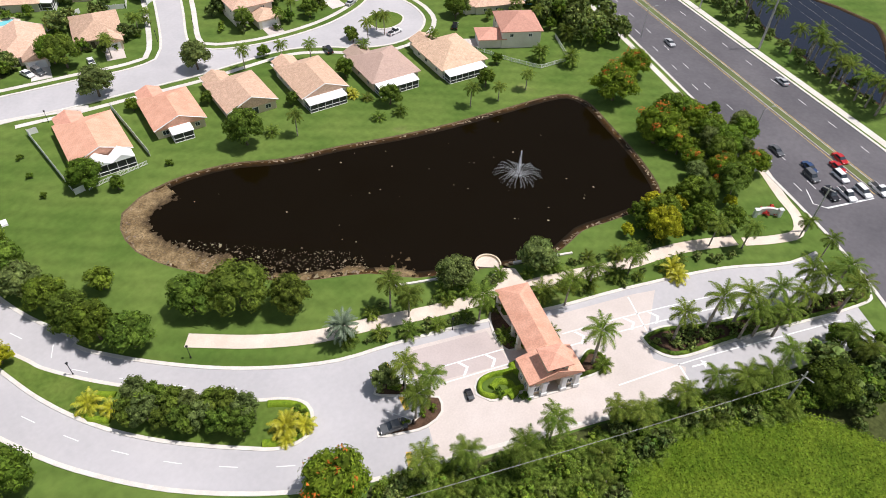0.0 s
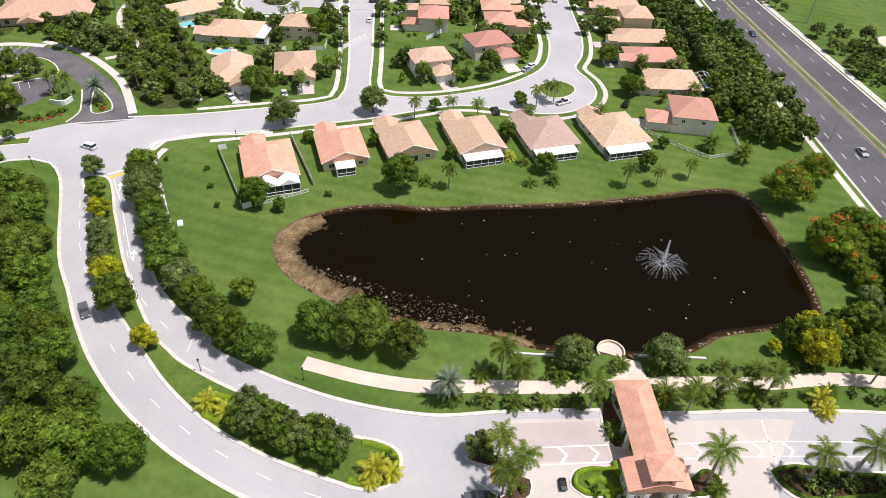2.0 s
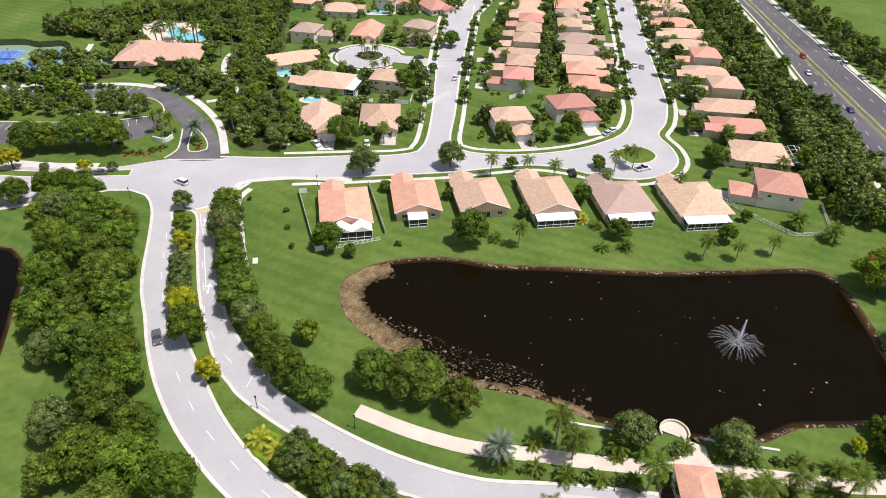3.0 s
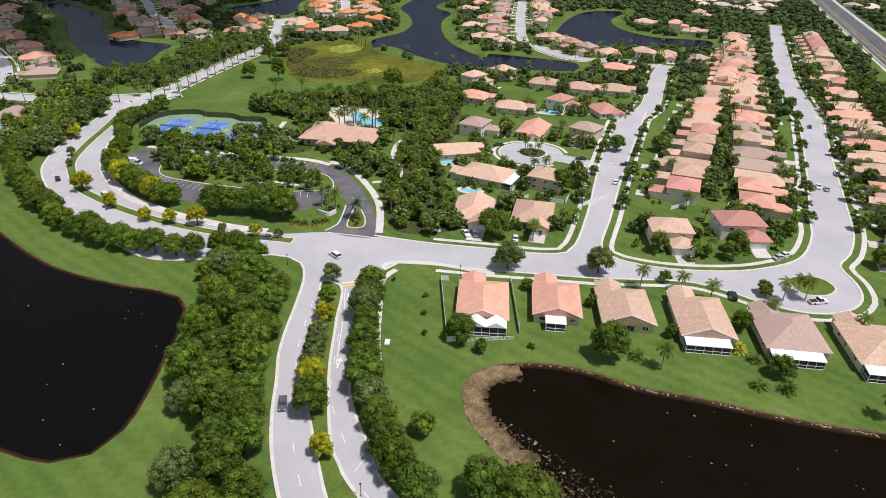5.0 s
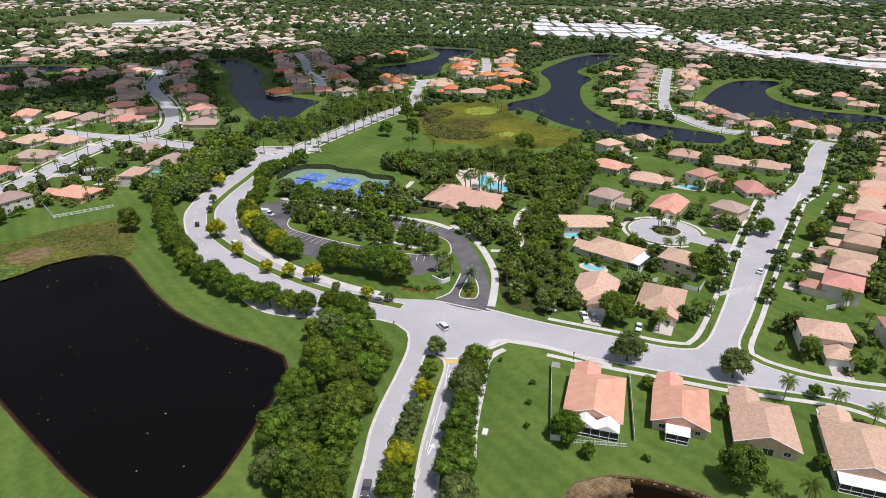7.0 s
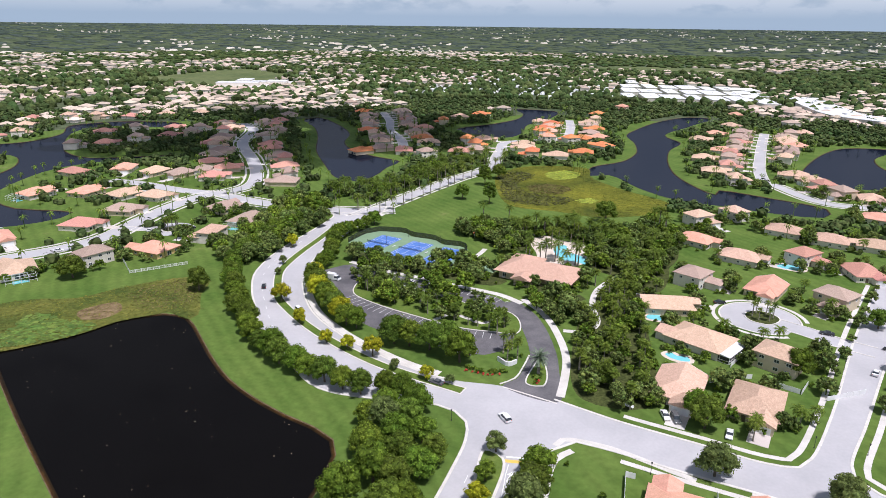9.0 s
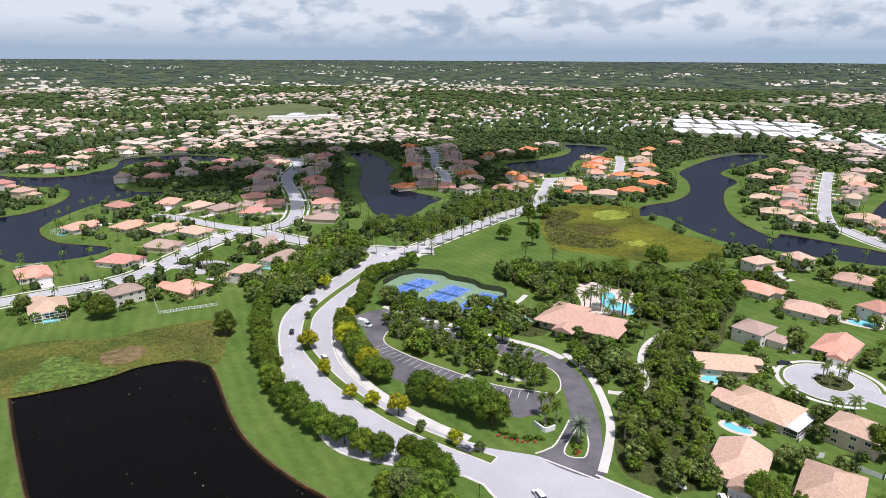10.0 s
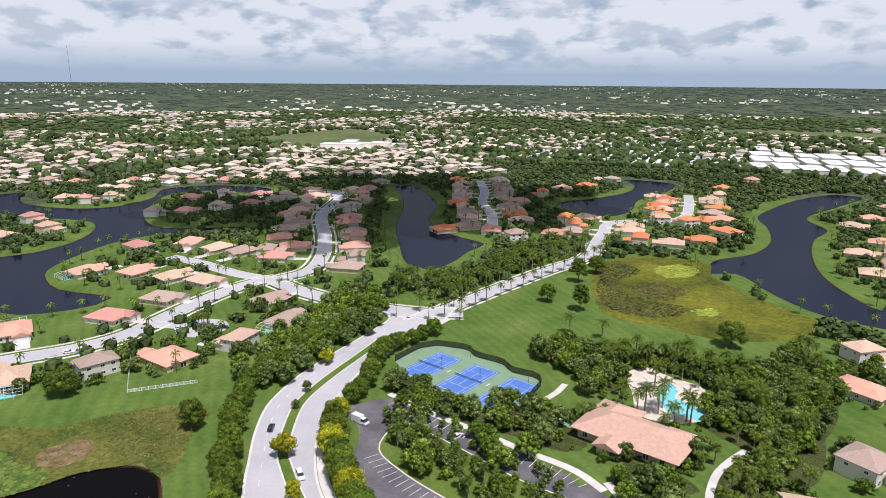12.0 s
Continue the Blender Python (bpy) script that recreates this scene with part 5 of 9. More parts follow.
def tree(x, y, kind="oak", mat=None, seed=0, size=1.0, label="", z=0.0, category="tree", name="tree", group=""):
    mat = mat or LEAF
    r, h, clear, lobes, leaves, leaf = TREES[kind]
    v = seed % 3
    crown = keep((kind, v, mat.name), lambda: leafy(17 * v + len(kind), r, h, lobes, leaves, leaf, clear))
    if isinstance(crown, Shape):
        me = crown.mesh("crown")
        me.materials.append(mat)
        PROTO[(kind, v, mat.name)] = crown = me
    stem = keep((kind, v, "trunk"), lambda: trunk_shape(v, clear + h * 0.15, 0.05 * r + 0.04, 5, r * 0.5, h * 0.5))
    if isinstance(stem, Shape):
        me = stem.mesh("trunk", True)
        me.materials.append(BARK)
        PROTO[(kind, v, "trunk")] = stem = me
    rng = random.Random(seed * 7 + 3)
    top = thing(name, label or "broad round green shade tree on grass", category, group)
    k = size * rng.uniform(0.88, 1.14)
    top.matrix_world = Matrix.LocRotScale((x, y, z), Euler((0, 0, rng.uniform(0, math.tau))), (k, k * rng.uniform(0.92, 1.08), k * rng.uniform(0.9, 1.12)))
    for nm, me in (("trunk", stem), ("crown", crown)):
        new(nm, me).parent = top
    if mat is LEAF_R:
        s = leafy(17 * v + len(kind) + 900, r * 1.06, h * 1.08, 9, 1500, leaf * 0.95, clear, False)
        s.v, s.f = [p for p in s.v], [f for f in s.f if s.v[f[0]][2] > clear + h * 0.6 and math.sin(s.v[f[0]][0] * 1.1 + v) + math.cos(s.v[f[0]][1] * 1.3) > 0.35]
        part("blossom", s, BLOSSOM, top, "clusters of orange blossom")
    return top


def fronds(seed, n, length, droop, leaflets, width, up):
    """Arching feather fronds round the head of a palm."""
    rng = random.Random(seed)
    s = Shape()
    for k in range(n):
        a = k * 2.39996 + rng.uniform(-0.2, 0.2)
        el = up * (1 - 1.35 * k / n) + rng.uniform(-0.12, 0.12)
        L = length * rng.uniform(0.85, 1.1)
        out = Vector((math.cos(a), math.sin(a), 0))
        side = Vector((-math.sin(a), math.cos(a), 0))
        pts = []
        p, ang = Vector((0, 0, 0)), el
        for j in range(7):
            pts.append((p.copy(), ang))
            p = p + (out * math.cos(ang) + Vector((0, 0, math.sin(ang)))) * L / 6
            ang -= droop / 6 * (0.6 + 0.9 * j / 6)
        for j in range(6):  # rachis
            q, q2 = pts[j][0], pts[j + 1][0]
            w = 0.05 * L / 3 * (1 - j / 7)
            s.add([q - side * w, q + side * w, q2 + side * w * 0.8, q2 - side * w * 0.8], [(0, 1, 2, 3)])
        for m in range(leaflets):
            f = 0.8 + 5.15 * (m + 0.5) / leaflets
            j, g = min(5, int(f)), f - min(5, int(f))
            q = pts[j][0].lerp(pts[j + 1][0], g)
            d = (pts[j + 1][0] - pts[j][0]).normalized()
            w = width * math.sin(math.pi * (0.12 + 0.82 * f / 6)) * rng.uniform(0.85, 1.1)
            base = L / leaflets * 0.42
            for sg in (-1, 1):
                tip = q + side * sg * w + d * w * 0.55 - Vector((0, 0, w * rng.uniform(0.25, 0.6)))
                s.add([q - d * base, q + d * base, tip], [(0, 1, 2)])
    return s


PALMS = {  # trunk height, radius, fronds, length, droop, leaflets, leaflet length, lift, material
    "royal": (7.9, 0.24, 21, 3.6, 1.7, 24, 0.80, 1.2, FROND),
    "coconut": (7.0, 0.17, 22, 3.5, 1.9, 24, 0.90, 1.1, FROND),
    "date": (4.4, 0.38, 44, 3.3, 1.3, 16, 0.55, 1.35, FROND_G),
    "bush": (0.6, 0.20, 26, 2.4, 1.5, 17, 0.55, 1.25, FROND),
    "golden": (0.5, 0.20, 26, 2.0, 1.6, 11, 0.50, 1.3, FROND_Y),
    "fan": (5.6, 0.18, 22, 1.9, 1.6, 10, 0.60, 1.3, FROND),
}


def palm(x, y, kind="royal", seed=0, size=1.0, z=0.0, label="", group=""):
    h, r, n, L, droop, lf, w, up, mat = PALMS[kind]
    v = seed % 3
    crown = keep((kind, v, "fronds"), lambda: fronds(5 * v + n, n, L, droop, lf, w, up))
    if isinstance(crown, Shape):
        me = crown.mesh("fronds")
        me.materials.append(mat)
        me.transform(Matrix.Translation((0.25 * (v - 1), 0.1, h)))
        PROTO[(kind, v, "fronds")] = crown = me

    def stem():
        s = Shape()
        pts = [Vector((0.25 * (v - 1) * (k / 5) ** 2, 0.1 * (k / 5) ** 2, -0.2 + (h + 0.3) * k / 5)) for k in range(6)]
        for k in range(5):
            s.tube(pts[k], pts[k + 1], r * (1.25 - 0.09 * k), r * (1.25 - 0.09 * (k + 1)), 8)
        return s
    tr = keep((kind, v, "palm_trunk"), stem)
    if isinstance(tr, Shape):
        me = tr.mesh("trunk", True)
        me.materials.append(PALM_BARK)
        PROTO[(kind, v, "palm_trunk")] = tr = me
    rng = random.Random(seed * 11 + 5)
    names = {"royal": "tall palm with a feathery green head", "coconut": "leaning coconut palm with drooping fronds", "date": "stout date palm with silvery green fronds",
             "bush": "low bushy palm in a planting bed", "golden": "golden-yellow clumping palm in a bed", "fan": "slim cabbage palm with a rounded head"}
    top = thing("palm", label or names[kind], "palm", group)
    k = size * rng.uniform(0.9, 1.12)
    top.matrix_world = Matrix.LocRotScale((x, y, z), Euler((0, 0, rng.uniform(0, math.tau))), (k, k, k * rng.uniform(0.92, 1.1)))
    for nm, me in (("trunk", tr), ("fronds", crown)):
        new(nm, me).parent = top
    return top


def palm_grove(name, places, label):
    """Many palms that nobody would count, in one mesh: (x, y, kind, size) each."""
    vs, fs, mats, base = [], [], [], 0
    rr = random.Random(len(places) + len(name))
    for x, y, kind, size in places:
        h, r, n, L, droop, lf, w, up, _ = PALMS[kind]
        v = rr.randrange(3)
        key = (kind, v, "grove")
        if key not in PROTO:
            c = fronds(5 * v + n, n, L, droop, max(6, lf - 4), w * 1.15, up)
            head = len(c.f)
            c.v = [(q[0], q[1], q[2] + h) for q in c.v]
            c.tube((0, 0, -0.2), (0, 0, h), r * 1.2, r * 0.8, 5)
            PROTO[key] = np.array([tuple(q) for q in c.v]), c.f, head
        q, f, head = PROTO[key]
        a, k = rr.uniform(0, math.tau), size * rr.uniform(0.85, 1.15)
        ca, sa = math.cos(a) * k, math.sin(a) * k
        vs.append(np.stack([q[:, 0] * ca - q[:, 1] * sa + x, q[:, 0] * sa + q[:, 1] * ca + y, q[:, 2] * k * rr.uniform(0.85, 1.15)], 1))
        fs += [tuple(i + base for i in g) for g in f]
        mats += [0] * head + [1] * (len(f) - head)
        base += len(q)
    s = Shape()
    s.v, s.f = np.concatenate(vs).tolist(), fs
    ob = stuff(name, s, FROND, label, "palms")
    ob.data.materials.append(PALM_BARK)
    ob.data.polygons.foreach_set("material_index", mats)
    return ob


rng = random.Random(4)
count = 0


def row(pts, spacing, kind, mats, size=1.0, jitter=0.8, label="", z=0.0, group=""):
    global count
    for x, y, _ in along(curve(pts, 3), spacing, 0.5):
        count += 1
        tree(x + rng.uniform(-jitter, jitter), y + rng.uniform(-jitter, jitter), kind, mats[count % len(mats)], count, size, label, z, group=group)


def wood(pts, spacing, kinds, mats, size=1.0, label="", keep_share=1.0):
    global count
    for x, y in scatter(curve(pts, 6, True), spacing, rng, keep_share):
        count += 1
        tree(x, y, kinds[count % len(kinds)], mats[rng.randrange(len(mats))], count, size * rng.uniform(0.85, 1.15), label)


MASS = {}
PATH_PTS = curve(PATH1, 4)


def mass_proto(kind, v):
    r, h, clear, lobes, leaves, leaf = TREES[kind]
    s = leafy(31 * v + len(kind), r, h, max(6, int(lobes * 0.7)), int(leaves * 0.30), leaf * 1.45, clear)
    s.tube((0, 0, -0.2), (0, 0, clear + h * 0.4), 0.05 * r + 0.05, 0.03 * r, 5)
    return np.array(s.v), s.f


def thicket(name, places, kinds, size, mat, label, category="trees"):
    """Many trees that nobody would count, in one mesh."""
    vs, fs, base = [], [], 0
    for k, (x, y) in enumerate(places):
        key = (kinds[k % len(kinds)], rng.randrange(3))
        if key not in MASS:
            MASS[key] = mass_proto(*key)
        v, f = MASS[key]
        a, q = rng.uniform(0, math.tau), size * rng.uniform(0.75, 1.2)
        c, n = math.cos(a) * q, math.sin(a) * q
        w = np.stack([v[:, 0] * c - v[:, 1] * n + x, v[:, 0] * n + v[:, 1] * c + y, v[:, 2] * q * rng.uniform(0.88, 1.12)], 1)
        vs.append(w)
        fs += [tuple(i + base for i in g) for g in f]
        base += len(v)
    s = Shape()
    s.v, s.f = np.concatenate(vs).tolist(), fs
    return stuff(name, s, mat, label, category)


def mass_wood(name, pts, spacing, kinds, size, label, dark=0.6, share=1.0):
    spots = [p for p in scatter(curve(pts, 6, True), spacing, rng, share) if not (abs(p[0] + 29.5) < 21 and abs(p[1] - 106) < 14) and all(math.hypot(p[0] - q[0], p[1] - q[1]) > 4.5 for q in PATH_PTS)]
    rng.shuffle(spots)
    n = int(len(spots) * dark)
    if n:
        thicket(name, spots[:n], kinds, size, LEAF_WD, label)
    if n < len(spots):
        thicket(name, spots[n:], kinds, size, LEAF_W, label)


row(T_EAST, 7.0, "oak", [LEAF_D, LEAF, LEAF_D, LEAF_G, LEAF], 1.14, 0.7, label="round green oak beside the boulevard", group="boulevard oaks")
for k, (x, y) in enumerate(T_MED):
    mats = [LEAF_G, LEAF, LEAF_Y, LEAF_G, LEAF_G, LEAF_Y, LEAF, LEAF_Y]
    tree(x, y, "oak" if k in (6, 5) else "small", mats[k], k + 40, 1.12 if k == 6 else (0.85 if k == 5 else 1.35), "green tree on the grass median", 0.15, group="median trees")
tree(-22.6, -52, "small", LEAF_G, 77, 1.45, "grey-green tree on the grass median", 0.15, group="median trees")
tree(-22.6, -61, "small", LEAF_G, 78, 1.45, "grey-green tree on the grass median", 0.15, group="median trees")
for d in (-1.5, 1.5):
    row(offset(curve(T_HEDGE, 3), d), 3.2, "small", [LEAF_D, LEAF_D, LEAF_G], 1.25, 0.5, "dense dark hedge tree on the median", 0.15, "median hedge trees")
for k, (x, y) in enumerate(T_BIG):
    tree(x, y, "big" if k == 1 else "oak", LEAF_D, 20 + k, 1.05 if k == 1 else 1.12, "large dense shade tree by the pond path")
row(T_OUT, 6.6, "oak", [LEAF, LEAF_D, LEAF, LEAF, LEAF_D], 1.1, 1.0, "round green tree along the boulevard", group="outer boulevard trees")
row(offset(curve(T_OUT, 8), 7)[19:], 7.4, "oak", [LEAF, LEAF_D, LEAF], 1.05, 1.5, "round green tree along the boulevard", group="outer boulevard trees")
row(T_IN, 5.6, "oak", [LEAF_Y, LEAF, LEAF, LEAF_D], 1.15, 0.9, "round green tree beside the car park", group="car park trees")
row(T_LOT, 6.6, "oak", [LEAF_D, LEAF, LEAF_D], 1.36, 0.8, "round dark green tree beside the car park", group="car park trees")
row([(-122, 88), (-124, 100), (-130, 115), (-133, 130), (-130, 145), (-126, 158)], 6.0, "oak", [LEAF, LEAF_D, LEAF], 1.0, 1.0, "round green tree beside the boulevard", group="car park trees")
for k, (x, y) in enumerate(T_YELLOW):
    tree(x, y, "small", LEAF_Y, k + 9, (1.75, 1.9, 1.35, 1.25, 1.25, 1.5, 1.2)[k], "young yellow-green tree on the narrow median", 0.15, group="young median trees")
for k, (x, y) in enumerate(T_SMALL):
    tree(x, y, "small", LEAF_G, k + 3, 0.85, "sparse young tree on the narrow median", 0.15, group="young median trees")
for k, (x, y, n, mt) in enumerate([(-53, -16, 0.9, LEAF_G), (-41, -20, 1.0, LEAF), (-36, -26, 0.9, LEAF_D), (-52.5, -29, 1.15, LEAF_D), (-43.5, -29.5, 1.0, LEAF_D), (-41.5, -39, 0.95, LEAF_D), (-52, -46.5, 1.1, LEAF),
                                   (-40.5, -48.5, 0.95, LEAF_D), (-45.5, -55, 1.05, LEAF_D), (-51, -56.5, 0.85, LEAF_G), (-36.8, -61, 1.05, LEAF), (-44.6, -64, 1.1, LEAF_D), (-49, -71.5, 0.95, LEAF_G), (-36, -69.6, 0.95, LEAF_D),
                                   (-41.7, -76, 1.1, LEAF_D), (-34.6, -78, 1.0, LEAF_D), (-33.2, -85, 0.95, LEAF), (-39.5, -85.5, 0.95, LEAF_D), (-45, -93, 0.9, LEAF_G), (-36.4, -92.5, 1.05, LEAF_D), (-30.5, -99, 1.0, LEAF),
                                   (-38, -103, 1.05, LEAF_D), (-44.5, -104, 0.9, LEAF_D), (-31, -107.5, 1.0, LEAF), (-24.6, -112, 0.95, LEAF_D), (-35, -114, 1.0, LEAF_D), (-47, -6, 0.9, LEAF), (-55, -9, 0.9, LEAF_D),
                                   (-47.5, -22.5, 1.0, LEAF), (-47.6, -37.5, 1.1, LEAF), (-37.6, -33, 0.9, LEAF), (-47.5, -13, 0.95, LEAF_D), (-57.5, -16.5, 0.9, LEAF), (-36.4, -46, 0.9, LEAF),
                                   (-38, -54.5, 1.0, LEAF_D), (-50.5, -63, 1.0, LEAF), (-42.5, -69.8, 0.95, LEAF)]):
    tree(x, y, "oak", LEAF if mt is LEAF_D and k % 3 == 0 else mt, k + 300, 1.22 * n, "dense green tree in the wood by the pond", group="pond wood trees")
wood(W_POND, 4.8, ["oak", "small", "oak"], [LEAF, LEAF_D, LEAF_G, LEAF, LEAF_R], 0.88, "dense tree beside the pond")
wood(W_POND2, 4.6, ["small", "oak", "small"], [LEAF, LEAF_Y, LEAF], 0.95, "bright green tree beside the pond")
mass_wood("park_wood", W_PARK, 6.0, ["small", "oak", "small"], 0.92, "grey-green live oaks on the car park island", 0.5)
mass_wood("club_wood", W_CLUB, 6.0, ["oak", "small", "oak"], 0.80, "live oaks in the park wood", 0.5, 0.95)
mass_wood("highway_wood", W_HW, 5.0, ["tall", "oak", "tall"], 0.98, "tall dark screen trees beside the highway", 0.8)
mass_wood("highway_wood_north", [(245, 108), (272, 199), (295, 193), (275, 140), (261, 108)], 5.0, ["tall", "oak", "tall"], 1.1, "tall dark screen trees beside the highway", 0.8)
mass_wood("highway_east_wood", W_HW_E, 6.0, ["oak", "small", "tall"], 0.9, "mixed trees along the highway", 0.6)
mass_wood("south_growth", SOUTH_STRIP, 2.1, ["shrub", "small", "shrub", "mound"], 0.95, "dense mixed shrubs behind the entrance", 0.45)


def vine_carpet(outline, gap=0.6):
    """A rolling sheet of vines over old shrubs: soft mounds covered with small leaves."""
    line, rr = curve(outline, 3, True), random.Random(21)
    xs, ys = [p[0] for p in line], [p[1] for p in line]
    high = lambda x, y: 1.5 + 1.1 * noise.noise(Vector((x * 0.15, y * 0.15, 0))) + 0.55 * noise.noise(Vector((x * 0.42, y * 0.42, 3))) + 0.16 * noise.noise(Vector((x * 1.5, y * 1.5, 7)))  # noqa: E731
    sh, at = Shape(), {}
    for i in range(int((max(xs) - min(xs)) / gap) + 1):
        for j in range(int((max(ys) - min(ys)) / gap) + 1):
            x, y = min(xs) + i * gap, min(ys) + j * gap
            if inside((x, y), line):
                at[i, j] = len(sh.v)
                sh.v.append((x, y, high(x, y)))
    for i, j in list(at):
        corners = [(i, j), (i + 1, j), (i + 1, j + 1), (i, j + 1)]
        if all(c in at for c in corners):
            sh.f.append(tuple(at[c] for c in corners))
    for (i, j), k in list(at.items()):
        for _ in range(9):
            x, y = sh.v[k][0] + rr.uniform(0, gap), sh.v[k][1] + rr.uniform(0, gap)
            z, a, q = high(x, y) + rr.uniform(-0.02, 0.14), rr.uniform(0, math.tau), rr.uniform(0.10, 0.20)
            dx, dy = q * math.cos(a), q * math.sin(a)
            sh.add([(x - dx, y - dy, z - 0.05), (x + dx, y + dy, z), (x - dy, y + dx, z + rr.uniform(-0.05, 0.15))], [(0, 1, 2)])
    stuff("vine_carpet", sh, VINE_M, "rolling carpet of bright green vines", "vines")


vine_carpet(VINES)
setting("ground_south_growth", Shape().slab(curve(SOUTH_GROUND, 4, True), -0.05, 0.02), UNDERGROWTH, "dark leaf litter and undergrowth beneath the shrubs", "undergrowth")
palm_grove("entrance_fan_palms", [(x, y, "bush", 1.25) for x, y in scatter(curve(SOUTH_STRIP, 4, True), 2.6, rng, 0.8)], "feathery clumping palms among the shrubs")
mass_wood("south_wood", SOUTH_E, 4.2, ["oak", "small", "shrub"], 0.9, "dense green trees behind the entrance", 0.6)
tree(*SOUTH_TREE[0], "big", LEAF_D, 4, 1.0, "tall dense dark green tree above the vines")
tree(*SOUTH_TREE[1], "big", LEAF_R, 2, 1.0, "broad tree with orange blossom by the boulevard")
mass_wood("junction_wood", W_FARJ, 6.4, ["oak", "oak", "big"], 1.0, "green trees near the far junction", 0.6)
mass_wood("court_wood", W_LOTN, 5.6, ["oak", "small", "oak"], 0.98, "green trees between car park and courts", 0.6)
mass_wood("playground_wood", W_POOL, 5.6, ["oak", "tall"], 0.85, "green trees beside the playground", 0.7)
mass_wood("hall_wood", W_HALL, 5.6, ["oak", "small"], 0.75, "dark oaks beside the clubhouse", 0.8)
mass_wood("east_park_wood", W_EASTPARK, 5.8, ["oak", "small", "oak"], 0.72, "oaks in the park wood", 0.5, 0.85)
mass_wood("pool_wood", [(-38, 162), (-30, 172), (-10, 168), (4, 160), (2, 150), (-6, 158), (-26, 166)], 5.0, ["oak", "small"], 0.75, "green trees and shrubs behind the pool", 0.6)
W_POOL_EAST = [(-13, 170), (3, 178), (17, 214), (27, 197), (26, 155), (18, 124), (0, 124), (-8, 130), (-7, 146)]
W_POOL_NORTH = [(-54, 150), (-48, 174), (-26, 178), (-6, 176), (-3, 154), (-12, 161), (-26, 170), (-40, 162)]
W_PLAY = [(-80, 155), (-77, 168), (-58, 166), (-46, 154), (-43, 130), (-50, 128), (-54, 146), (-62, 148), (-72, 150)]
W_AVENUE = [(-176, 205), (-168, 234), (-146, 246), (-142, 300), (-122, 356), (-108, 334), (-118, 290), (-130, 240), (-142, 200)]
W_CLUB_FRONT = [(-26, 72), (-20, 88), (-9, 88), (-8, 62), (-20, 64)]
mass_wood("pool_east_wood", W_POOL_EAST, 6.2, ["oak", "small", "oak"], 0.95, "dark oaks and palms in the park wood", 0.65)
mass_wood("pool_north_wood", W_POOL_NORTH, 4.2, ["small", "oak", "small"], 0.85, "green trees and palms behind the pool", 0.5)
mass_wood("play_wood", W_PLAY, 4.6, ["oak", "small", "oak"], 0.9, "green trees round the playground", 0.6)
mass_wood("avenue_wood", W_AVENUE, 6.0, ["oak", "small", "shrub"], 0.9, "green trees and undergrowth beside the palm avenue", 0.6, 0.85)
mass_wood("club_front_wood", W_CLUB_FRONT, 4.8, ["oak", "small", "oak"], 0.95, "dark live oaks before the clubhouse", 0.6)
for nm, line, gap in (("pool_east", W_POOL_EAST, 9), ("pool_north", W_POOL_NORTH, 5.5), ("avenue", W_AVENUE, 8)):
    palm_grove(nm + "_palms", [(x, y, ("fan", "royal", "coconut")[k % 3], 1.1) for k, (x, y) in enumerate(scatter(curve(line, 5, True), gap, rng, 0.8))], "palms standing among the park trees")
for k, (x, y) in enumerate([(-28.7, 126.4), (-24.6, 129.2), (-15.3, 128.0), (-28.6, 147.5), (-35.2, 170), (-71.7, 188.3), (-57.2, 188.3)]):
    palm(x, y, "royal", k, 1.1, group="pool palms")
for k, (x, y) in enumerate(T_YBIG):
    tree(x, y, "oak", (LEAF_D, LEAF_G, LEAF_G, LEAF_D)[k], k + 60, 1.28, "large garden tree beside a house", group="garden trees")
tree(60.8, 47.5, "oak", LEAF, 401, 1.25, "large round garden tree beside a house", group="garden trees")
for k, (x, y) in enumerate(T_YMID):
    tree(x, y, "oak" if k == 0 else "small", (LEAF, LEAF_D, LEAF_D)[k % 3], k + 70, 0.95 if k == 0 else 1.45, "garden tree beside a house", group="garden trees")
for k, (x, y) in enumerate(T_YSML):
    tree(x, y, "small", (LEAF, LEAF_D)[k % 2], k + 80, 0.95, "small garden tree beside a house", group="garden trees")
for k, (x, y) in enumerate(T_YARD3):
    tree(x, y, "oak" if k < 3 or k > 5 else "small", (LEAF_D, LEAF_D, LEAF)[k % 3], k + 160, 1.0, "garden tree beside a house", group="garden trees")
for k, (x, y) in enumerate(CONIFERS):
    tree(x, y, ("tall", "oak", "tall", "oak", "oak", "oak", "big")[k], LEAF_D, k + 90, (1.8, 1.4, 1.6, 1.3, 1.5, 1.2, 1.15)[k], "dense dark single tree on the grass")
for k, (x, y) in enumerate(T_FLAME):
    tree(x, y, "big", LEAF_R, 5 + k, (1.15, 0.95, 1.0)[k], "spreading flame tree with orange blossom")
tree(72.4, -133.5, "oak", LEAF_G, 8, 1.12, "grey-green tree at the pond wall")
tree(55.8, -125.8, "oak", LEAF_G, 9, 1.12, "grey-green tree at the pond wall")
tree(2.7, -80.8, "small", LEAF, 31, 1.3, "single small tree on the lawn")
tree(29.5, -135.5, "small", LEAF_G, 33, 1.25, "grey-green tree at the entry barrier", 0.15)
for k, (x, y) in enumerate([(5.1, -27.2), (4.4, -36.0), (4.2, -45.1), (31, -52), (-4, -18)]):
    tree(x, y, "shrub", LEAF, k, 0.8, "small round shrub on the lawn", category="shrub", name="shrub", group="lawn shrubs")

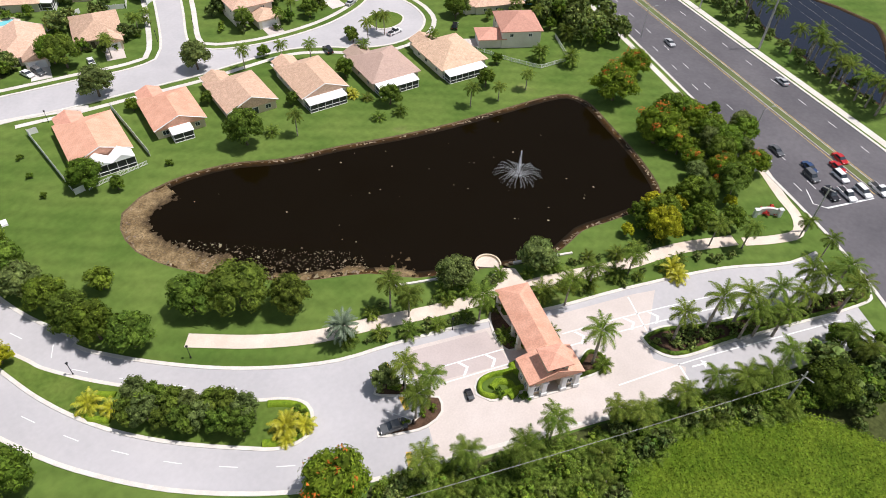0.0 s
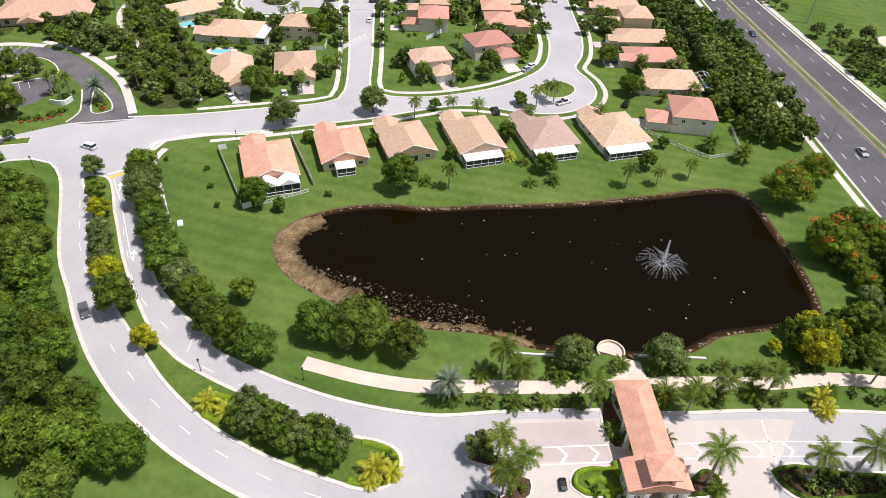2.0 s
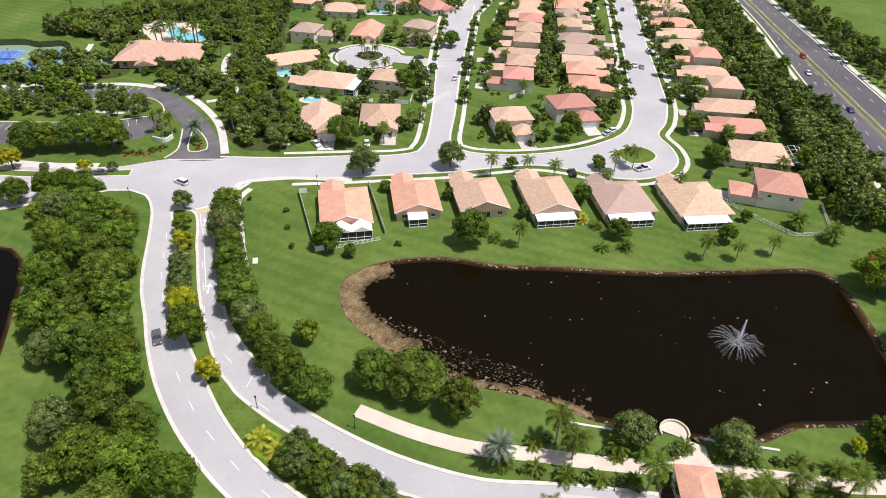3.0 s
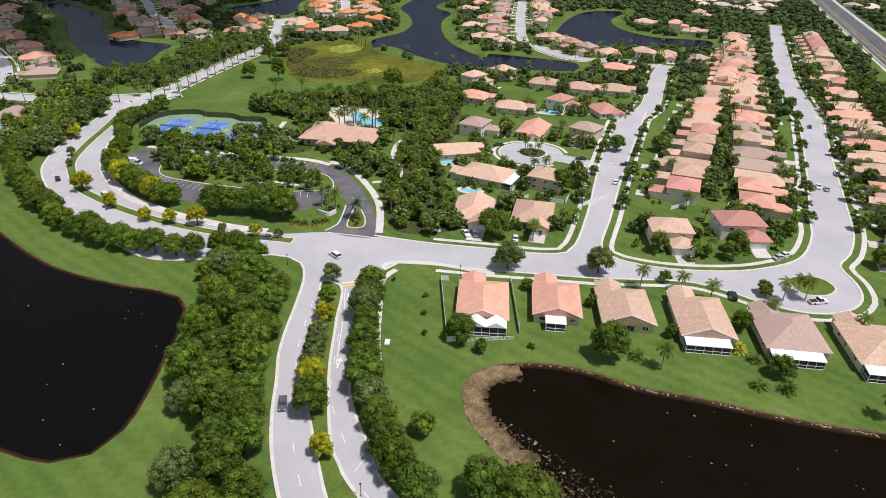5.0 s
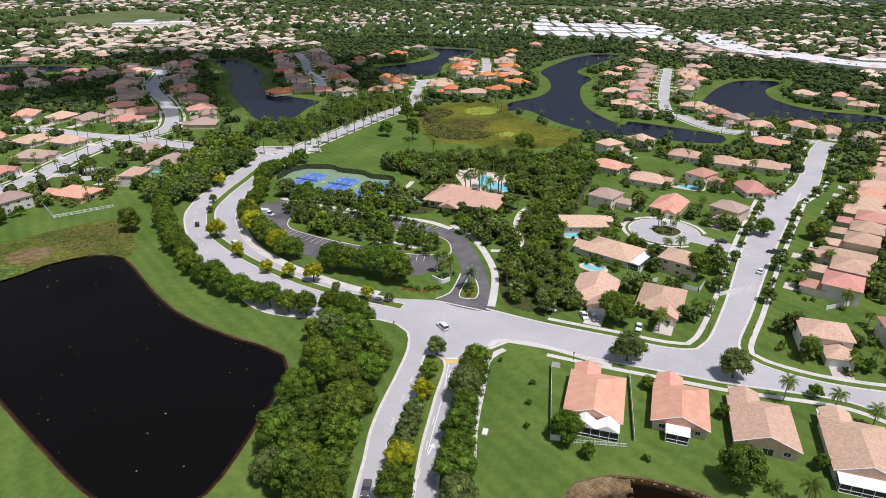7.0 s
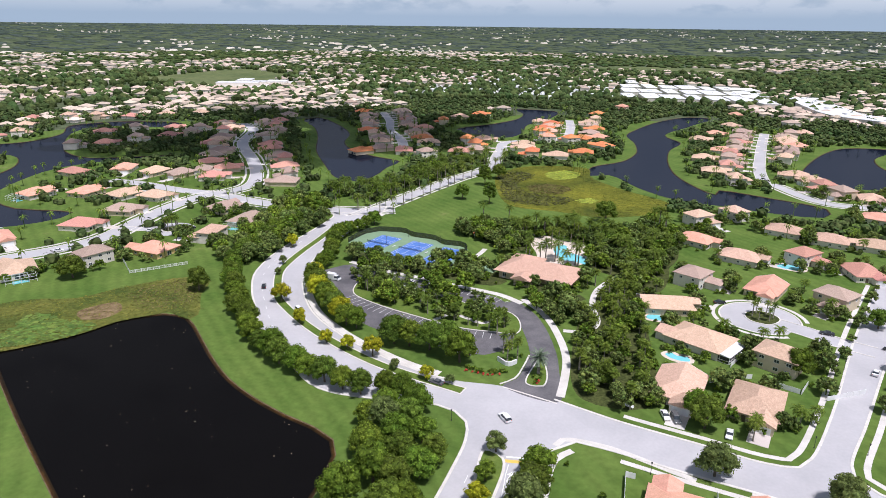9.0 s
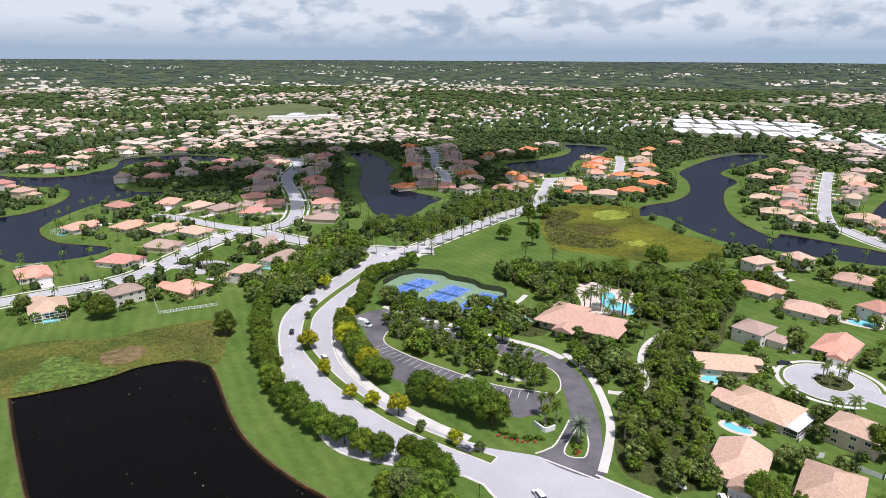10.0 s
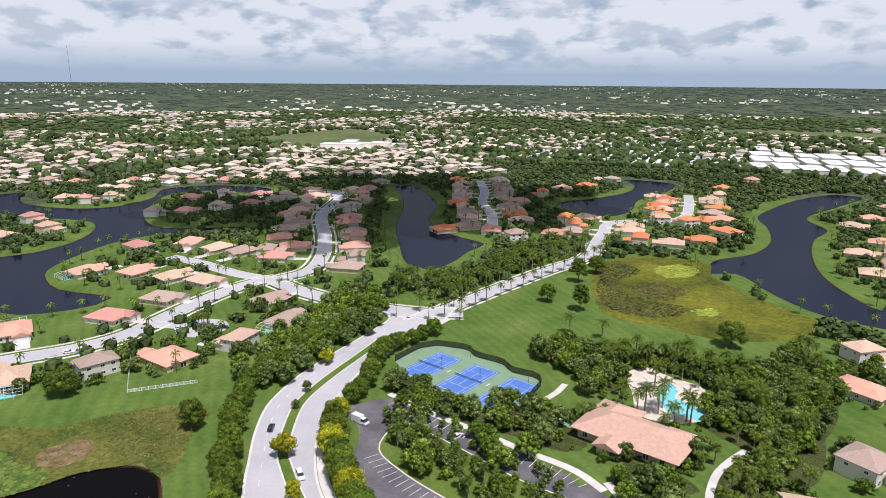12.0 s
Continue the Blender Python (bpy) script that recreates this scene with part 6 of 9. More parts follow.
for k, (x, y) in enumerate(P_GATE + P_ENTRY):
    palm(x, y, "royal", k, 1.08, 0.15, group="entrance palms")
for k, (x, y) in enumerate(P_SOUTH):
    palm(x, y, "coconut", k, 1.0, group="entrance palms")
for k, (x, y) in enumerate(P_NORTH):
    palm(x, y, "coconut", k, 0.98, group="pond path palms")
for k, (x, y) in enumerate(P_NBUSH):
    palm(x, y, "golden" if k == 2 else "bush", k, 1.45 if k < 3 else 0.9, group="pond path palms")
for k, (x, y) in enumerate(scatter(curve(SOUTH_STRIP, 4, True), 6.5, rng, 0.6)):
    palm(x, y, "bush", k, 1.2, 1.4, "bushy palm among dense shrubs", group="entrance palms")
for k, (x, y) in enumerate(P_CORNER):
    palm(x, y, "coconut", k, 0.85, group="corner palms")
for k, (x, y) in enumerate(P_GUARD):
    palm(x, y, "coconut", k, 0.95, 0.15, group="barrier palms")
palm(*P_DATE[0], "date", 1, 1.15)
palm(-17.2, 25, "date", 2, 1.1, 0.15)
thicket("entrance_island_shrubs", [(-17, 20.5), (-16.2, 22.2), (-18.2, 22), (-17.4, 19)], ["shrub"], 0.6, LEAF_W, "low shrubs on the entrance island", "shrubs")
thicket("entrance_island_flowers", [(-16.4, 20), (-17.6, 20.6), (-16.8, 18.6)], ["shrub"], 0.4, FLOWER, "orange-red flowers on the entrance island", "flowers")
for k, (x, y) in enumerate(P_ROYAL):
    palm(x, y, "royal", k, 1.05, group="pool palms")
for k, (x, y) in enumerate(P_HW):
    palm(x, y, "royal", k, 1.1, group="highway palms")
for k, (x, y) in enumerate(P_HW):
    palm(x + 3.5 + 1.5 * math.sin(k * 2), y - 2.5 + 1.5 * math.cos(k * 3), "royal", k + 1, 0.95, group="highway palms")
thicket("canal_shrubs", [(x + rng.uniform(-1.2, 1.2), y + rng.uniform(-1.2, 1.2)) for x, y, _ in along(offset(curve(CANAL[1:8], 4), -2.2 * inner_side(CANAL_L)), 2.4)], ["shrub", "shrub", "small"], 0.85, LEAF_WD, "dark shrubs along the canal bank", "shrubs")
for line in (curve(S_PALM, 4),):
    for d in (7.5, -7.5):
        for k, (x, y, _) in enumerate(along(offset(line, d), 11.0, 2)):
            palm(x + rng.uniform(-1.5, 1.5), y + rng.uniform(-1.5, 1.5), "royal", k, 0.95, group="avenue palms")
for k, (x, y) in enumerate(P_YARD):
    palm(x, y, "coconut", k, 0.8, group="garden palms")
for k, (x, y) in enumerate(P_YBUSH):
    palm(x, y, "golden" if k in (3, 5) else "bush", k, 1.1, group="garden palms")
for k in range(6):
    palm(57.5 + 3.6 * math.cos(k * 1.05), 91.5 + 3.6 * math.sin(k * 1.05), "fan", k, 0.9, 0.15, "palm on the round planted island", group="island palms")
for k in range(9):
    palm(-223 + 3.2 * math.cos(k * 0.7), 118 + 3.2 * math.sin(k * 0.7), "fan", k, 1.05, 0.15, "palm on the round planted island", group="island palms")
for k, (x, y) in enumerate(P_FANS):
    palm(x, y, "bush", k, 1.5, 1.2, "dense clump of fan palms in the garden", group="garden palms")
    palm(x + 0.8, y + 0.9, "bush", k + 1, 1.3, 2.4, "dense clump of fan palms in the garden", group="garden palms")
for k, (x, y, n) in enumerate([(-10.2, -105.8, 1.45), (-7.6, -108.4, 1.2), (12.2, -130.6, 1.6), (14.4, -132.4, 1.2), (11.0, -132.6, 1.1), (56.5, -146.4, 1.0), (92, -155.5, 1.5)]):
    palm(x, y, "golden", k, n, 0.15, group="golden palms")
for k, (x, y) in enumerate([(53.4, -142.2), (54.6, -144.4), (60.5, -147.2), (62, -158.5)]):
    palm(x, y, "bush", k, 0.95, 0.15, group="gate palms")
for k in range(10):
    palm(-30 + k * 3.2, 160 + 4 * math.sin(k * 2.1), "fan", k, 1.0, group="pool palms")
palm_grove("car_park_palms", [(-98 + k * 2.6 + 2 * math.sin(k * 3), 76 - 1.05 * k + 4.5 * math.cos(k * 2), "fan", 1.05) for k in range(26)], "slim cabbage palms on the car park island")
palm_grove("park_edge_palms", [(-4 + 14 * rng.uniform(0, 1) + rng.uniform(-2, 2), 25 + k * 3.2, "fan", 1.2) for k in range(32)], "slim cabbage palms at the park's edge")


for k, (x, y) in enumerate(P_LOTE):
    palm(x, y, "fan", k, 1.1, 0.05, group="car park palms")
thicket("entrance_shrubs", [(x + rng.uniform(-0.8, 0.8), y + rng.uniform(-0.8, 0.8)) for x, y, _ in along(curve(LOT_BED, 2), 1.3)] + [(x + 1, y + 2) for x, y in P_LOTE], ["shrub"], 0.75, LEAF_W, "low hedge plants by the park entrance", "shrubs")
thicket("entrance_flowers", [(x + rng.uniform(-0.5, 0.5), y - 1.5) for x, y, _ in along(curve(LOT_BED, 2), 1.8)], ["shrub"], 0.45, FLOWER, "red bedding plants by the park entrance", "flowers")
deck = offset(curve(POOLDECK, 4, True), -inner_side(curve(POOLDECK, 4, True)) * 3.5, True)
ring = [p for p in deck if not (abs(p[0] + 29.5) < 21 and abs(p[1] - 106) < 15)]
for k, (x, y) in enumerate(ring[::2]):
    palm(x + rng.uniform(-2, 2), y + rng.uniform(-2, 2), ("royal", "fan", "coconut")[k % 3], k, 0.95, group="pool palms")
thicket("pool_shrubs", [(x + rng.uniform(-2, 2), y + rng.uniform(-2, 2)) for x, y in ring + ring], ["shrub", "small", "shrub"], 0.9, LEAF_W, "green planting round the pool deck", "shrubs")
palm_grove("park_palms", [(x, y, "fan", 1.15) for x, y in scatter(curve(W_CLUB, 6, True), 8.5, rng, 0.75) if all(math.hypot(x - q[0], y - q[1]) > 4 for q in PATH_PTS)], "slim cabbage palms in the park wood")
for k, (x, y, _) in enumerate(along(offset(curve(PATH_POND, 3)[9:-4], -3.4), 5.5) + along(offset(curve(PATH_POND, 3)[13:-4], 3.2), 6.5)):
    palm(x + rng.uniform(-1.2, 1.2), y + rng.uniform(-0.8, 0.8), "bush", k, rng.uniform(0.7, 1.25), 0.3, "low bushy palm beside the pond path", group="pond path palms")
on_road = lambda p: inside(p, HWL + HWR[::-1])  # noqa: E731
thicket("highway_screen", [p for p in scatter(curve(W_HW2, 6, True), 4.4, rng) if not on_road((p[0] + 3.5, p[1])) and not on_road(p)], ["tall", "oak", "tall"], 0.95, LEAF_WD, "dense dark screen trees beside the highway")
thicket("canal_wood", [p for p in scatter(curve(W_HWE2, 6, True), 4.8, rng, 0.8) if not on_road((p[0] - 5, p[1])) and not inside(p, CANAL_L)], ["small", "oak", "shrub"], 0.8, LEAF_WD, "mixed trees between highway and golf course")
# ---- houses ----
def roof_shape(w, d, z, pitch=0.42, over=0.55, front="hip", back="hip", thick=0.20):
    """A tiled roof with its ridge along y; each end hipped or gabled."""
    a, b = w / 2 + over, d / 2 + over
    h = a * pitch
    yf, yb = (b - a if front == "hip" else b), (-b + a if back == "hip" else -b)
    if yf < yb:
        yf = yb = 0.0
    vs = [(-a, -b, z), (a, -b, z), (a, b, z), (-a, b, z), (0, yb, z + h), (0, yf, z + h)]
    low = [(x, y, q - thick) for x, y, q in vs[:4]]
    s = Shape().add(vs, [(1, 2, 5, 4), (3, 0, 4, 5), (2, 3, 5), (0, 1, 4)])
    s.add(vs[:4] + low, [(0, 4, 5, 1), (1, 5, 6, 2), (2, 6, 7, 3), (3, 7, 4, 0), (7, 6, 5, 4)])
    return s


SIMPLE = [False]


def window(parent, x, y, z, w, h, turn=0.0, name="window"):
    if SIMPLE[0]:
        if len(parent.children) < 9:
            part(name, Shape().box(0, 0, 0, w * 1.15, 0.12, h, Matrix.Translation((x, y, z)) @ Matrix.Rotation(turn, 4, "Z")), GLASS, parent)
        return None
    m = Matrix.Translation((x, y, z)) @ Matrix.Rotation(turn, 4, "Z")
    s = Shape()
    for dx, dz, sx, sz in ((-w / 2, 0, 0.10, h), (w / 2, 0, 0.10, h), (0, 0, 0.07, h), (0, 0, w, 0.10), (0, h - 0.1, w, 0.10)):
        s.box(dx, 0, dz, sx, 0.14, sz, m)
    ob = part(name, s, WHITE, parent)
    part("pane", Shape().box(0, 0.01, 0.04, w, 0.06, h - 0.08, m), GLASS, ob)
    return ob


def screen_room(parent, x, y, w, d, h, peak=0.0):
    """A screened porch: white posts and rails, dark mesh, white roof sheet."""
    s = Shape()
    n = max(2, round(w / 2.1))
    for k in range(n + 1):
        s.box(x - w / 2 + w * k / n, y - d / 2, 0, 0.12, 0.12, h)
    for k in (0, 1):
        s.box(x + (k - 0.5) * w, y + d / 4, 0, 0.12, 0.12, h)
    for z in (0.0, 0.9, h - 0.12):
        s.box(x, y - d / 2, z, w, 0.12, 0.12)
        for k in (-0.5, 0.5):
            s.box(x + k * w, y, z, 0.12, d, 0.12)
    room = part("screen_frame", s, WHITE, parent, "white aluminium porch frame")
    part("screen", Shape().box(x, y, 0.06, w - 0.1, d - 0.08, h - 0.14), SCREEN, room, "dark insect screen")
    top = Shape()
    if peak:
        a, b = w / 2 + 0.3, d / 2 + 0.3
        for sg in (-1, 1):
            c = x + sg * w / 4
            vs = [(c - w / 4 - 0.1, y - b, h), (c + w / 4 + 0.1, y - b, h), (c, y - b, h + peak), (c - w / 4 - 0.1, y + b * 0.2, h + 0.3), (c + w / 4 + 0.1, y + b * 0.2, h + 0.3), (c, y + b * 0.6, h + peak + 0.1)]
            top.add(vs, [(0, 1, 2), (0, 2, 5, 3), (1, 4, 5, 2), (3, 5, 4), (0, 3, 4, 1)])
    else:
        top.add([(x - w / 2 - .25, y - d / 2 - .25, h), (x + w / 2 + .25, y - d / 2 - .25, h), (x + w / 2 + .25, y + d / 2, h + .45), (x - w / 2 - .25, y + d / 2, h + .45),
                 (x - w / 2 - .25, y - d / 2 - .25, h + .12), (x + w / 2 + .25, y - d / 2 - .25, h + .12), (x + w / 2 + .25, y + d / 2, h + .57), (x - w / 2 - .25, y + d / 2, h + .57)],
                [(3, 2, 1, 0), (4, 5, 6, 7), (0, 1, 5, 4), (1, 2, 6, 5), (2, 3, 7, 6), (3, 0, 4, 7)])
    part("porch_roof", top, WHITE_ROOF, parent, "white metal porch roof")


def pool_cage(parent, x, y, w, d, h):
    """An open screened pool cage of thin white frames."""
    s = Shape()
    for i in range(5):
        for j in (0, 1):
            s.box(x - w / 2 + w * i / 4, y + (j - 0.5) * d, 0, 0.10, 0.10, h)
        s.tube((x - w / 2 + w * i / 4, y - d / 2, h), (x - w / 2 + w * i / 4, y, h + 1.1), 0.06, 0.06, 4)
        s.tube((x - w / 2 + w * i / 4, y + d / 2, h), (x - w / 2 + w * i / 4, y, h + 1.1), 0.06, 0.06, 4)
    for j, z in ((-0.5, h), (0.5, h), (0, h + 1.1), (-0.25, h + 0.55), (0.25, h + 0.55), (-0.5, h * 0.5), (0.5, h * 0.5)):
        s.box(x, y + j * d, z, w, 0.10, 0.10)
    part("pool_cage", s, WHITE, parent, "white pool cage frame")
    part("pool", Shape().box(x, y, 0.02, w * 0.55, d * 0.5, 0.08), POOL_M, parent, "turquoise back garden pool")


def build_house(kind, roof, wall, w, d, extra=""):
    """One house at the origin; +y is its street front."""
    words = {"gable": "single-storey stucco house, gabled tile roof", "hip": "single-storey stucco house, hipped tile roof",
             "two": "two-storey stucco house, hipped tile roof"}
    colour = {"terracotta_tiles": "terracotta", "tan_tiles": "tan", "rose_tiles": "rose-red", "taupe_tiles": "taupe", "orange_tiles": "orange"}[roof.name]
    top = thing("house", f"{words[kind]} in {colour}", "house")
    if kind == "two":
        h, bd = 5.4, d * 0.62
        part("wall", Shape().box(0, -d * 0.16, 0, w, bd, h), wall, top)
        rs = roof_shape(w, bd, h + 0.2, 0.40)
        rs.v = [(x, y - d * 0.16, z) for x, y, z in rs.v]
        part("roof", rs, roof, top)
        gw, gd, gx = w * 0.55, d * 0.40, -w * 0.2
        part("garage_wall", Shape().box(gx, d * 0.30, 0, gw, gd, 2.8), wall, top)
        gs = roof_shape(gw, gd, 3.0, 0.38, back="gable")
        gs.v = [(x + gx, y + d * 0.30, z) for x, y, z in gs.v]
        part("garage_roof", gs, roof, top)
        yb, yf = -d * 0.16 - bd / 2, -d * 0.16 + bd / 2
        for z in (0.9, 3.6):
            for fx in (-0.3, 0.05, 0.33):
                window(top, w * fx, yb, z, 1.5, 1.2)
        for fx in (-0.25, 0.28):
            window(top, w * fx, yf, 3.6, 1.3, 1.2)
        window(top, w * 0.3, yf, 0.7, 1.5, 1.5)
        for sg in (-1, 1):
            for fy in (-0.3, 0.0):
                window(top, sg * w / 2, d * fy, 3.6, 1.1, 1.1, math.pi / 2)
        part("garage_door", Shape().box(gx, d * 0.30 + gd / 2, 0, gw * 0.72, 0.12, 2.2), WHITE, top, "white garage door")
        part("door", Shape().box(w * 0.12, yf, 0, 1.1, 0.14, 2.1), BARK, top)
        front = d * 0.5
    else:
        h, front_end = 2.7, "hip"
        back_end = "gable" if kind == "gable" else "hip"
        part("wall", Shape().box(0, 0, 0, w - 0.2, d - 0.2, h), wall, top)
        part("roof", roof_shape(w, d, h + 0.2, 0.40 if kind == "gable" else 0.42, front=front_end, back=back_end), roof, top)
        if back_end == "gable":
            a, hh = w / 2 - 0.1, (w / 2) * 0.40
            yb = -d / 2 + 0.1
            part("gable_wall", Shape().add([(-a, yb, h), (a, yb, h), (0, yb, h + hh + 0.05), (-a, yb + 0.3, h), (a, yb + 0.3, h), (0, yb + 0.3, h + hh + 0.05)],
                                           [(0, 1, 2), (5, 4, 3), (0, 2, 5, 3), (1, 4, 5, 2), (0, 3, 4, 1)]), wall, top)
            f = Shape()
            for sg in (-1, 1):
                f.tube((sg * (w / 2 + 0.5), -d / 2 - 0.5, h + 0.12), (0, -d / 2 - 0.5, h + 0.12 + (w / 2 + 0.5) * 0.40), 0.13, 0.13, 4)
            part("fascia", f, WHITE, top, "white barge board")
        # wing towards the street with its own gable
        gw, gx = w * 0.46, -w * 0.22
        part("garage_wall", Shape().box(gx, d / 2 + 1.6, 0, gw, 3.6, 2.7), wall, top)
        gs = roof_shape(gw, 8.0, 2.9, 0.42, 0.45, front="gable", back="gable")
        gs.v = [(x + gx, y + d / 2 - 0.6, z) for x, y, z in gs.v]
        part("garage_roof", gs, roof, top)
        part("garage_door", Shape().box(gx, d / 2 + 3.4, 0, gw * 0.78, 0.12, 2.2), WHITE, top, "white garage door")
        part("door", Shape().box(w * 0.16, d / 2 - 0.1, 0, 1.1, 0.14, 2.1), BARK, top)
        window(top, w * 0.34, d / 2 - 0.1, 0.7, 1.6, 1.4)
        yb = -d / 2 + 0.1
        if extra == "peak":
            screen_room(top, w * 0.08, yb - 1.9, w * 0.80, 4.4, 2.9, 1.5)
            window(top, -w * 0.40, yb, 0.8, 1.0, 1.2)
        elif extra == "small":
            screen_room(top, -w * 0.04, yb - 1.7, w * 0.40, 3.8, 2.5)
            window(top, -w * 0.32, yb, 0.8, 1.5, 1.3)
            window(top, w * 0.33, yb, 0.8, 1.2, 1.2)
        elif extra == "wide":
            screen_room(top, -w * 0.06, yb - 1.7, w * 0.82, 4.2, 2.4)
            window(top, w * 0.37, yb, 0.7, 1.8, 1.4)
        elif extra == "cage":
            pool_cage(top, 0, yb - 3.6, w * 0.8, 7.0, 2.5)
            window(top, 0, yb, 0.1, 3.2, 2.1)
        else:
            window(top, w * 0.02, yb, 0.1, 2.4, 2.0)
            window(top, w * 0.32, yb, 0.7, 1.5, 1.3)
            window(top, -w * 0.34, yb, 0.7, 1.3, 1.3)
        for sg in (-1, 1):
            for fy in (-0.3, 0.05, 0.3):
                window(top, sg * (w / 2 - 0.1), d * fy, 0.9, 1.1, 1.1, math.pi / 2)
        front = d / 2 + 3.4
    return top, front


STREETS = [UP_C, UP2_C, LOW_C, R3N, R4N, CULR] + [curve(p, 4) for p in (S_SOUTH, S_LINK, S_N, S_W, S_LAKE)]
STREETS += [curve([(-101, 363), (-104, 400), (-106, 440), (-60, 480), (-58, 540), (-66, 610)], 4), curve([(-186, 380), (-205, 425), (-232, 470), (-255, 530), (-290, 600)], 4),
            curve([(96, 330), (100, 380), (108, 430), (120, 500), (135, 580)], 4)]
HOUSES = []


def house(x, y, rz, kind, roof, wall=None, w=13.0, d=18.0, extra="", drive=0.0, label=""):
    wall = wall or STUCCO
    key = ("house", SIMPLE[0], kind, roof.name, wall.name, w, d, extra)
    m = pose(x, y, 0, 0, 0, rz)
    if key in PROTO:
        top, front = PROTO[key]
        top = copy_thing(top, m)
    else:
        top, front = PROTO[key] = build_house(kind, roof, wall, w, d, extra)
        top.matrix_world = m
    HOUSES.append((x, y))
    if drive:
        gx = -w * (0.2 if kind == "two" else 0.22)
        s = Shape().box(0, 0, -0.02, 5.4, drive, 0.09)
        ob = setting("driveway", s, PAVER if len(HOUSES) % 2 else WALK, "pale concrete driveway", "driveway")
        ob.matrix_world = m @ Matrix.Translation((gx, front + drive / 2, 0))
    return top


def facing(x, y):
    """The turn that faces the nearest street."""
    best = min(((px - x) ** 2 + (py - y) ** 2, px, py) for line in STREETS for px, py in line)
    return math.degrees(math.atan2(best[2] - y, best[1] - x)) - 90, math.sqrt(best[0])


# the row along the pond
house(20.8, -33.2, -8, "gable", ROOF_TERRA, STUCCO, 13.2, 18.5, "peak", 4.5)
house(41.2, -33.6, -10, "gable", ROOF_TERRA, STUCCO, 12.4, 16.5, "small", 6)
house(59.2, -37.6, -8, "gable", ROOF_TAN, STUCCO, 13.4, 17.0, "", 6)
house(78.4, -43.2, -10, "gable", ROOF_TAN, STUCCO_W, 13.2, 19.0, "wide", 4)
house(98.6, -50.6, -11, "hip", ROOF_GREY, STUCCO, 14.8, 16.5, "wide", 3)
house(119.0, -57.4, -12, "hip", ROOF_TAN, STUCCO_W, 15.2, 17.5, "wide", 3)
house(143.5, -58.5, 55, "two", ROOF_PINK, STUCCO_W, 14.0, 20.0, "", 4)
# between junction and cul-de-sac
house(24.3, 26.5, 166, "gable", ROOF_TAN, STUCCO_W, 13.0, 18.0, "", 7)
house(45.2, 23.5, 164, "hip", ROOF_TAN, STUCCO, 13.2, 18.0, "", 6)
house(33.0, 61.5, 60, "hip", ROOF_TAN, STUCCO_W, 15.0, 19.0, "wide")
house(57.6, 54.5, -30, "two", ROOF_TAN, STUCCO, 13.0, 17.0, "", 4)
house(22.5, 89.0, -80, "gable", ROOF_TAN, STUCCO, 13.0, 19.0, "", 6)
house(37.0, 118.5, -120, "two", ROOF_GREY, STUCCO_W, 12.5, 18.0, "", 4)
house(62.8, 118.5, 155, "gable", ROOF_TERRA, STUCCO, 12.5, 17.0, "", 4)
house(85.0, 110.0, 140, "two", ROOF_GREY, STUCCO, 12.5, 18.0, "", 5)
rngh = random.Random(12)
for x, y, kind, roof in [(40, 178.5, "hip", ROOF_TERRA), (58, 157.5, "hip", ROOF_TAN), (87, 161, "two", ROOF_PINK), (107, 152, "hip", ROOF_PINK), (45.3, 214, "two", ROOF_TAN),
                         (65.5, 233, "two", ROOF_TAN), (86, 209, "hip", ROOF_TAN), (105, 198, "hip", ROOF_TAN), (125, 194, "hip", ROOF_TAN), (142, 250, "hip", ROOF_TERRA),
                         (174, 285, "two", ROOF_TAN), (193, 292, "hip", ROOF_TAN), (210, 279, "hip", ROOF_GREY)]:
    rz, dist = facing(x, y)
    house(x, y, rz, kind, roof, STUCCO_W, 13.0, 17.0 if kind != "two" else 16.0, "", max(0, min(8, dist - 14)))
# columns along the two straight streets
house(87.5, 3.5, 172, "two", ROOF_TAN, STUCCO_W, 13.0, 17.0, "", 5)
house(113.5, 8.0, 175, "two", ROOF_PINK, STUCCO_W, 14.5, 18.0, "", 6)


def column(p, q, step, rz, roofs, start=0.0):
    for k, (x, y, _) in enumerate(along([p, q], step, start)):
        kind = rngh.choice(["hip", "two", "gable", "two"])
        house(x, y, rz, kind, roofs[rngh.randrange(len(roofs))], rngh.choice([STUCCO, STUCCO_W]), 12.5, 18.0, "", 5)


SIMPLE[0] = True
column((104, 43), (262, 332), 15.4, 64.7, [ROOF_TERRA, ROOF_TAN, ROOF_PINK, ROOF_TAN])
column((130.5, 25.0), (284, 380), 15.6, -115.3, [ROOF_TAN, ROOF_TERRA, ROOF_TAN, ROOF_GREY])
column((165.5, -19), (345, 376), 17.5, 64.7, [ROOF_TAN, ROOF_TERRA, ROOF_TAN, ROOF_PINK])
SIMPLE[0] = False
house(158.5, -38.0, 62, "hip", ROOF_TAN, STUCCO_W, 15.0, 17.0, "cage", 4)
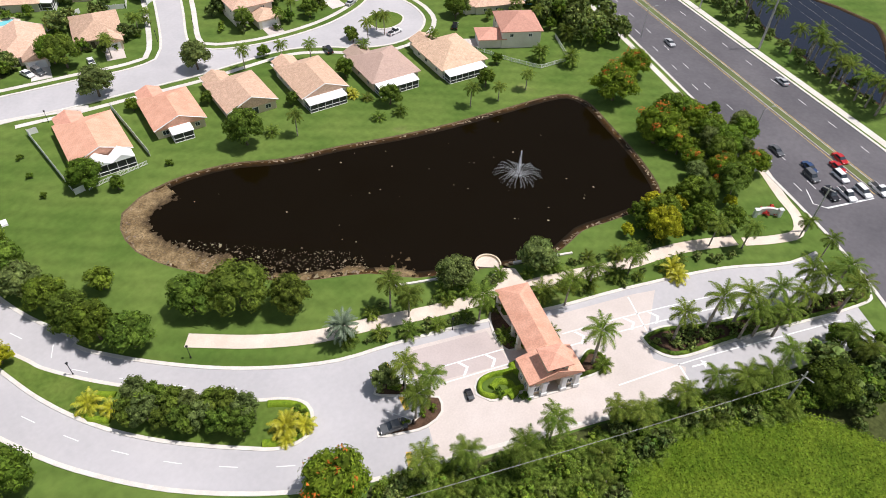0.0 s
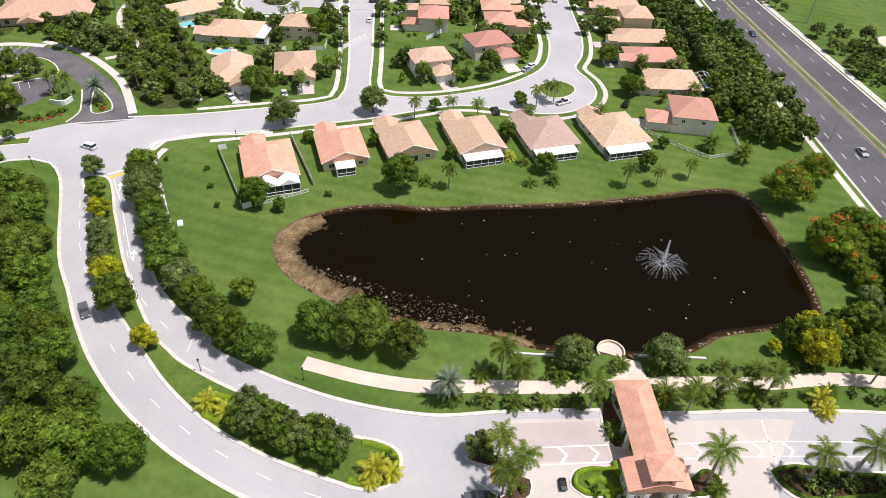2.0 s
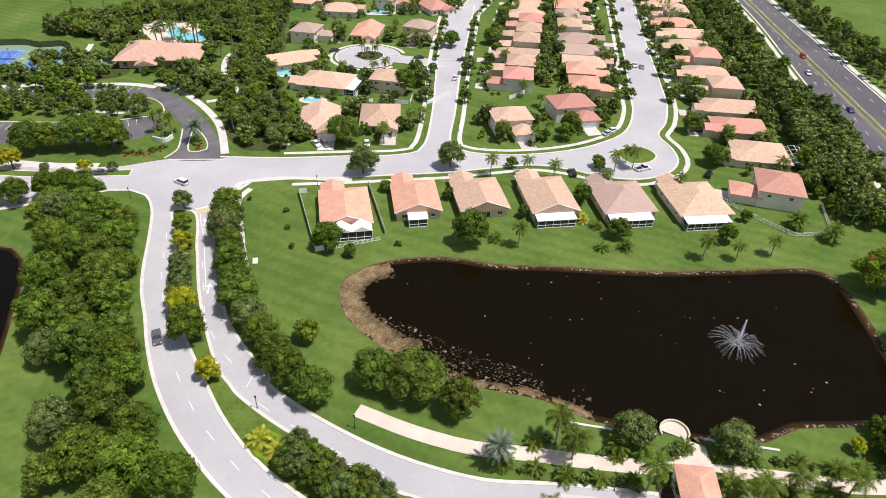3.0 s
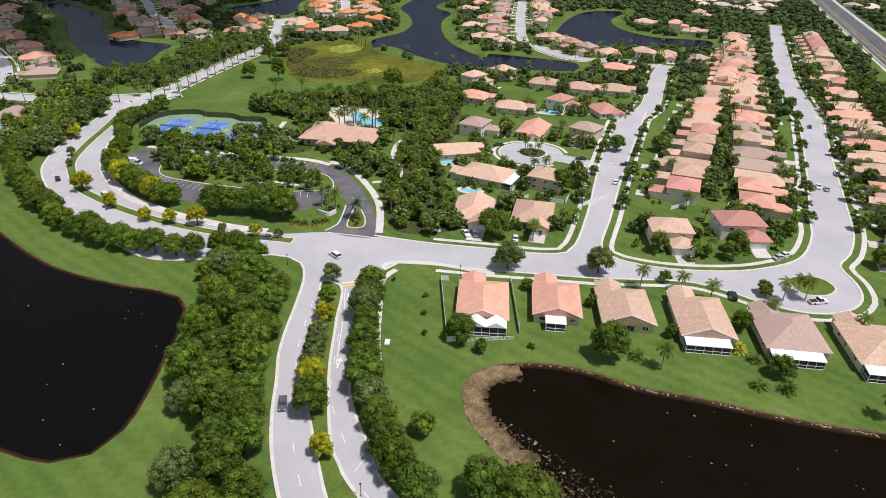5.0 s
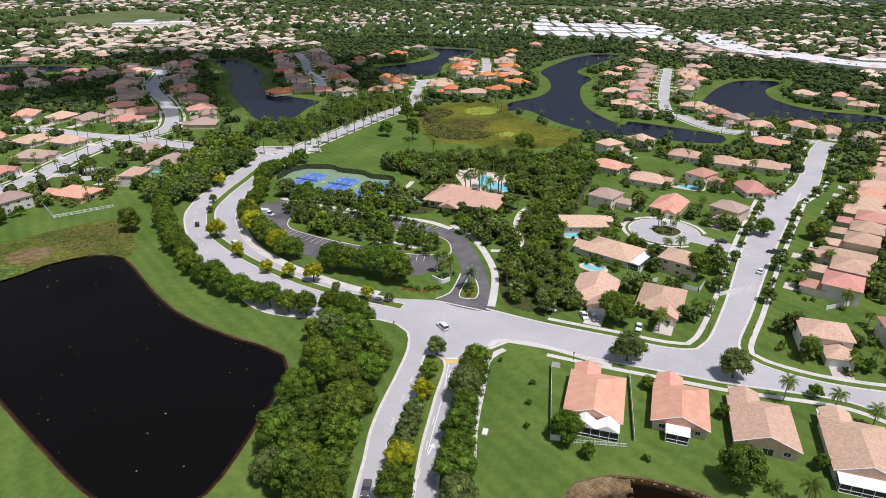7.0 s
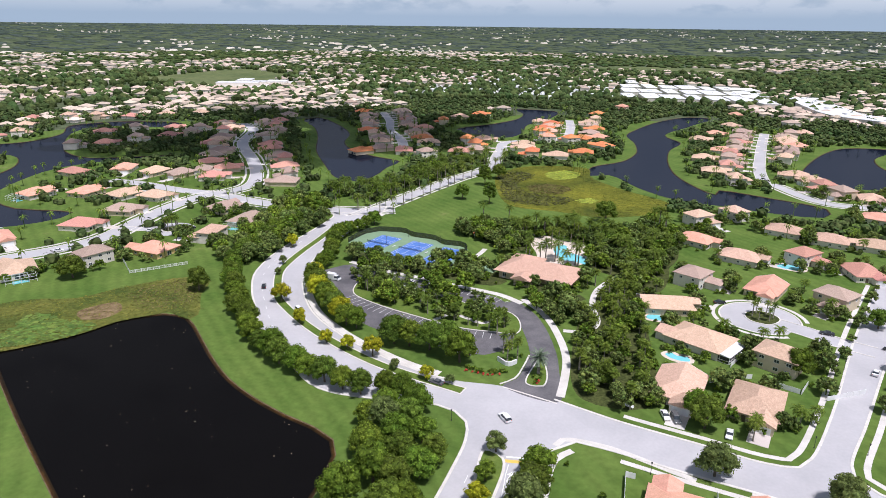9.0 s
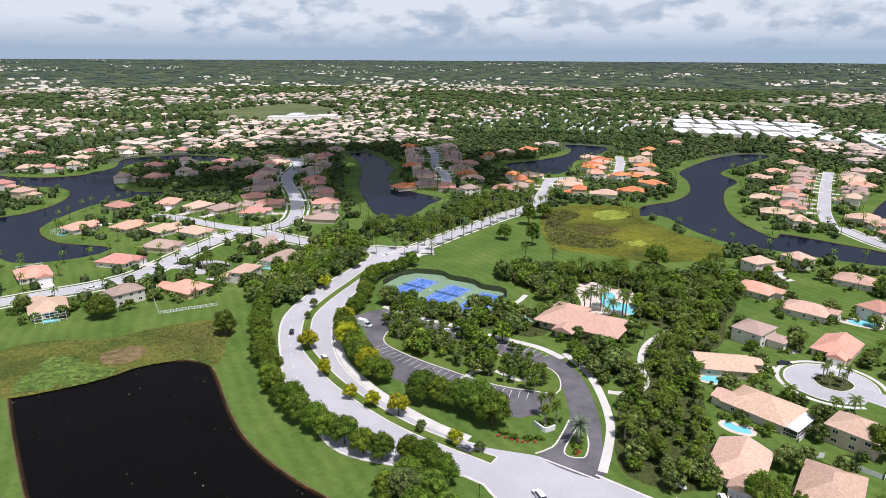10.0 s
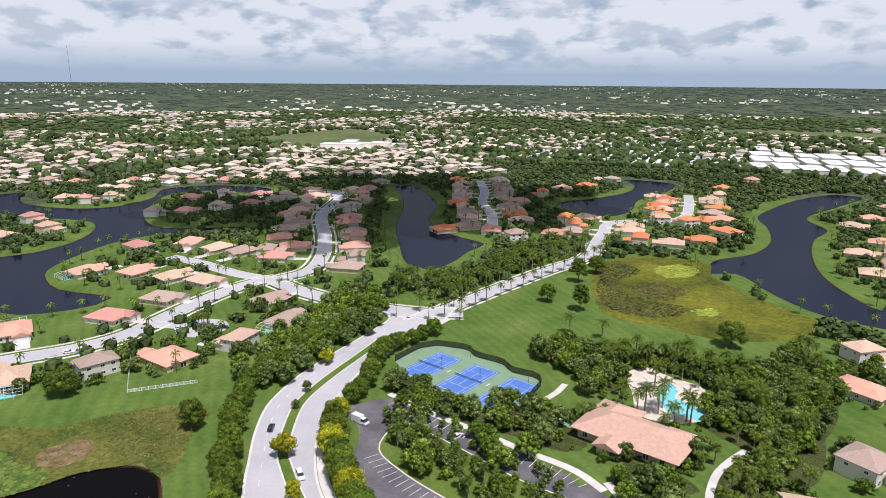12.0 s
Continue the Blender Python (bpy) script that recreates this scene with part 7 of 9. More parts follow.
# west streets
for x, y, kind, roof, extra in [(-290, 74, "hip", ROOF_TERRA, "cage"), (-268.8, 106, "hip", ROOF_PINK, ""), (-269, 136, "hip", ROOF_GREY, ""), (-243.9, 44, "hip", ROOF_TAN, "cage"),
                                (-225.2, 66, "two", ROOF_GREY, "cage"), (-206, 84.5, "hip", ROOF_TERRA, ""), (-194.4, 109, "two", ROOF_TAN, ""), (-191.6, 140, "hip", ROOF_GREY, "cage"), (-217.6, 158, "hip", ROOF_GREY, ""),
                                (-370, 206, "hip", ROOF_PINK, ""), (-347, 228, "hip", ROOF_TERRA, ""), (-319, 226, "hip", ROOF_TAN, ""), (-298.5, 227, "hip", ROOF_GREY, ""), (-271.4, 225, "hip", ROOF_PINK, ""),
                                (-345, 150, "hip", ROOF_TERRA, "cage"), (-319.3, 163, "hip", ROOF_TERRA, ""), (-293, 165, "hip", ROOF_TAN, ""), (-272.5, 168, "hip", ROOF_TAN, "")]:
    rz, dist = facing(x, y)
    wall = STUCCO_Y if (x, y) == (-206, 84.5) else rngh.choice([STUCCO, STUCCO_W])
    house(x, y, rz, kind, roof, wall, 14.0 if kind != "two" else 13.5, 17.0 if kind != "two" else 15.0, extra, max(0, min(9, dist - 15)))
SIMPLE[0] = True
# the first two groups' taupe and rose tiles carry cloud shade in their colour
for group, roofs in (([(-448, 288), (-435, 307), (-421, 332), (-411, 360), (-397, 378), (-481, 356), (-464, 384), (-436, 400), (-405, 404), (-375, 398)], [ROOF_GREY, ROOF_PINK]),
                     ([(-280, 232), (-301, 266), (-317, 289), (-348, 334), (-217, 227), (-240, 271), (-265, 306), (-297, 349), (-332, 421), (-363, 481), (-378, 527)], [ROOF_GREY, ROOF_PINK]),
                     ([(-212, 346), (-201, 364), (-179, 360), (-249, 450), (-281, 527), (-309, 581), (-350, 643), (-201, 486), (-197, 533), (-187, 580), (-171, 611), (-157, 350), (-133.7, 371), (-137, 423), (-170, 405)], [ROOF_ORANGE, ROOF_GREY, ROOF_PINK, ROOF_ORANGE, ROOF_TAN]),
                     ([(-76, 378), (-53, 380), (-34, 400), (-72, 459), (-84, 524), (-94, 571), (-20, 439), (-26, 484), (-32, 537), (-39, 601), (-38, 663), (-12, 724)], [ROOF_ORANGE, ROOF_TAN, ROOF_ORANGE, ROOF_TERRA]),
                     ([(66, 505), (62, 408), (84, 546), (65, 357), (106, 613), (124, 714), (79, 327), (122, 421), (148, 494), (171, 581), (121, 360), (80, 450), (128, 345), (152, 298), (177, 303), (190, 289), (252, 390), (248, 414), (224, 435), (297, 480)], [ROOF_TAN, ROOF_TAN, ROOF_TERRA]),
                     ([(-543, 322), (-550, 301), (-581, 300), (-478, 181), (-510, 225), (-466, 209), (-585, 365), (-618, 406), (-586, 424), (-562, 438), (-533, 455), (-509, 484), (-482, 510), (-660, 368), (-683, 355)], [ROOF_TAN, ROOF_PINK, ROOF_TAN])):
    for k, (x, y) in enumerate(group):
        rz, dist = facing(x, y)
        house(x, y, rz, rngh.choice(["hip", "two", "hip"]), roofs[k % len(roofs)], rngh.choice([STUCCO, STUCCO_W]), 14.0, 17.0, "", 0)

# houses close together on both sides of the far streets
FAR_LINES = STREETS[6:] + [curve(S_CUL, 4)]
ROAD_PTS = [q for line in STREETS + [curve(S_PALM, 4), B2O_C, B2I_C] for q in line]
for line in FAR_LINES:
    for side in (-1, 1):
        for x, y, a in along(offset(line, side * 20.5), 18.0, 5):
            if min(math.hypot(x - q[0], y - q[1]) for q in HOUSES) < 16.5 or min(math.hypot(x - q[0], y - q[1]) for q in ROAD_PTS) < 15.5 or inside((x, y), MARSH_L):
                continue
            if any(inside((x + 11 * i, y + 11 * j), w[1]) for w in WATERS for i in (-1, 0, 1) for j in (-1, 0, 1)) or math.hypot(x, y) < 215 or (-170 < x < 40 and y < 330) or (-380 < x < -165 and y < 232):
                continue
            rz, dist = facing(x, y)
            # taupe outweighs tan outside the orange quarter: cloud shade put into roof colour
            roofs = [ROOF_ORANGE, ROOF_TAN, ROOF_GREY, ROOF_ORANGE, ROOF_TAN] if -220 < x < 0 and y > 370 else [ROOF_GREY, ROOF_TAN, ROOF_GREY, ROOF_PINK]
            house(x, y, rz, rngh.choice(["hip", "two", "hip"]), rngh.choice(roofs), rngh.choice([STUCCO, STUCCO_W]), 14.0, 17.0, "", 7)

SIMPLE[0] = False
# clubhouse: long hipped hall with a wing
club = thing("clubhouse", "large clubhouse with a broad hipped salmon tile roof", "building", at=pose(-28.6, 107, 0, 0, 0, -13))
part("wall", Shape().box(0, 0, 0, 31, 16, 3.6), STUCCO, club)
rs = roof_shape(18, 33, 3.7, 0.42, 0.9)
rs.v = [(y, -x, z) for x, y, z in rs.v]
part("roof", rs, ROOF_SALMON, club)
part("wing_wall", Shape().box(-9.5, 3, 0, 12, 20, 3.6), STUCCO, club)
rs = roof_shape(14, 22, 3.76, 0.42, 0.6)
rs.v = [(x - 9.5, y + 3, z) for x, y, z in rs.v]
part("wing_roof", rs, ROOF_SALMON, club)
part("east_wing_wall", Shape().box(11.8, 2, 0, 7, 15, 3.6), STUCCO, club)
rs = roof_shape(8, 16, 3.72, 0.42, 0.6)
rs.v = [(x + 11.8, y + 2, z) for x, y, z in rs.v]
part("east_wing_roof", rs, ROOF_SALMON, club)
part("porch_wall", Shape().box(-3, -10.5, 0, 7, 5, 3.3), STUCCO, club)
rs = roof_shape(8, 9, 3.5, 0.42, 0.5, back="gable")
rs.v = [(x - 3, y - 10, z) for x, y, z in rs.v]
part("porch_roof", rs, ROOF_SALMON, club)
for k in range(6):
    window(club, -13 + k * 5, -8.0, 0.6, 1.6, 2.0)
    window(club, 15.5, -6 + k * 2.4, 0.6, 1.4, 2.0, math.pi / 2) if k < 5 else None
HOUSES.append((-29.5, 106)); HOUSES.append((-40, 104)); HOUSES.append((-20, 106))

# ---- far woods, roofs and big sheds ----
rngf = random.Random(77)
BOXES = [(w[1], min(p[0] for p in w[1]), max(p[0] for p in w[1]), min(p[1] for p in w[1]), max(p[1] for p in w[1])) for w in WATERS]
FIELDS = [[(-900, 890), (-870, 1220), (-690, 1100), (-640, 960), (-560, 960), (-580, 790), (-690, 795)], [(-20, 850), (-20, 1130), (190, 1120), (170, 850)],
          [(-160, 1500), (260, 1560), (240, 1720), (-60, 1700)]]
LAWN = [(-136, 176), (-120, 240), (-98, 310), (-84, 300), (-70, 240), (-36, 214), (20, 206), (14, 190), (-30, 175), (-66, 190), (-100, 152), (-128, 148)]


def wet(p):
    return any(x0 < p[0] < x1 and y0 < p[1] < y1 and inside(p, line) for line, x0, x1, y0, y1 in BOXES)


GRID = set()
for hx, hy in HOUSES:
    for i in range(-2, 3):
        for j in range(-2, 3):
            GRID.add((round(hx / 5) + i, round(hy / 5) + j))
for line in STREETS + [curve(S_PALM, 4), HWL, HWM, HWR, B2O_C, B2I_C]:
    for px, py in line:
        for i in (-1, 0, 1):
            for j in (-1, 0, 1):
                GRID.add((round(px / 5) + i, round(py / 5) + j))


def taken(p):
    return (round(p[0] / 5), round(p[1] / 5)) in GRID


def in_view(x, y, margin=0.0):
    a = math.degrees(math.atan2(-x, y + 100))
    return -40 - margin < a < 72 + margin


def town(x, y):
    """How built-up the far land is."""
    return noise.noise(Vector((x / 420 + 3.1, y / 420, 0.3))) + 0.5 * noise.noise(Vector((x / 150, y / 150 + 9, 1.7)))


FAR_SPOTS = []
walls, roofs = Shape(), Shape()
y = 200.0
step = 0
while y < 2450:
    step += 1
    gap = 25 if y < 1000 else 34
    x = -2300.0 + (step % 2) * 6
    while x < 900:
        px, py = x + rngf.uniform(-4, 4), y + rngf.uniform(-4, 4) + 14 * math.sin(x / 130)
        x += 19 if y < 1000 else 26
        d = math.hypot(px, py)
        if d < 560 or d > 2400 or not in_view(px, py) or (py < 640 and -700 < px < 330 and d < 700):
            continue
        if town(px, py) < (-0.08 if d < 1400 else 0.0) or rngf.random() < (0.2 if d < 1200 else 0.5) or taken((px, py)) or wet((px, py)) or any(inside((px, py), f) for f in FIELDS):
            continue
        w, l, h = rngf.uniform(10, 14), rngf.uniform(13, 18), rngf.choice((2.8, 2.8, 5.4))
        m = Matrix.Translation((px, py, 0)) @ Matrix.Rotation(rngf.choice((0, math.pi / 2)) + 0.3 * math.sin(px / 200) + rngf.uniform(-0.1, 0.1), 4, "Z")
        walls.box(0, 0, 0, w, l, h, m)
        a, b, rz = w / 2 + 0.5, l / 2 + 0.5, (w / 2) * 0.42
        roofs.add([(-a, -b, h), (a, -b, h), (a, b, h), (-a, b, h), (0, -b + a, h + rz), (0, b - a, h + rz)], [(1, 2, 5, 4), (3, 0, 4, 5), (2, 3, 5), (0, 1, 4), (3, 2, 1, 0)], m)
        FAR_SPOTS.append((px, py))
    y += gap
stuff("far_house_walls", walls, FAR_WALL, "pale walls of distant suburban houses", "houses")
stuff("far_house_roofs", roofs, FAR_ROOF, "tan tile roofs of distant suburban houses", "houses")
for hx, hy in FAR_SPOTS:
    for i in (-1, 0, 1):
        for j in (-1, 0, 1):
            GRID.add((round(hx / 5) + i, round(hy / 5) + j))

# mobile homes in tight rows
homes = Shape()
for k in range(520):
    x, y = rngf.uniform(-330, -30), rngf.uniform(840, 1200)
    x, y = round(x / 15) * 15 + rngf.uniform(-1, 1), round(y / 17) * 17 + rngf.uniform(-1, 1)
    if not taken((x, y)) and not wet((x, y)):
        GRID.add((round(x / 5), round(y / 5)))
        homes.box(x, y, 0, 6.5, 13, 2.6, taper=1.0).box(x, y, 2.6, 7.1, 13.6, 0.9, taper=0.25, taper_y=0.95)
stuff("mobile_homes", homes, WHITE_ROOF, "rows of white-roofed mobile homes", "houses")
# the mown rim round each lake stays clear of trees
SHORE = set()
for _, line, _, _ in WATERS:
    for px, py in offset(line, -inner_side(line) * 4.5, True):
        for i in (-1, 0, 1):
            for j in (-1, 0, 1):
                SHORE.add((round(px / 5) + i, round(py / 5) + j))


def rough(seed):
    """A lumpy low crown with some leaf clumps standing out of it."""
    rr = random.Random(seed)
    vs, fs = blob(rr, 1)
    vs, fs = [v * 0.85 for v in vs], list(fs)
    for _ in range(17):
        d = Vector((rr.gauss(0, 1), rr.gauss(0, 1), rr.gauss(0.35, 0.8))).normalized()
        p, n = d * rr.uniform(0.8, 1.12), (d + Vector((rr.gauss(0, 0.4), rr.gauss(0, 0.4), 0.3))).normalized()
        t = n.orthogonal().normalized()
        t.rotate(Matrix.Rotation(rr.uniform(0, 6), 3, n))
        b, w = n.cross(t), rr.uniform(0.16, 0.30)
        k = len(vs)
        vs += [p - t * w * 1.3, p + b * w, p + t * w * 1.3, p - b * w]
        fs += [(k, k + 1, k + 2), (k, k + 2, k + 3)]
    return vs, fs


ROUGH = [rough(k) for k in range(6)]
LOWBLOBS = [blob(random.Random(k + 50), 1) for k in range(6)]
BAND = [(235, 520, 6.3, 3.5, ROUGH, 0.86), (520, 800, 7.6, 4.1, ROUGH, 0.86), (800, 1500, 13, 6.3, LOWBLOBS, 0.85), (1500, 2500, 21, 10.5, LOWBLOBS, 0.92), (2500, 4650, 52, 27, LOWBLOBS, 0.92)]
for lo, hi, gap, size, shapes, share in BAND:
    s, wild = Shape(), 0.45 if hi < 1500 else 1.3
    y = -60.0
    r = 0
    while y < hi:
        x = -hi + (r % 2) * gap / 2
        while x < hi * 0.7:
            px, py = x + rngf.uniform(-1, 1) * gap * wild, y + rngf.uniform(-1, 1) * gap * wild
            x += gap
            d = math.hypot(px, py)
            if not lo < d < hi or not in_view(px, py, 3) or rngf.random() > (share if not -420 < px < -165 or py > 240 else 0.28):
                continue
            if d < 2400 and (taken((px, py)) or (d < 800 and (round(px / 5), round(py / 5)) in SHORE) or wet((px, py)) or any(inside((px, py), f) for f in FIELDS) or (d < 480 and (inside((px, py), MARSH_L) or inside((px, py), LAWN) or (px > -165 and px < 30 and py < 205) or (px <= -165 and py < 60 and px > -205)))):
                continue
            if 800 < d < 2500 and town(px, py) > -0.25 and rngf.random() < 0.3:
                continue
            vs, fs = shapes[rngf.randrange(6)]
            k = size * rngf.uniform(0.55, 1.15)
            hgt = min(k, 7.5 if d < 1500 else 3.4 if d < 2500 else 2.0) * rngf.uniform(0.75, 1.1)
            z0, root = rise(px, py) + hgt * (0.6 if d < 2400 else 0.1), 1 if d < 2400 else 4
            s.add([(px + v.x * k, py + v.y * k, z0 + (v.z if v.z > 0 else v.z * root) * hgt) for v in vs], fs)
        y += gap * 0.87
        r += 1
    # the outermost band takes the colour with the haze mixed in
    stuff("far_trees", s, WOOD_M if hi < 2600 else WOOD_HAZED, "distant woodland and garden trees", "trees", smooth=hi > 2000)

# big white sheds and the school
for k in range(22):
    w, l, h = 18 + 6 * (k % 3), 56 + 14 * (k % 2), 5
    x, y = -6 + (k % 7) * 31, 880 + (k // 7) * 84 + 6 * (k % 2)
    shed = thing("warehouse", "long low white-roofed warehouse", "building", "warehouses", pose(x, y, 0, 0, 0, 8))
    part("wall", Shape().box(0, 0, 0, w, l, h), STUCCO_W, shed)
    part("roof", Shape().box(0, 0, h, w + 0.6, l + 0.6, 0.4).box(0, 0, h + 0.4, w * 0.2, l * 0.1, 0.9), WHITE_ROOF, shed, "white flat roof")
for k, fld in enumerate(FIELDS):
    setting("ground_field", Shape().slab(curve(fld, 20, True), -0.05, 0.03), FIELD_M, "open mown playing field", "field")
for k, (x, y, w, l) in enumerate([(-650, 850, 70, 26), (-604, 900, 34, 30), (-668, 900, 24, 44), (-628, 880, 26, 22)]):
    shed = thing("school_building", "low white-roofed school building", "building", "school", pose(x, y, 0, 0, 0, 20))
    part("wall", Shape().box(0, 0, 0, w, l, 5), STUCCO_W, shed)
    part("roof", Shape().box(0, 0, 5, w + 0.6, l + 0.6, 0.6), WHITE_ROOF, shed, "white flat roof")
setting("pavement_school", Shape().slab(FIELDS[0][4:] + [(-640, 950)], -0.05, 0.05), WALK, "pale school car park", "paving")
mall = curve(MALL, 12)
s = Shape()
m_thing = thing("shopping_centre", "long curving shopping centre with white flat roofs", "building")
part("wall", Shape().strip(mall, 44, 0, 6), STUCCO_W, m_thing)
part("roof", Shape().strip(mall, 46, 6, 6.6), WHITE_ROOF, m_thing, "white flat roof")
for x, y, a in along(mall, 60, 20):
    part("roof_unit", Shape().box(0, 0, 6.6, 9, 6, 1.6, pose(x, y, 0, 0, 0, math.degrees(a))), WHITE_ROOF, m_thing)
    sh = thing("shop_building", "low pale commercial building with a white roof", "building", "shops", pose(x + 75 * math.sin(a), y - 75 * math.cos(a) + 130, 0, 0, 0, math.degrees(a)))
    part("wall", Shape().box(0, 0, 0, 38, 22, 6), STUCCO_W, sh)
    part("roof", Shape().box(0, 0, 6, 38.6, 22.6, 0.5), WHITE_ROOF, sh, "white flat roof")
# scattered big roofs out to the horizon
specks = Shape()
for k in range(2600):
    a, d = radians(rngf.uniform(-40, 72)), 2150 + 2350 * rngf.random() ** 1.5
    x, y = -d * math.sin(a), d * math.cos(a)
    drawn_in = max(1.0, 2500 * math.exp((d - 2500) / 1000) / d)
    if noise.noise(Vector((x / 620, y / 330, 4.0))) + 0.4 * noise.noise(Vector((x / 150, y / 120, 7.0))) > 0.14:
        for j in range(rngf.randrange(1, 3)):
            big = rngf.choice((1.0, 1.0, 1.0, 1.3, 2.4)) / drawn_in
            px, py = x + rngf.uniform(-45, 45), y + rngf.uniform(-30, 30)
            specks.box(px, py, rise(px, py) - 1, rngf.uniform(9, 15) * big, rngf.uniform(9, 14) * big, 4.6 + 1.2 / drawn_in, taper=0.6, taper_y=0.6)
stuff("distant_buildings", specks, FAR_WALL, "pale buildings scattered over the far land", "buildings")
mast = thing("radio_mast", "thin lattice radio mast far off", "mast", at=pose(-3830, 2600, rise(-3830, 2600)))
part("shaft", Shape().tube((0, 0, 0), (0, 0, 215), 1.5, 0.7, 6), GALV, mast)


# slim palms along the far streets and shores
def star_palms(name, places, label):
    s = Shape()
    rr = random.Random(len(places))
    for x, y in places:
        h = rr.uniform(5.5, 9.0)
        lean = Vector((rr.uniform(-0.5, 0.5), rr.uniform(-0.5, 0.5), h))
        base = Vector((x, y, 0))
        s.tube(base, base + lean, 0.2, 0.13, 4)
        for k in range(11):
            a, el = k * 2.4 + rr.uniform(-0.2, 0.2), 0.9 - 0.13 * k
            d = Vector((math.cos(a), math.sin(a), 0))
            n = Vector((-math.sin(a), math.cos(a), 0)) * 0.42
            q0 = base + lean
            q1 = q0 + (d * math.cos(el) + Vector((0, 0, math.sin(el)))) * 1.5
            q2 = q1 + (d * math.cos(el - 1.0) + Vector((0, 0, math.sin(el - 1.0)))) * 1.5
            s.add([q0, q1 - n, q1 + n, q2], [(0, 1, 2), (1, 3, 2)])
    return stuff(name, s, FROND, label, "palms")


spots_p = []
for line in [curve(p, 4) for p in (S_SOUTH, S_LINK, S_N, S_W, S_LAKE)] + STREETS[11:]:
    for d in (8.5, -8.5):
        spots_p += [(x + rngf.uniform(-2, 2), y + rngf.uniform(-2, 2)) for x, y, _ in along(offset(line, d), 15, 3) if rngf.random() < 0.6]
for nm, line in LAKES.items():
    spots_p += [(x + rngf.uniform(-2, 2), y + rngf.uniform(-2, 2)) for x, y, _ in along(offset(line, -inner_side(line) * 9, True), 11, 3) if rngf.random() < 0.45]
for hx, hy in HOUSES:
    if math.hypot(hx, hy) > 200:
        for _ in range(2):
            a = rngf.uniform(0, math.tau)
            spots_p.append((hx + 11.5 * math.cos(a), hy + 11.5 * math.sin(a)))
star_palms("street_palms", [p for p in spots_p if not wet(p)], "slim palms along the far streets and lake shores")
# ---- gatehouse ----
gate = thing("gatehouse", "cream gatehouse with a long terracotta canopy roof over the road", "gatehouse", at=pose(52.2, -153.6, 0, 0, 0, -24.5))
s = Shape()
for x0, x1, y0, y1 in ((-4.6, -1.6, -2.2, 2.2), (1.6, 4.6, -2.2, 2.2), (-1.6, 1.6, 0.6, 2.2)):
    s.box((x0 + x1) / 2, (y0 + y1) / 2, 0, x1 - x0, y1 - y0, 4.8)
s.add([(-4.6, -2.2, 4.8), (4.6, -2.2, 4.8), (0, -2.2, 6.5), (-4.6, 2.2, 4.8), (4.6, 2.2, 4.8), (0, 2.2, 6.5)], [(0, 1, 2), (5, 4, 3), (0, 3, 4, 1), (0, 2, 5, 3), (1, 4, 5, 2)])
for k in range(8):  # arch over the opening
    a0, a1 = math.pi * k / 8, math.pi * (k + 1) / 8
    p = [(-1.6 * math.cos(a), 2.6 + 1.5 * math.sin(a)) for a in (a0, a1)]
    s.add([(p[0][0], y, p[0][1]) for y in (-2.2, 0.6)] + [(p[1][0], y, p[1][1]) for y in (-2.2, 0.6)] + [(p[0][0], y, 4.85) for y in (-2.2, 0.6)] + [(p[1][0], y, 4.85) for y in (-2.2, 0.6)],
          [(0, 4, 6, 2), (1, 3, 7, 5), (0, 2, 3, 1)])
part("wall", s, STUCCO, gate)
r = roof_shape(9.4, 4.8, 4.95, 0.36, 0.6, "gable", "gable", 0.25)
part("front_roof", r, ROOF_TERRA, gate)
r = roof_shape(5.9, 16.6, 4.9, 0.40, 0.5, "hip", "gable", 0.25)
r.v = [(x + 0.7, y + 10.4, z) for x, y, z in r.v]
part("canopy_roof", r, ROOF_TERRA, gate)
part("canopy_beam", Shape().box(-2.1, 10.4, 4.2, 0.5, 16.2, 0.6).box(3.5, 10.4, 4.2, 0.5, 16.2, 0.6).box(0.7, 18.2, 4.2, 5.6, 0.5, 0.6), STUCCO, gate, "cream canopy beam")
for x, y in ((-2.1, 8.2), (3.5, 8.2), (-2.1, 18.2), (3.5, 18.2), (-2.1, 10.8), (3.5, 10.8)):
    part("column", Shape().box(x, y, 0, 1.0, 1.0, 0.9).box(x, y, 0.9, 0.75, 0.75, 3.4).box(x, y, 4.0, 0.95, 0.95, 0.25), STUCCO_W, gate, "pale square column")
part("tower", Shape().box(0.2, -0.6, 5.6, 3.9, 3.6, 2.3), STUCCO, gate)
r = roof_shape(4.0, 3.8, 8.0, 0.42, 0.5)
r.v = [(x + 0.2, y - 0.6, z) for x, y, z in r.v]
part("tower_roof", r, ROOF_TERRA, gate)
for k in (-0.9, 0.0, 0.9):
    part("tower_vent", Shape().box(0.2 + k, -2.42, 6.6, 0.45, 0.08, 0.45), DARK, gate, "small dark square vent")
for x in (-4.4, -1.9, 1.9, 4.4):
    part("pilaster", Shape().box(x, -2.5, 0, 1.15, 0.9, 1.0).box(x, -2.45, 1.0, 0.85, 0.7, 2.7).box(x, -2.45, 3.7, 1.15, 0.95, 0.35), WHITE, gate, "white pilaster")
for x in (-3.15, 3.15):
    window(gate, x, -2.2, 1.2, 1.2, 1.5)
for y in (-0.8, 1.0):
    window(gate, -4.6, y, 1.2, 0.9, 1.3, math.pi / 2)
part("door", Shape().box(0, 0.56, 0, 1.3, 0.1, 2.3), DARK, gate, "dark doorway")
part("sill", Shape().box(0, -2.6, 0, 9.6, 0.7, 0.25), WALK, gate)


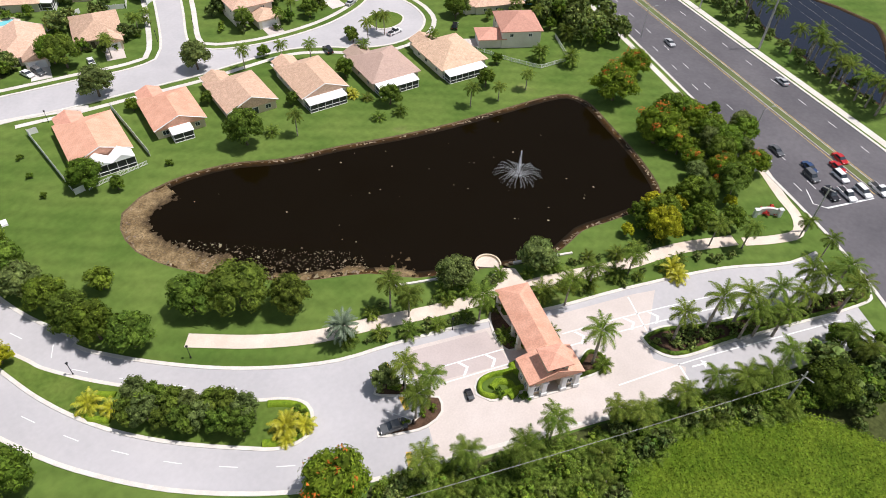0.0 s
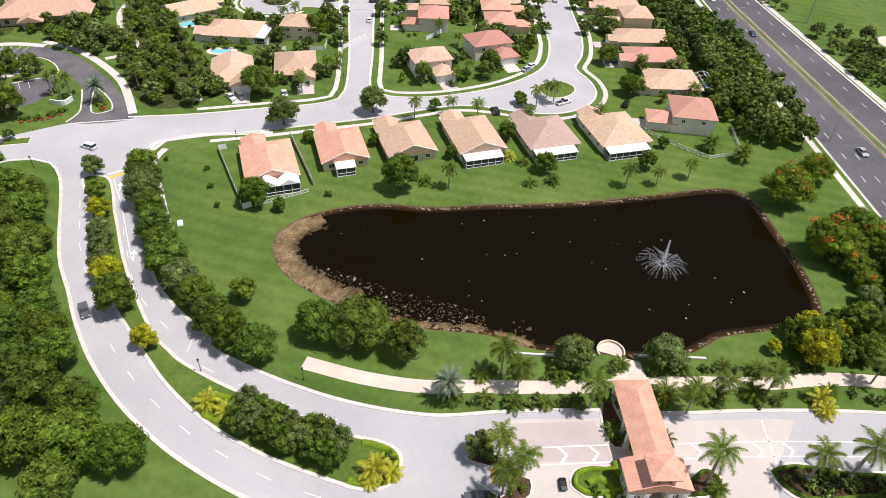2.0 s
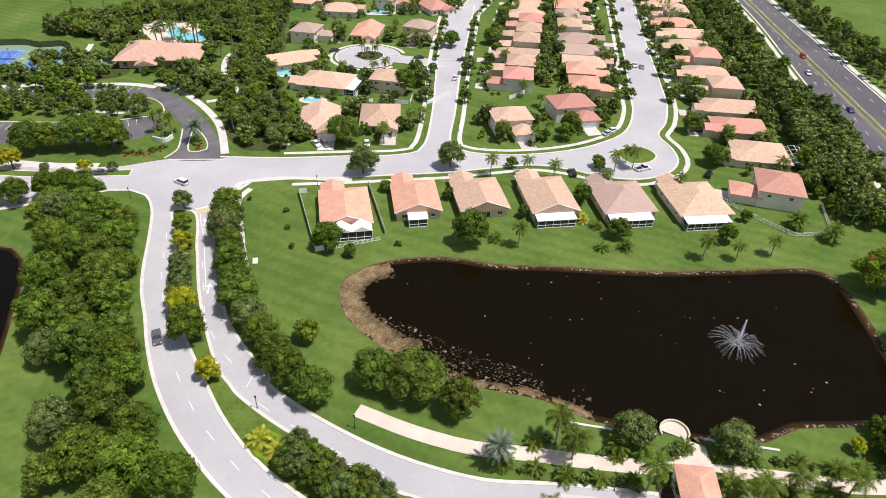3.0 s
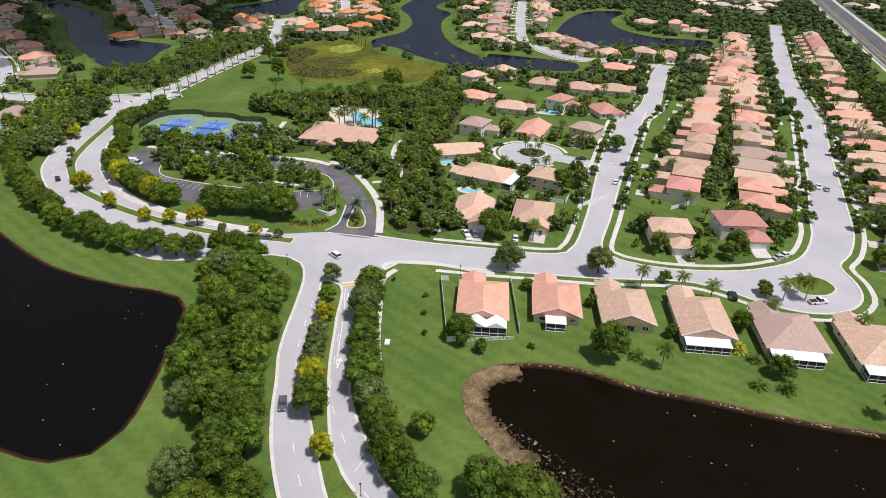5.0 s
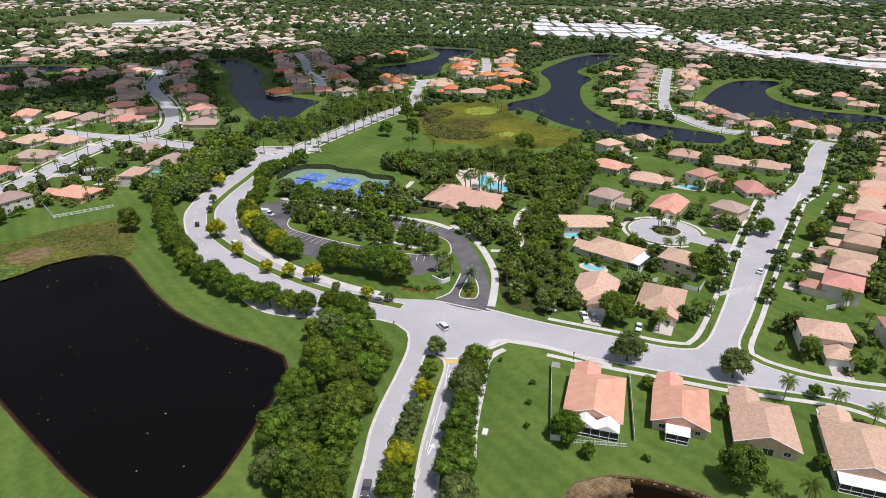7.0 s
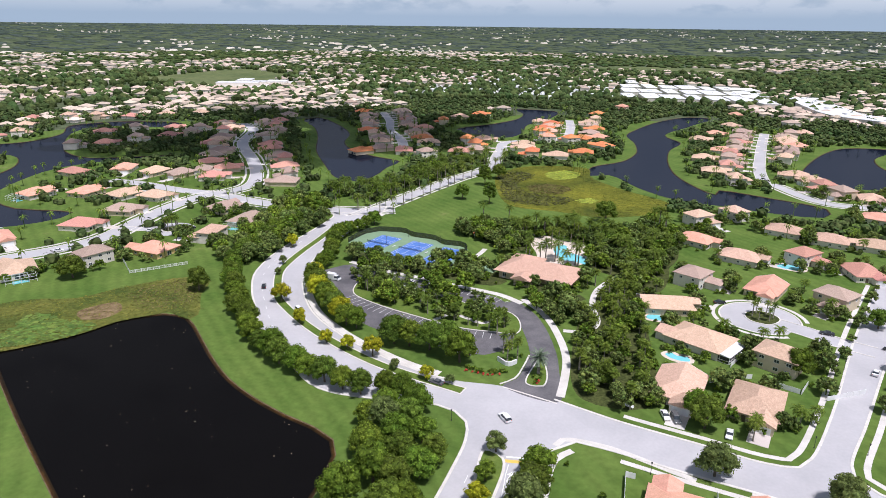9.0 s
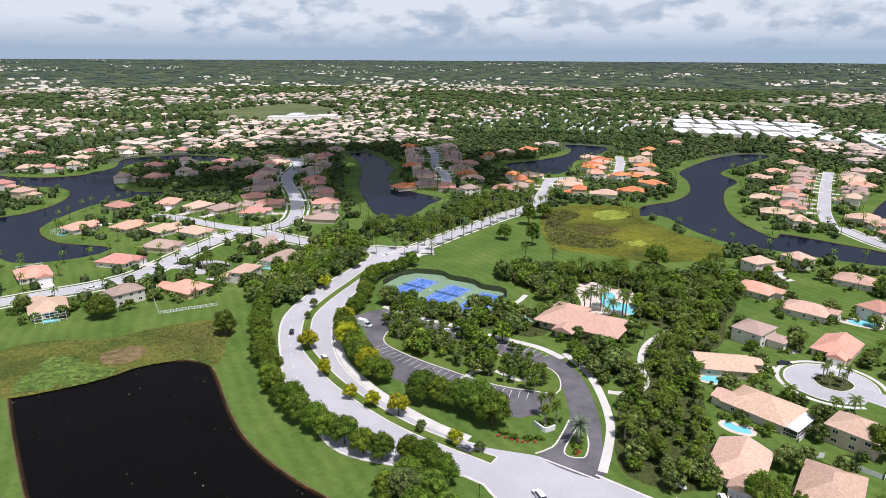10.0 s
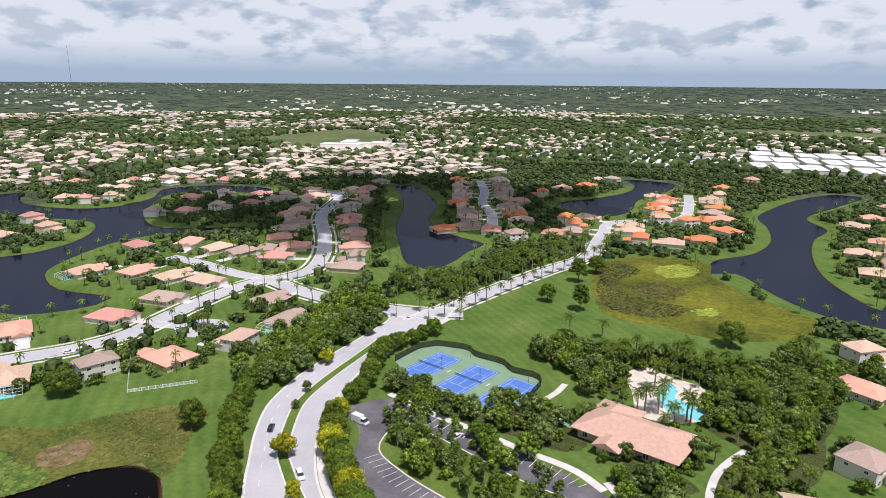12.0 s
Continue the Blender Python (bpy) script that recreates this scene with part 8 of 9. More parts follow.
# ---- hedges, fences, walls ----
def hedge(line, w, h, label="clipped green hedge", mat=None, z=0.12, closed=False, step=0.9):
    """A clipped hedge with a slightly lumpy top."""
    pts = [(x, y) for x, y, _ in along(line + ([line[0]] if closed else []), step)]
    rr = random.Random(len(pts))
    s = Shape()
    n = len(pts)
    sides = [offset(pts, w * k, closed) for k in (0.5, 0.36, 0.0, -0.36, -0.5)]
    zs = (0.0, 0.88, 1.0, 0.88, 0.0)
    vs = [(*sides[j][i], z + h * zs[j] * rr.uniform(0.92, 1.08)) for i in range(n) for j in range(5)]
    fs = [(5 * i + j, 5 * i + j + 1, 5 * ((i + 1) % n) + j + 1, 5 * ((i + 1) % n) + j) for i in range(n if closed else n - 1) for j in range(4)]
    if not closed:
        fs += [(0, 1, 2, 3, 4), tuple(5 * (n - 1) + j for j in (4, 3, 2, 1, 0))]
    s.add(vs, fs)
    return tagged(part("hedge", s, mat or HEDGE_M, smooth=True), label, "hedge")


hedge(offset(curve(GATE_ISLE_W, 1, True), inner_side(GATE_ISLE_W) * 0.95, True), 0.9, 0.8, "bright clipped hedge round the gate island", HEDGE_M, closed=True)
hedge(offset(curve(GATE_ISLE_E, 1, True), inner_side(GATE_ISLE_E) * 0.8, True), 0.7, 0.7, "dark clipped hedge round the gate island", LEAF_D, closed=True)
hedge([(43.5, -148.2), (45.5, -147.9), (46.8, -149.6), (46.2, -151.8), (44.2, -151.6)], 1.3, 0.7, "bright clipped hedge in a curl")
em = curve(ENTRY_MED, 2, True)
hedge(offset(em, inner_side(em) * 1.0, True), 0.8, 0.55, "low clipped hedge round the palm median", LEAF_D, closed=True)
ring = offset(MED_L, inner_side(MED_L) * 1.3, True)
nose = [p for p in ring if math.hypot(p[0] - 14.5, p[1] + 131) < 7.5]
head = [p for p in ring if math.hypot(p[0] + 9, p[1] + 107) < 4.5]
hedge(nose, 1.4, 0.6, "bright low hedge round the median's end", z=0.1)
thicket("nose_shrubs", [(15.2, -129.6), (16.0, -131), (13.0, -133.2)], ["shrub"], 0.9, LEAF_W, "green shrubs beside the golden palm", "shrubs")
hedge([(-5.8, -106.0), (-8.6, -103.4), (-11.4, -104.6), (-11.0, -107.6), (-8.4, -110.6)], 1.2, 0.55, "bright low hedge round the golden palm", z=0.1)
mass = [(60 + 3 * math.cos(a), -157.6 + 1.6 * math.sin(a)) for a in (0.3, 1.2, 2.1, 3.3, 4.5, 5.6)]
thicket("flower_bed", [(126, -158), (128, -159.5), (129.5, -157.5), (127.5, -156.3)], ["shrub"], 0.55, FLOWER, "bed of low red flowers", "flowers")
thicket("bed_shrubs", scatter(offset(curve(ENTRY_MED, 3, True), inner_side(curve(ENTRY_MED, 3, True)) * 1.4, True), 1.8, rng, 0.95), ["shrub"], 0.85, LEAF_WD, "low shrubs under the palms", "shrubs")
thicket("path_shrubs", [(x + rng.uniform(-2, 2), y + rng.uniform(-1.2, 1.2)) for x, y, _ in along(offset(curve(PATH_POND, 3)[9:], -4.0), 2.2) if rng.random() < 0.6] +
        [(x + rng.uniform(-2, 2), y + rng.uniform(-1.2, 1.2)) for x, y, _ in along(offset(curve(PATH_POND, 3)[11:], 3.4), 2.2) if rng.random() < 0.55], ["shrub"], 0.85, LEAF_WD, "shrubs along the pond path", "shrubs")
thicket("barrier_shrubs", [(31, -143.9), (33, -144.4), (27.5, -143.4), (30.5, -137), (32.5, -138.6), (43.5, -150), (46.5, -153.5)], ["shrub"], 0.8, LEAF_W, "low shrubs at the entry barrier", "shrubs")
# garden planting round the nearer houses
spots, spots_d = [], []
for hx, hy in HOUSES:
    if math.hypot(hx - 60, hy) < 330 and not (hy < -10 and hx < 150):
        for _ in range(21):
            a, d = rng.uniform(0, math.tau), rng.uniform(9.5, 14.5)
            p = (hx + d * math.cos(a), hy + d * math.sin(a))
            if all(math.hypot(p[0] - q[0], p[1] - q[1]) > 9 for q in HOUSES) and not inside(p, POND_L) and p[1] > -80:
                (spots if rng.random() < 0.45 else spots_d).append(p)
road_pts = [q for line in STREETS[:6] for q in line]
clear = lambda p: all(math.hypot(p[0] - q[0], p[1] - q[1]) > 3.2 for q in road_pts)  # noqa: E731
spots, spots_d = [p for p in spots if clear(p)], [p for p in spots_d if clear(p)]
pick = [p for p in spots_d if math.hypot(p[0] - 90, p[1] - 60) < 150][::4]
palm_grove("garden_palms", [(x + 1.2, y + 1.0, "coconut", 0.75) for x, y in pick], "slim palms in the house gardens")
thicket("garden_shrubs", spots, ["shrub", "small", "shrub", "shrub"], 0.95, LEAF_W, "garden shrubs and small trees by the houses", "shrubs")
thicket("garden_trees", spots_d, ["small", "shrub", "small", "oak"], 0.85, LEAF_WD, "dark garden trees by the houses", "trees")
back = [(x + rng.uniform(-2, 2), y + rng.uniform(-2, 2)) for x, y, _ in along([(118, 37), (275, 360)], 5.0)]
back += [(x + rng.uniform(-2, 2), y + rng.uniform(-2, 2)) for x, y, _ in along([(178, -22), (357, 372)], 6.0)]
thicket("back_garden_trees", back, ["small", "oak", "small"], 0.85, LEAF_WD, "dark trees in the back gardens", "trees")
street_trees = [(x + rng.uniform(-1, 1), y + rng.uniform(-1, 1)) for line in (R3N, R4N) for d in (8.5, -8.5) for x, y, _ in along(offset(line, d), 13, 4)]
street_trees += [(x, y) for d in (7.5, -7.5) for x, y, _ in along(offset([(68, 22), (119, 142)], d), 15, 14)] + [(x, y) for d in (8, -8) for x, y, _ in along(offset([(148, 8), (212, 132)], d), 14, 8)]
thicket("street_trees", street_trees, ["oak", "small"], 0.75, LEAF_WD, "dark green street trees", "trees")


def fence(name, pts, h=1.8, label="white vinyl panel fence", mat=None, gap=2.4, open_rail=False):
    """Posts and panels along a line; each panel and post is a part."""
    mat = mat or WHITE
    top = thing(name, label, "fence")
    places = along(pts, gap)
    post = Shape().box(0, 0, 0, 0.14, 0.14, h + 0.08).mesh("post")
    post.materials.append(mat)
    for (x0, y0, _), (x1, y1, _) in zip(places, places[1:]):
        d = math.hypot(x1 - x0, y1 - y0)
        if d < 0.4:
            continue
        a = math.atan2(y1 - y0, x1 - x0)
        ob = new("post", post)
        ob.parent, ob.matrix_world = top, pose(x0, y0, 0)
        s = Shape()
        m = pose((x0 + x1) / 2, (y0 + y1) / 2, 0, 0, 0, math.degrees(a))
        if open_rail:
            key = ("picket", round(h, 2), mat.name)
            if key not in PROTO:
                PROTO[key] = Shape().box(0, 0, 0.1, 0.09, 0.04, h - 0.1).mesh("picket"), Shape().box(0, 0, 0, gap, 0.05, 0.12).mesh("rail")
                for me in PROTO[key]:
                    me.materials.append(mat)
            for z in (0.2, h - 0.2):
                ob = new("rail", PROTO[key][1])
                ob.parent, ob.matrix_world = top, m @ Matrix.Translation((0, 0, z)) @ Matrix.Scale(d / gap, 4, (1, 0, 0))
            for k in range(7):
                ob = new("picket", PROTO[key][0])
                ob.parent, ob.matrix_world = top, m @ Matrix.Translation(((k / 7 - 0.43) * d, 0, 0))
            continue
        s.box(0, 0, 0.06, d - 0.12, 0.05, h - 0.12, m)
        part("panel", s, mat, top)
    return top


fence("fence", [(10.1, -18.2), (9.8, -48.8)])
fence("fence", [(10.1, -18.2), (13.9, -18.6)])
fence("fence", [(30.7, -19.6), (28.9, -48.2)])
fence("fence", [(9.8, -48.8), (12.2, -48.6)])
bench = thing("garden_bench", "white slatted bench at the roadside", "bench", at=pose(10.2, 13.4, 0.05, 0, 0, -14))
part("seat", Shape().box(0, 0, 0.42, 3.0, 0.5, 0.07), WHITE, bench)
part("backrest", Shape().box(0, 0.26, 0.5, 3.0, 0.07, 0.5), WHITE, bench)
for x in (-1.2, 1.2):
    part("leg", Shape().box(x, 0, 0, 0.1, 0.45, 0.42), WHITE, bench)
fence("fence", [(12.8, -49.0), (28.8, -48.3)], 1.2, "white picket fence across the garden", open_rail=True)
fence("fence", [(129.4, -56.6), (133, -70), (136.8, -79), (147.6, -81.3), (157.8, -66.4)], 1.3, "white picket fence round the garden", open_rail=True)
fence("fence", [(-225.7, 82.2), (-198.4, 58.5), (-181.9, 75.8)], 1.4, "white picket fence round the garden", open_rail=True)
for a, b in (((40, 39.2), (47, 41.5)), ((52.6, 38.7), (59.6, 35.7)), ((59.6, 35.7), (63.5, 44)), ((41.3, 47.2), (45, 54.5)), ((34, 35), (37.5, 36)), ((66, 34), (80, 43)), ((118, 28), (122, 34)), ((98, 30), (108, 35))):
    fence("fence", [a, b], 1.7)
DARK_SCREEN = surface("dark_windscreen", (0.020, 0.026, 0.022), (0.038, 0.046, 0.040), 0.8, 6.0, 0.8, 0.1, fine_mix=0.2)
DARK_SCREEN.node_tree.nodes["Principled BSDF"].inputs["Alpha"].default_value = 0.6
fence("court_fence", [COURTS[0]] + COURTS[1:10], 2.8, "tall dark mesh fence round the tennis courts", DARK_SCREEN, 4.0)

# pond wall, overlook and stepped bank
setting("wall_pond", Shape().strip(curve([(46.5, -118.2), (55, -122.8), (61.5, -125.8)], 2), 0.5, -0.6, 0.35), KERB, "pale concrete pond wall", "wall")
setting("wall_pond_east", Shape().strip(curve([(69.6, -129.6), (76, -133), (81.5, -136)], 2), 0.5, -0.6, 0.35), KERB, "pale concrete pond wall", "wall")
look_out = [(65.1 + 2.7 * math.cos(a), -126.4 + 2.7 * math.sin(a)) for a in [0.25 * k - 0.9 for k in range(17)]]
setting("pavement_overlook", Shape().slab([(60.8, -133), (62.2, -129.5)] + look_out[::-1][2:-1][::-1] + [(68.7, -131.0), (67.5, -134.5)], -0.6, 0.09), WALK_PINK, "round pale overlook terrace at the pond", "terrace")
setting("wall_overlook", Shape().strip(look_out, 0.3, 0.0, 0.6), STUCCO, "low cream parapet round the overlook", "wall")

# sign wall at the corner
sign = thing("entrance_sign", "curved white entrance wall above a red flower bed", "sign", at=pose(126.5, -157.5, 0, 0, 0, -40))
arc = [(4.6 * math.cos(a), 4.6 * math.sin(a) - 4.6) for a in [math.pi * (0.28 + 0.055 * k) for k in range(9)]]
part("wall", Shape().strip(arc, 0.45, 0.0, 1.7), WHITE, sign)
part("coping", Shape().strip(arc, 0.65, 1.7, 1.85), KERB, sign, "pale stone coping")
for p in (arc[0], arc[-1]):
    part("pier", Shape().box(*p, 0, 0.8, 0.8, 2.1).box(*p, 2.1, 1.0, 1.0, 0.15), WHITE, sign)
setting("pavement_corner_walk", Shape().strip(curve([(113.7, -159.1), (120, -163.5), (126, -166), (131.5, -163), (135, -158), (143, -148)], 2), 2.6, -0.05, 0.056), WALK_PINK, "pale corner path", "pavement")


# ---- paint on the roads ----
def dashes(line, gap, length, w=0.16, z=0.05, mat=None, name="lane_dashes"):
    s = Shape()
    for x, y, a in along(line, gap, 2):
        s.box(0, 0, 0, length, w, 0.006, pose(x, y, z, 0, 0, math.degrees(a)))
    return stuff(name, s, mat or PAINT, "white dashed lane marks", "road marking")


def stripe(pts, w=0.16, z=0.052, mat=None, name="lane_line", label="painted white lane line"):
    return setting(name, Shape().strip(pts, w, z, z + 0.006), mat or PAINT, label, "road marking")


dashes(offset(BL_C, -4.4)[35:-8], 9.0, 3.0)
dashes(offset(BR_C, 4.2)[38:-12], 9.0, 3.0)
stripe(offset(BR_C, 3.6)[-16:-5], 0.2)
stripe([(-19.0, -20.6), (-13.9, -19.8)], 1.2, 0.048, PAINT_Y, label="orange-yellow bar across the lane")
stripe([(-19.0, -18.9), (-13.8, -18.1)], 0.6, 0.048, label="white stop bar")
for x, y, a in ((-16.9, -27, 80), (-15.4, -28, 90), (-17.1, -57, 80)):
    setting("lane_arrow", Shape().box(0, 0, 0, 0.35, 2.6, 0.006, pose(x, y, 0.05, 0, 0, a - 90)).add([(-0.9, 1.2, 0), (0.9, 1.2, 0), (0, 2.8, 0)], [(0, 1, 2)], pose(x, y, 0.057, 0, 0, a - 90)), PAINT, "white lane arrow", "road marking")
stripe([(33.0, -131.5), (29.6, -141.5)], 0.9, 0.05, PAINT_Y, "speed_hump_mark", "yellow bar across the lane")
stripe([(24.6, -147.6), (22.4, -151.2)], 0.9, 0.05, PAINT_Y, "speed_hump_mark", "yellow bar across the lane")
entry = curve([(30, -136.5), (40, -140.6), (51, -145.2)], 2)
stripe(offset(entry, 1.6), 0.25); stripe(offset(entry, -1.8), 0.25)
entry2 = curve([(62, -150.4), (74, -155.6), (90, -163.2), (104, -170.2), (116, -176.6)], 3)
stripe(offset(entry2, 1.8), 0.25); stripe(offset(entry2, -1.2), 0.25)
for k, (x, y, a) in enumerate(along(entry, 5.5, 3) + along(entry2[:9], 5.5, 3)):
    m = pose(x, y, 0.052, 0, 0, math.degrees(a))
    setting("chevron", Shape().add([(-0.8, 1.5, 0), (-0.2, 1.5, 0), (1.0, 0, 0), (-0.2, -1.5, 0), (-0.8, -1.5, 0), (0.4, 0, 0)], [(5, 2, 1, 0), (3, 2, 5, 4)], m), PAINT, "white chevron on the paving", "road marking")
stripe([(80.2, -151.6), (75, -160.4)], 0.3)
setting("paving_band", Shape().slab([(35.5, -133.2), (37.5, -132.2), (52.2, -138.6), (50.2, -146.6), (37.6, -140.8)], 0.0, 0.0495), PAVER_DARK, "darker rose paver band at the gate", "paving")
exitl = curve([(60, -166.4), (75, -172.4), (92, -180.4), (106, -187)], 3)
stripe(offset(exitl, 3.6), 0.25)
stripe([(73.6, -167.6), (71.6, -171.4)], 0.35)
setting("lane_arrow", Shape().box(0, 0, 0, 2.4, 0.35, 0.006, pose(76, -170.3, 0.05, 0, 0, -26)).add([(1.1, 0.9, 0), (1.1, -0.9, 0), (2.6, 0, 0)], [(0, 1, 2)], pose(76, -170.3, 0.057, 0, 0, -26)), PAINT, "white lane arrow", "road marking")
for d in (-4.2, -8.2):
    dashes(offset(HWL, d)[5:], 12, 3.2, 0.18, 0.03)
for d in (5.0,):
    dashes(offset(HWR, d)[2:], 12, 3.2, 0.18, 0.03)
stripe(offset(HWM[5:], 1.9), 0.14, 0.03, PAINT_Y); stripe(offset(HWM[5:], -1.9), 0.14, 0.03, PAINT_Y)
stripe([(140.0, -166.6), (152.6, -172.6)], 0.5, 0.03); stripe([(140.0, -166.6), (139, -163.6), (143, -160)], 0.25, 0.03)
dashes(offset(B2O_C, -4.0)[8:-4], 9.0, 3.0, 0.16, 0.055)


# ---- lamps, poles, wires ----
def lamp_post(x, y, h=3.0, turn=0.0, tall=False, group="path lamps"):
    key = ("lamp", tall)
    m = pose(x, y, 0, 0, 0, turn)
    if key in PROTO:
        return copy_thing(PROTO[key], m)
    top = PROTO[key] = thing("street_lamp", "tall grey highway lamp with an arm" if tall else "short dark lamp post beside the path", "lamp", group)
    if tall:
        part("pole", Shape().tube((0, 0, 0), (0, 0, 10), 0.14, 0.08, 8), GALV, top)
        part("arm", Shape().tube((0, 0, 9.6), (2.6, 0, 10.3), 0.06, 0.05, 6), GALV, top)
        part("lamp_head", Shape().box(2.9, 0, 10.22, 0.9, 0.32, 0.16), GALV, top)
    else:
        part("base", Shape().tube((0, 0, 0), (0, 0, 0.5), 0.16, 0.10, 8), DARK, top)
        part("pole", Shape().tube((0, 0, 0.4), (0, 0, h), 0.06, 0.05, 8), DARK, top)
        part("lamp_head", Shape().tube((0, 0, h), (0, 0, h + 0.45), 0.12, 0.22, 8).tube((0, 0, h + 0.45), (0, 0, h + 0.65), 0.26, 0.05, 8), DARK, top)
    top.matrix_world = m
    return top


for x, y in ((47.5, -134.0), (7.4, -107.2), (-9.6, -97), (-36.5, -7.5), (-37.2, -24), (16, -15.4), (57, 8), (76, 56), (97, 100), (69.5, 8.5), (-63, 106), (-10, 104)):
    lamp_post(x, y)
for x, y, a in ((179.0, -86.5, 0), (151.5, -140.5, 0), (214.5, -9.5, 0), (243.0, 49, 0), (236, 10, 0), (262, 62, 180), (287, 108, 180)):
    lamp_post(x, y, tall=True, turn=a - 25, group="highway lamps")
for x, y in ((-100.5, 143), (-82.5, 139), (-108, 131), (-90, 128), (-120, 117), (-104, 112), (-72, 132)):
    lamp_post(x, y, group="court lamps")
for x, y in ((202.5, -116.2), (255, -14), (330, 134)):
    pole = thing("transmission_pole", "very tall grey concrete power pole beside the highway", "pole", "power poles", pose(x, y, 0))
    part("pole", Shape().tube((0, 0, -0.5), (0, 0, 23), 0.42, 0.22, 10), POLE_M, pole)
    for z in (18.0, 20.0, 22.0):
        part("insulator", Shape().tube((0, 0, z), (-1.1, 0.5, z + 0.25), 0.07, 0.05, 6), GALV, pole)
for z in (18.25, 20.25, 22.25):
    cd = bpy.data.curves.new("wire", "CURVE")
    cd.dimensions, cd.bevel_depth = "3D", 0.02
    spans = [(148.9, -218.7), (201.4, -115.7), (253.9, -13.5), (328.9, 134.5)]
    sp = cd.splines.new("POLY")
    sp.points.add(36)
    for i in range(37):
        j, u = min(2, i // 12), i / 12 - min(2, i // 12)
        (ax, ay), (bx, by) = spans[j], spans[j + 1]
        sp.points[i].co = (ax + (bx - ax) * u, ay + (by - ay) * u, z - 1.6 * 4 * u * (1 - u), 1)
    ob = new("power_line", cd)
    cd.materials.append(POLE_M)
    tagged(ob, "thin grey overhead power line", "cable", "power lines")
for x, y in ((214, -87.3), (128, -166.8)):
    pole = thing("utility_pole", "tall grey concrete utility pole", "pole", "utility poles", pose(x, y, 0))
    part("pole", Shape().tube((0, 0, -0.5), (0, 0, 13), 0.26, 0.15, 10), POLE_M, pole)
    part("crossarm", Shape().box(0, 0, 12.2, 0.2, 2.6, 0.2), POLE_M, pole)
for k, dz in enumerate((0.0, 0.5, 1.0)):
    cd = bpy.data.curves.new("wire", "CURVE")
    cd.dimensions, cd.bevel_depth = "3D", 0.012
    sp = cd.splines.new("POLY")
    sp.points.add(24)
    for i in range(25):
        u = i / 24
        sp.points[i].co = (3.3 + 75.8 * u, -150.0 + -35.2 * u - 0.3 * k, 9.2 + dz - 0.7 * 4 * u * (1 - u), 1)
    ob = new("power_line", cd)
    cd.materials.append(POLE_M)
    tagged(ob, "thin grey overhead power line", "cable", "power lines")
for p in ((3.3, -150.0), (79.1, -185.2)):
    pole = thing("utility_pole", "tall grey concrete utility pole", "pole", "utility poles", pose(*p, 0))
    part("pole", Shape().tube((0, 0, -0.5), (0, 0, 11), 0.2, 0.14, 8), POLE_M, pole)
    part("crossarm", Shape().box(0, -0.6, 9.6, 0.15, 2.2, 0.15), POLE_M, pole)
part_box = thing("utility_box", "white utility cover on the lawn", "utility box", at=pose(-5.4, -48.4, 0, 0, 0, -5))
part("cover", Shape().box(0, 0, 0, 1.3, 2.2, 0.35, taper=0.92), WHITE, part_box)

# ---- fountain and what floats on the pond ----
fx, fy = 93.4, -109.5
s = Shape()
rf = random.Random(9)


def drop(p, q):
    s.add([(p[0] - q, p[1], p[2]), (p[0] + q, p[1], p[2]), (p[0], p[1] + q, p[2] - q), (p[0], p[1], p[2] + q * 1.6)], [(0, 1, 3), (1, 2, 3), (2, 0, 3), (0, 2, 1)])


for k in range(900):  # central jet
    u = rf.random() ** 0.8
    w = 0.10 + 0.55 * (1 - u) ** 1.5
    drop((fx + rf.gauss(0, w * 0.6), fy + rf.gauss(0, w * 0.6), -0.3 + 7.2 * u), rf.uniform(0.05, 0.11))
for k in range(30):  # ring of low jets
    a = k * math.tau / 30 + rf.uniform(-0.06, 0.06)
    reach = rf.uniform(4.0, 6.0)
    for j in range(84):
        u = j / 83
        d = 0.5 + reach * u
        w = 0.03 + 0.11 * u
        drop((fx + d * math.cos(a) + rf.gauss(0, w), fy + d * math.sin(a) + rf.gauss(0, w), -0.3 + 3.6 * u * (1 - u) + rf.gauss(0, w * 0.5)), rf.uniform(0.045, 0.095))
fountain = thing("fountain", "white fountain jet with a spray ring in the pond", "fountain")
part("spray", s, DROPS, fountain, "white water spray")
part("nozzle", Shape().tube((fx, fy, -0.5), (fx, fy, -0.1), 0.7, 0.5, 12), DARK, fountain)
s = Shape()
for x, y in scatter(curve(BITS, 3, True), 0.62, rf, 0.6) + scatter(curve(MUDFLAT, 3, True), 0.9, rf, 0.45):
    q = rf.uniform(0.06, 0.20) if rf.random() < 0.92 else rf.uniform(0.2, 0.42)
    vs, fs = LOWBLOBS[rf.randrange(6)]
    if inside((x, y), POND_L):
        s.add([(x + v.x * q, y + v.y * q * rf.uniform(0.5, 1), (-0.24 if inside((x, y), MUDFLAT) else -0.33) + v.z * q * 0.3) for v in vs], fs)
edge = offset(POND_L, inner_side(POND_L) * 0.7, True)
for x, y, _ in along(edge, 0.9):
    if rf.random() < 0.5:
        q = rf.uniform(0.05, 0.15)
        vs, fs = LOWBLOBS[rf.randrange(6)]
        s.add([(x + rf.gauss(0, 0.35) + v.x * q, y + rf.gauss(0, 0.35) + v.y * q, -0.26 + v.z * q * 0.5) for v in vs], fs)
for k in range(60):
    x, y = rf.uniform(20, 120), rf.uniform(-130, -65)
    if inside((x, y), POND_L):
        q = rf.uniform(0.12, 0.32)
        vs, fs = LOWBLOBS[rf.randrange(6)]
        s.add([(x + v.x * q, y + v.y * q, -0.33 + v.z * q * 0.3) for v in vs], fs)
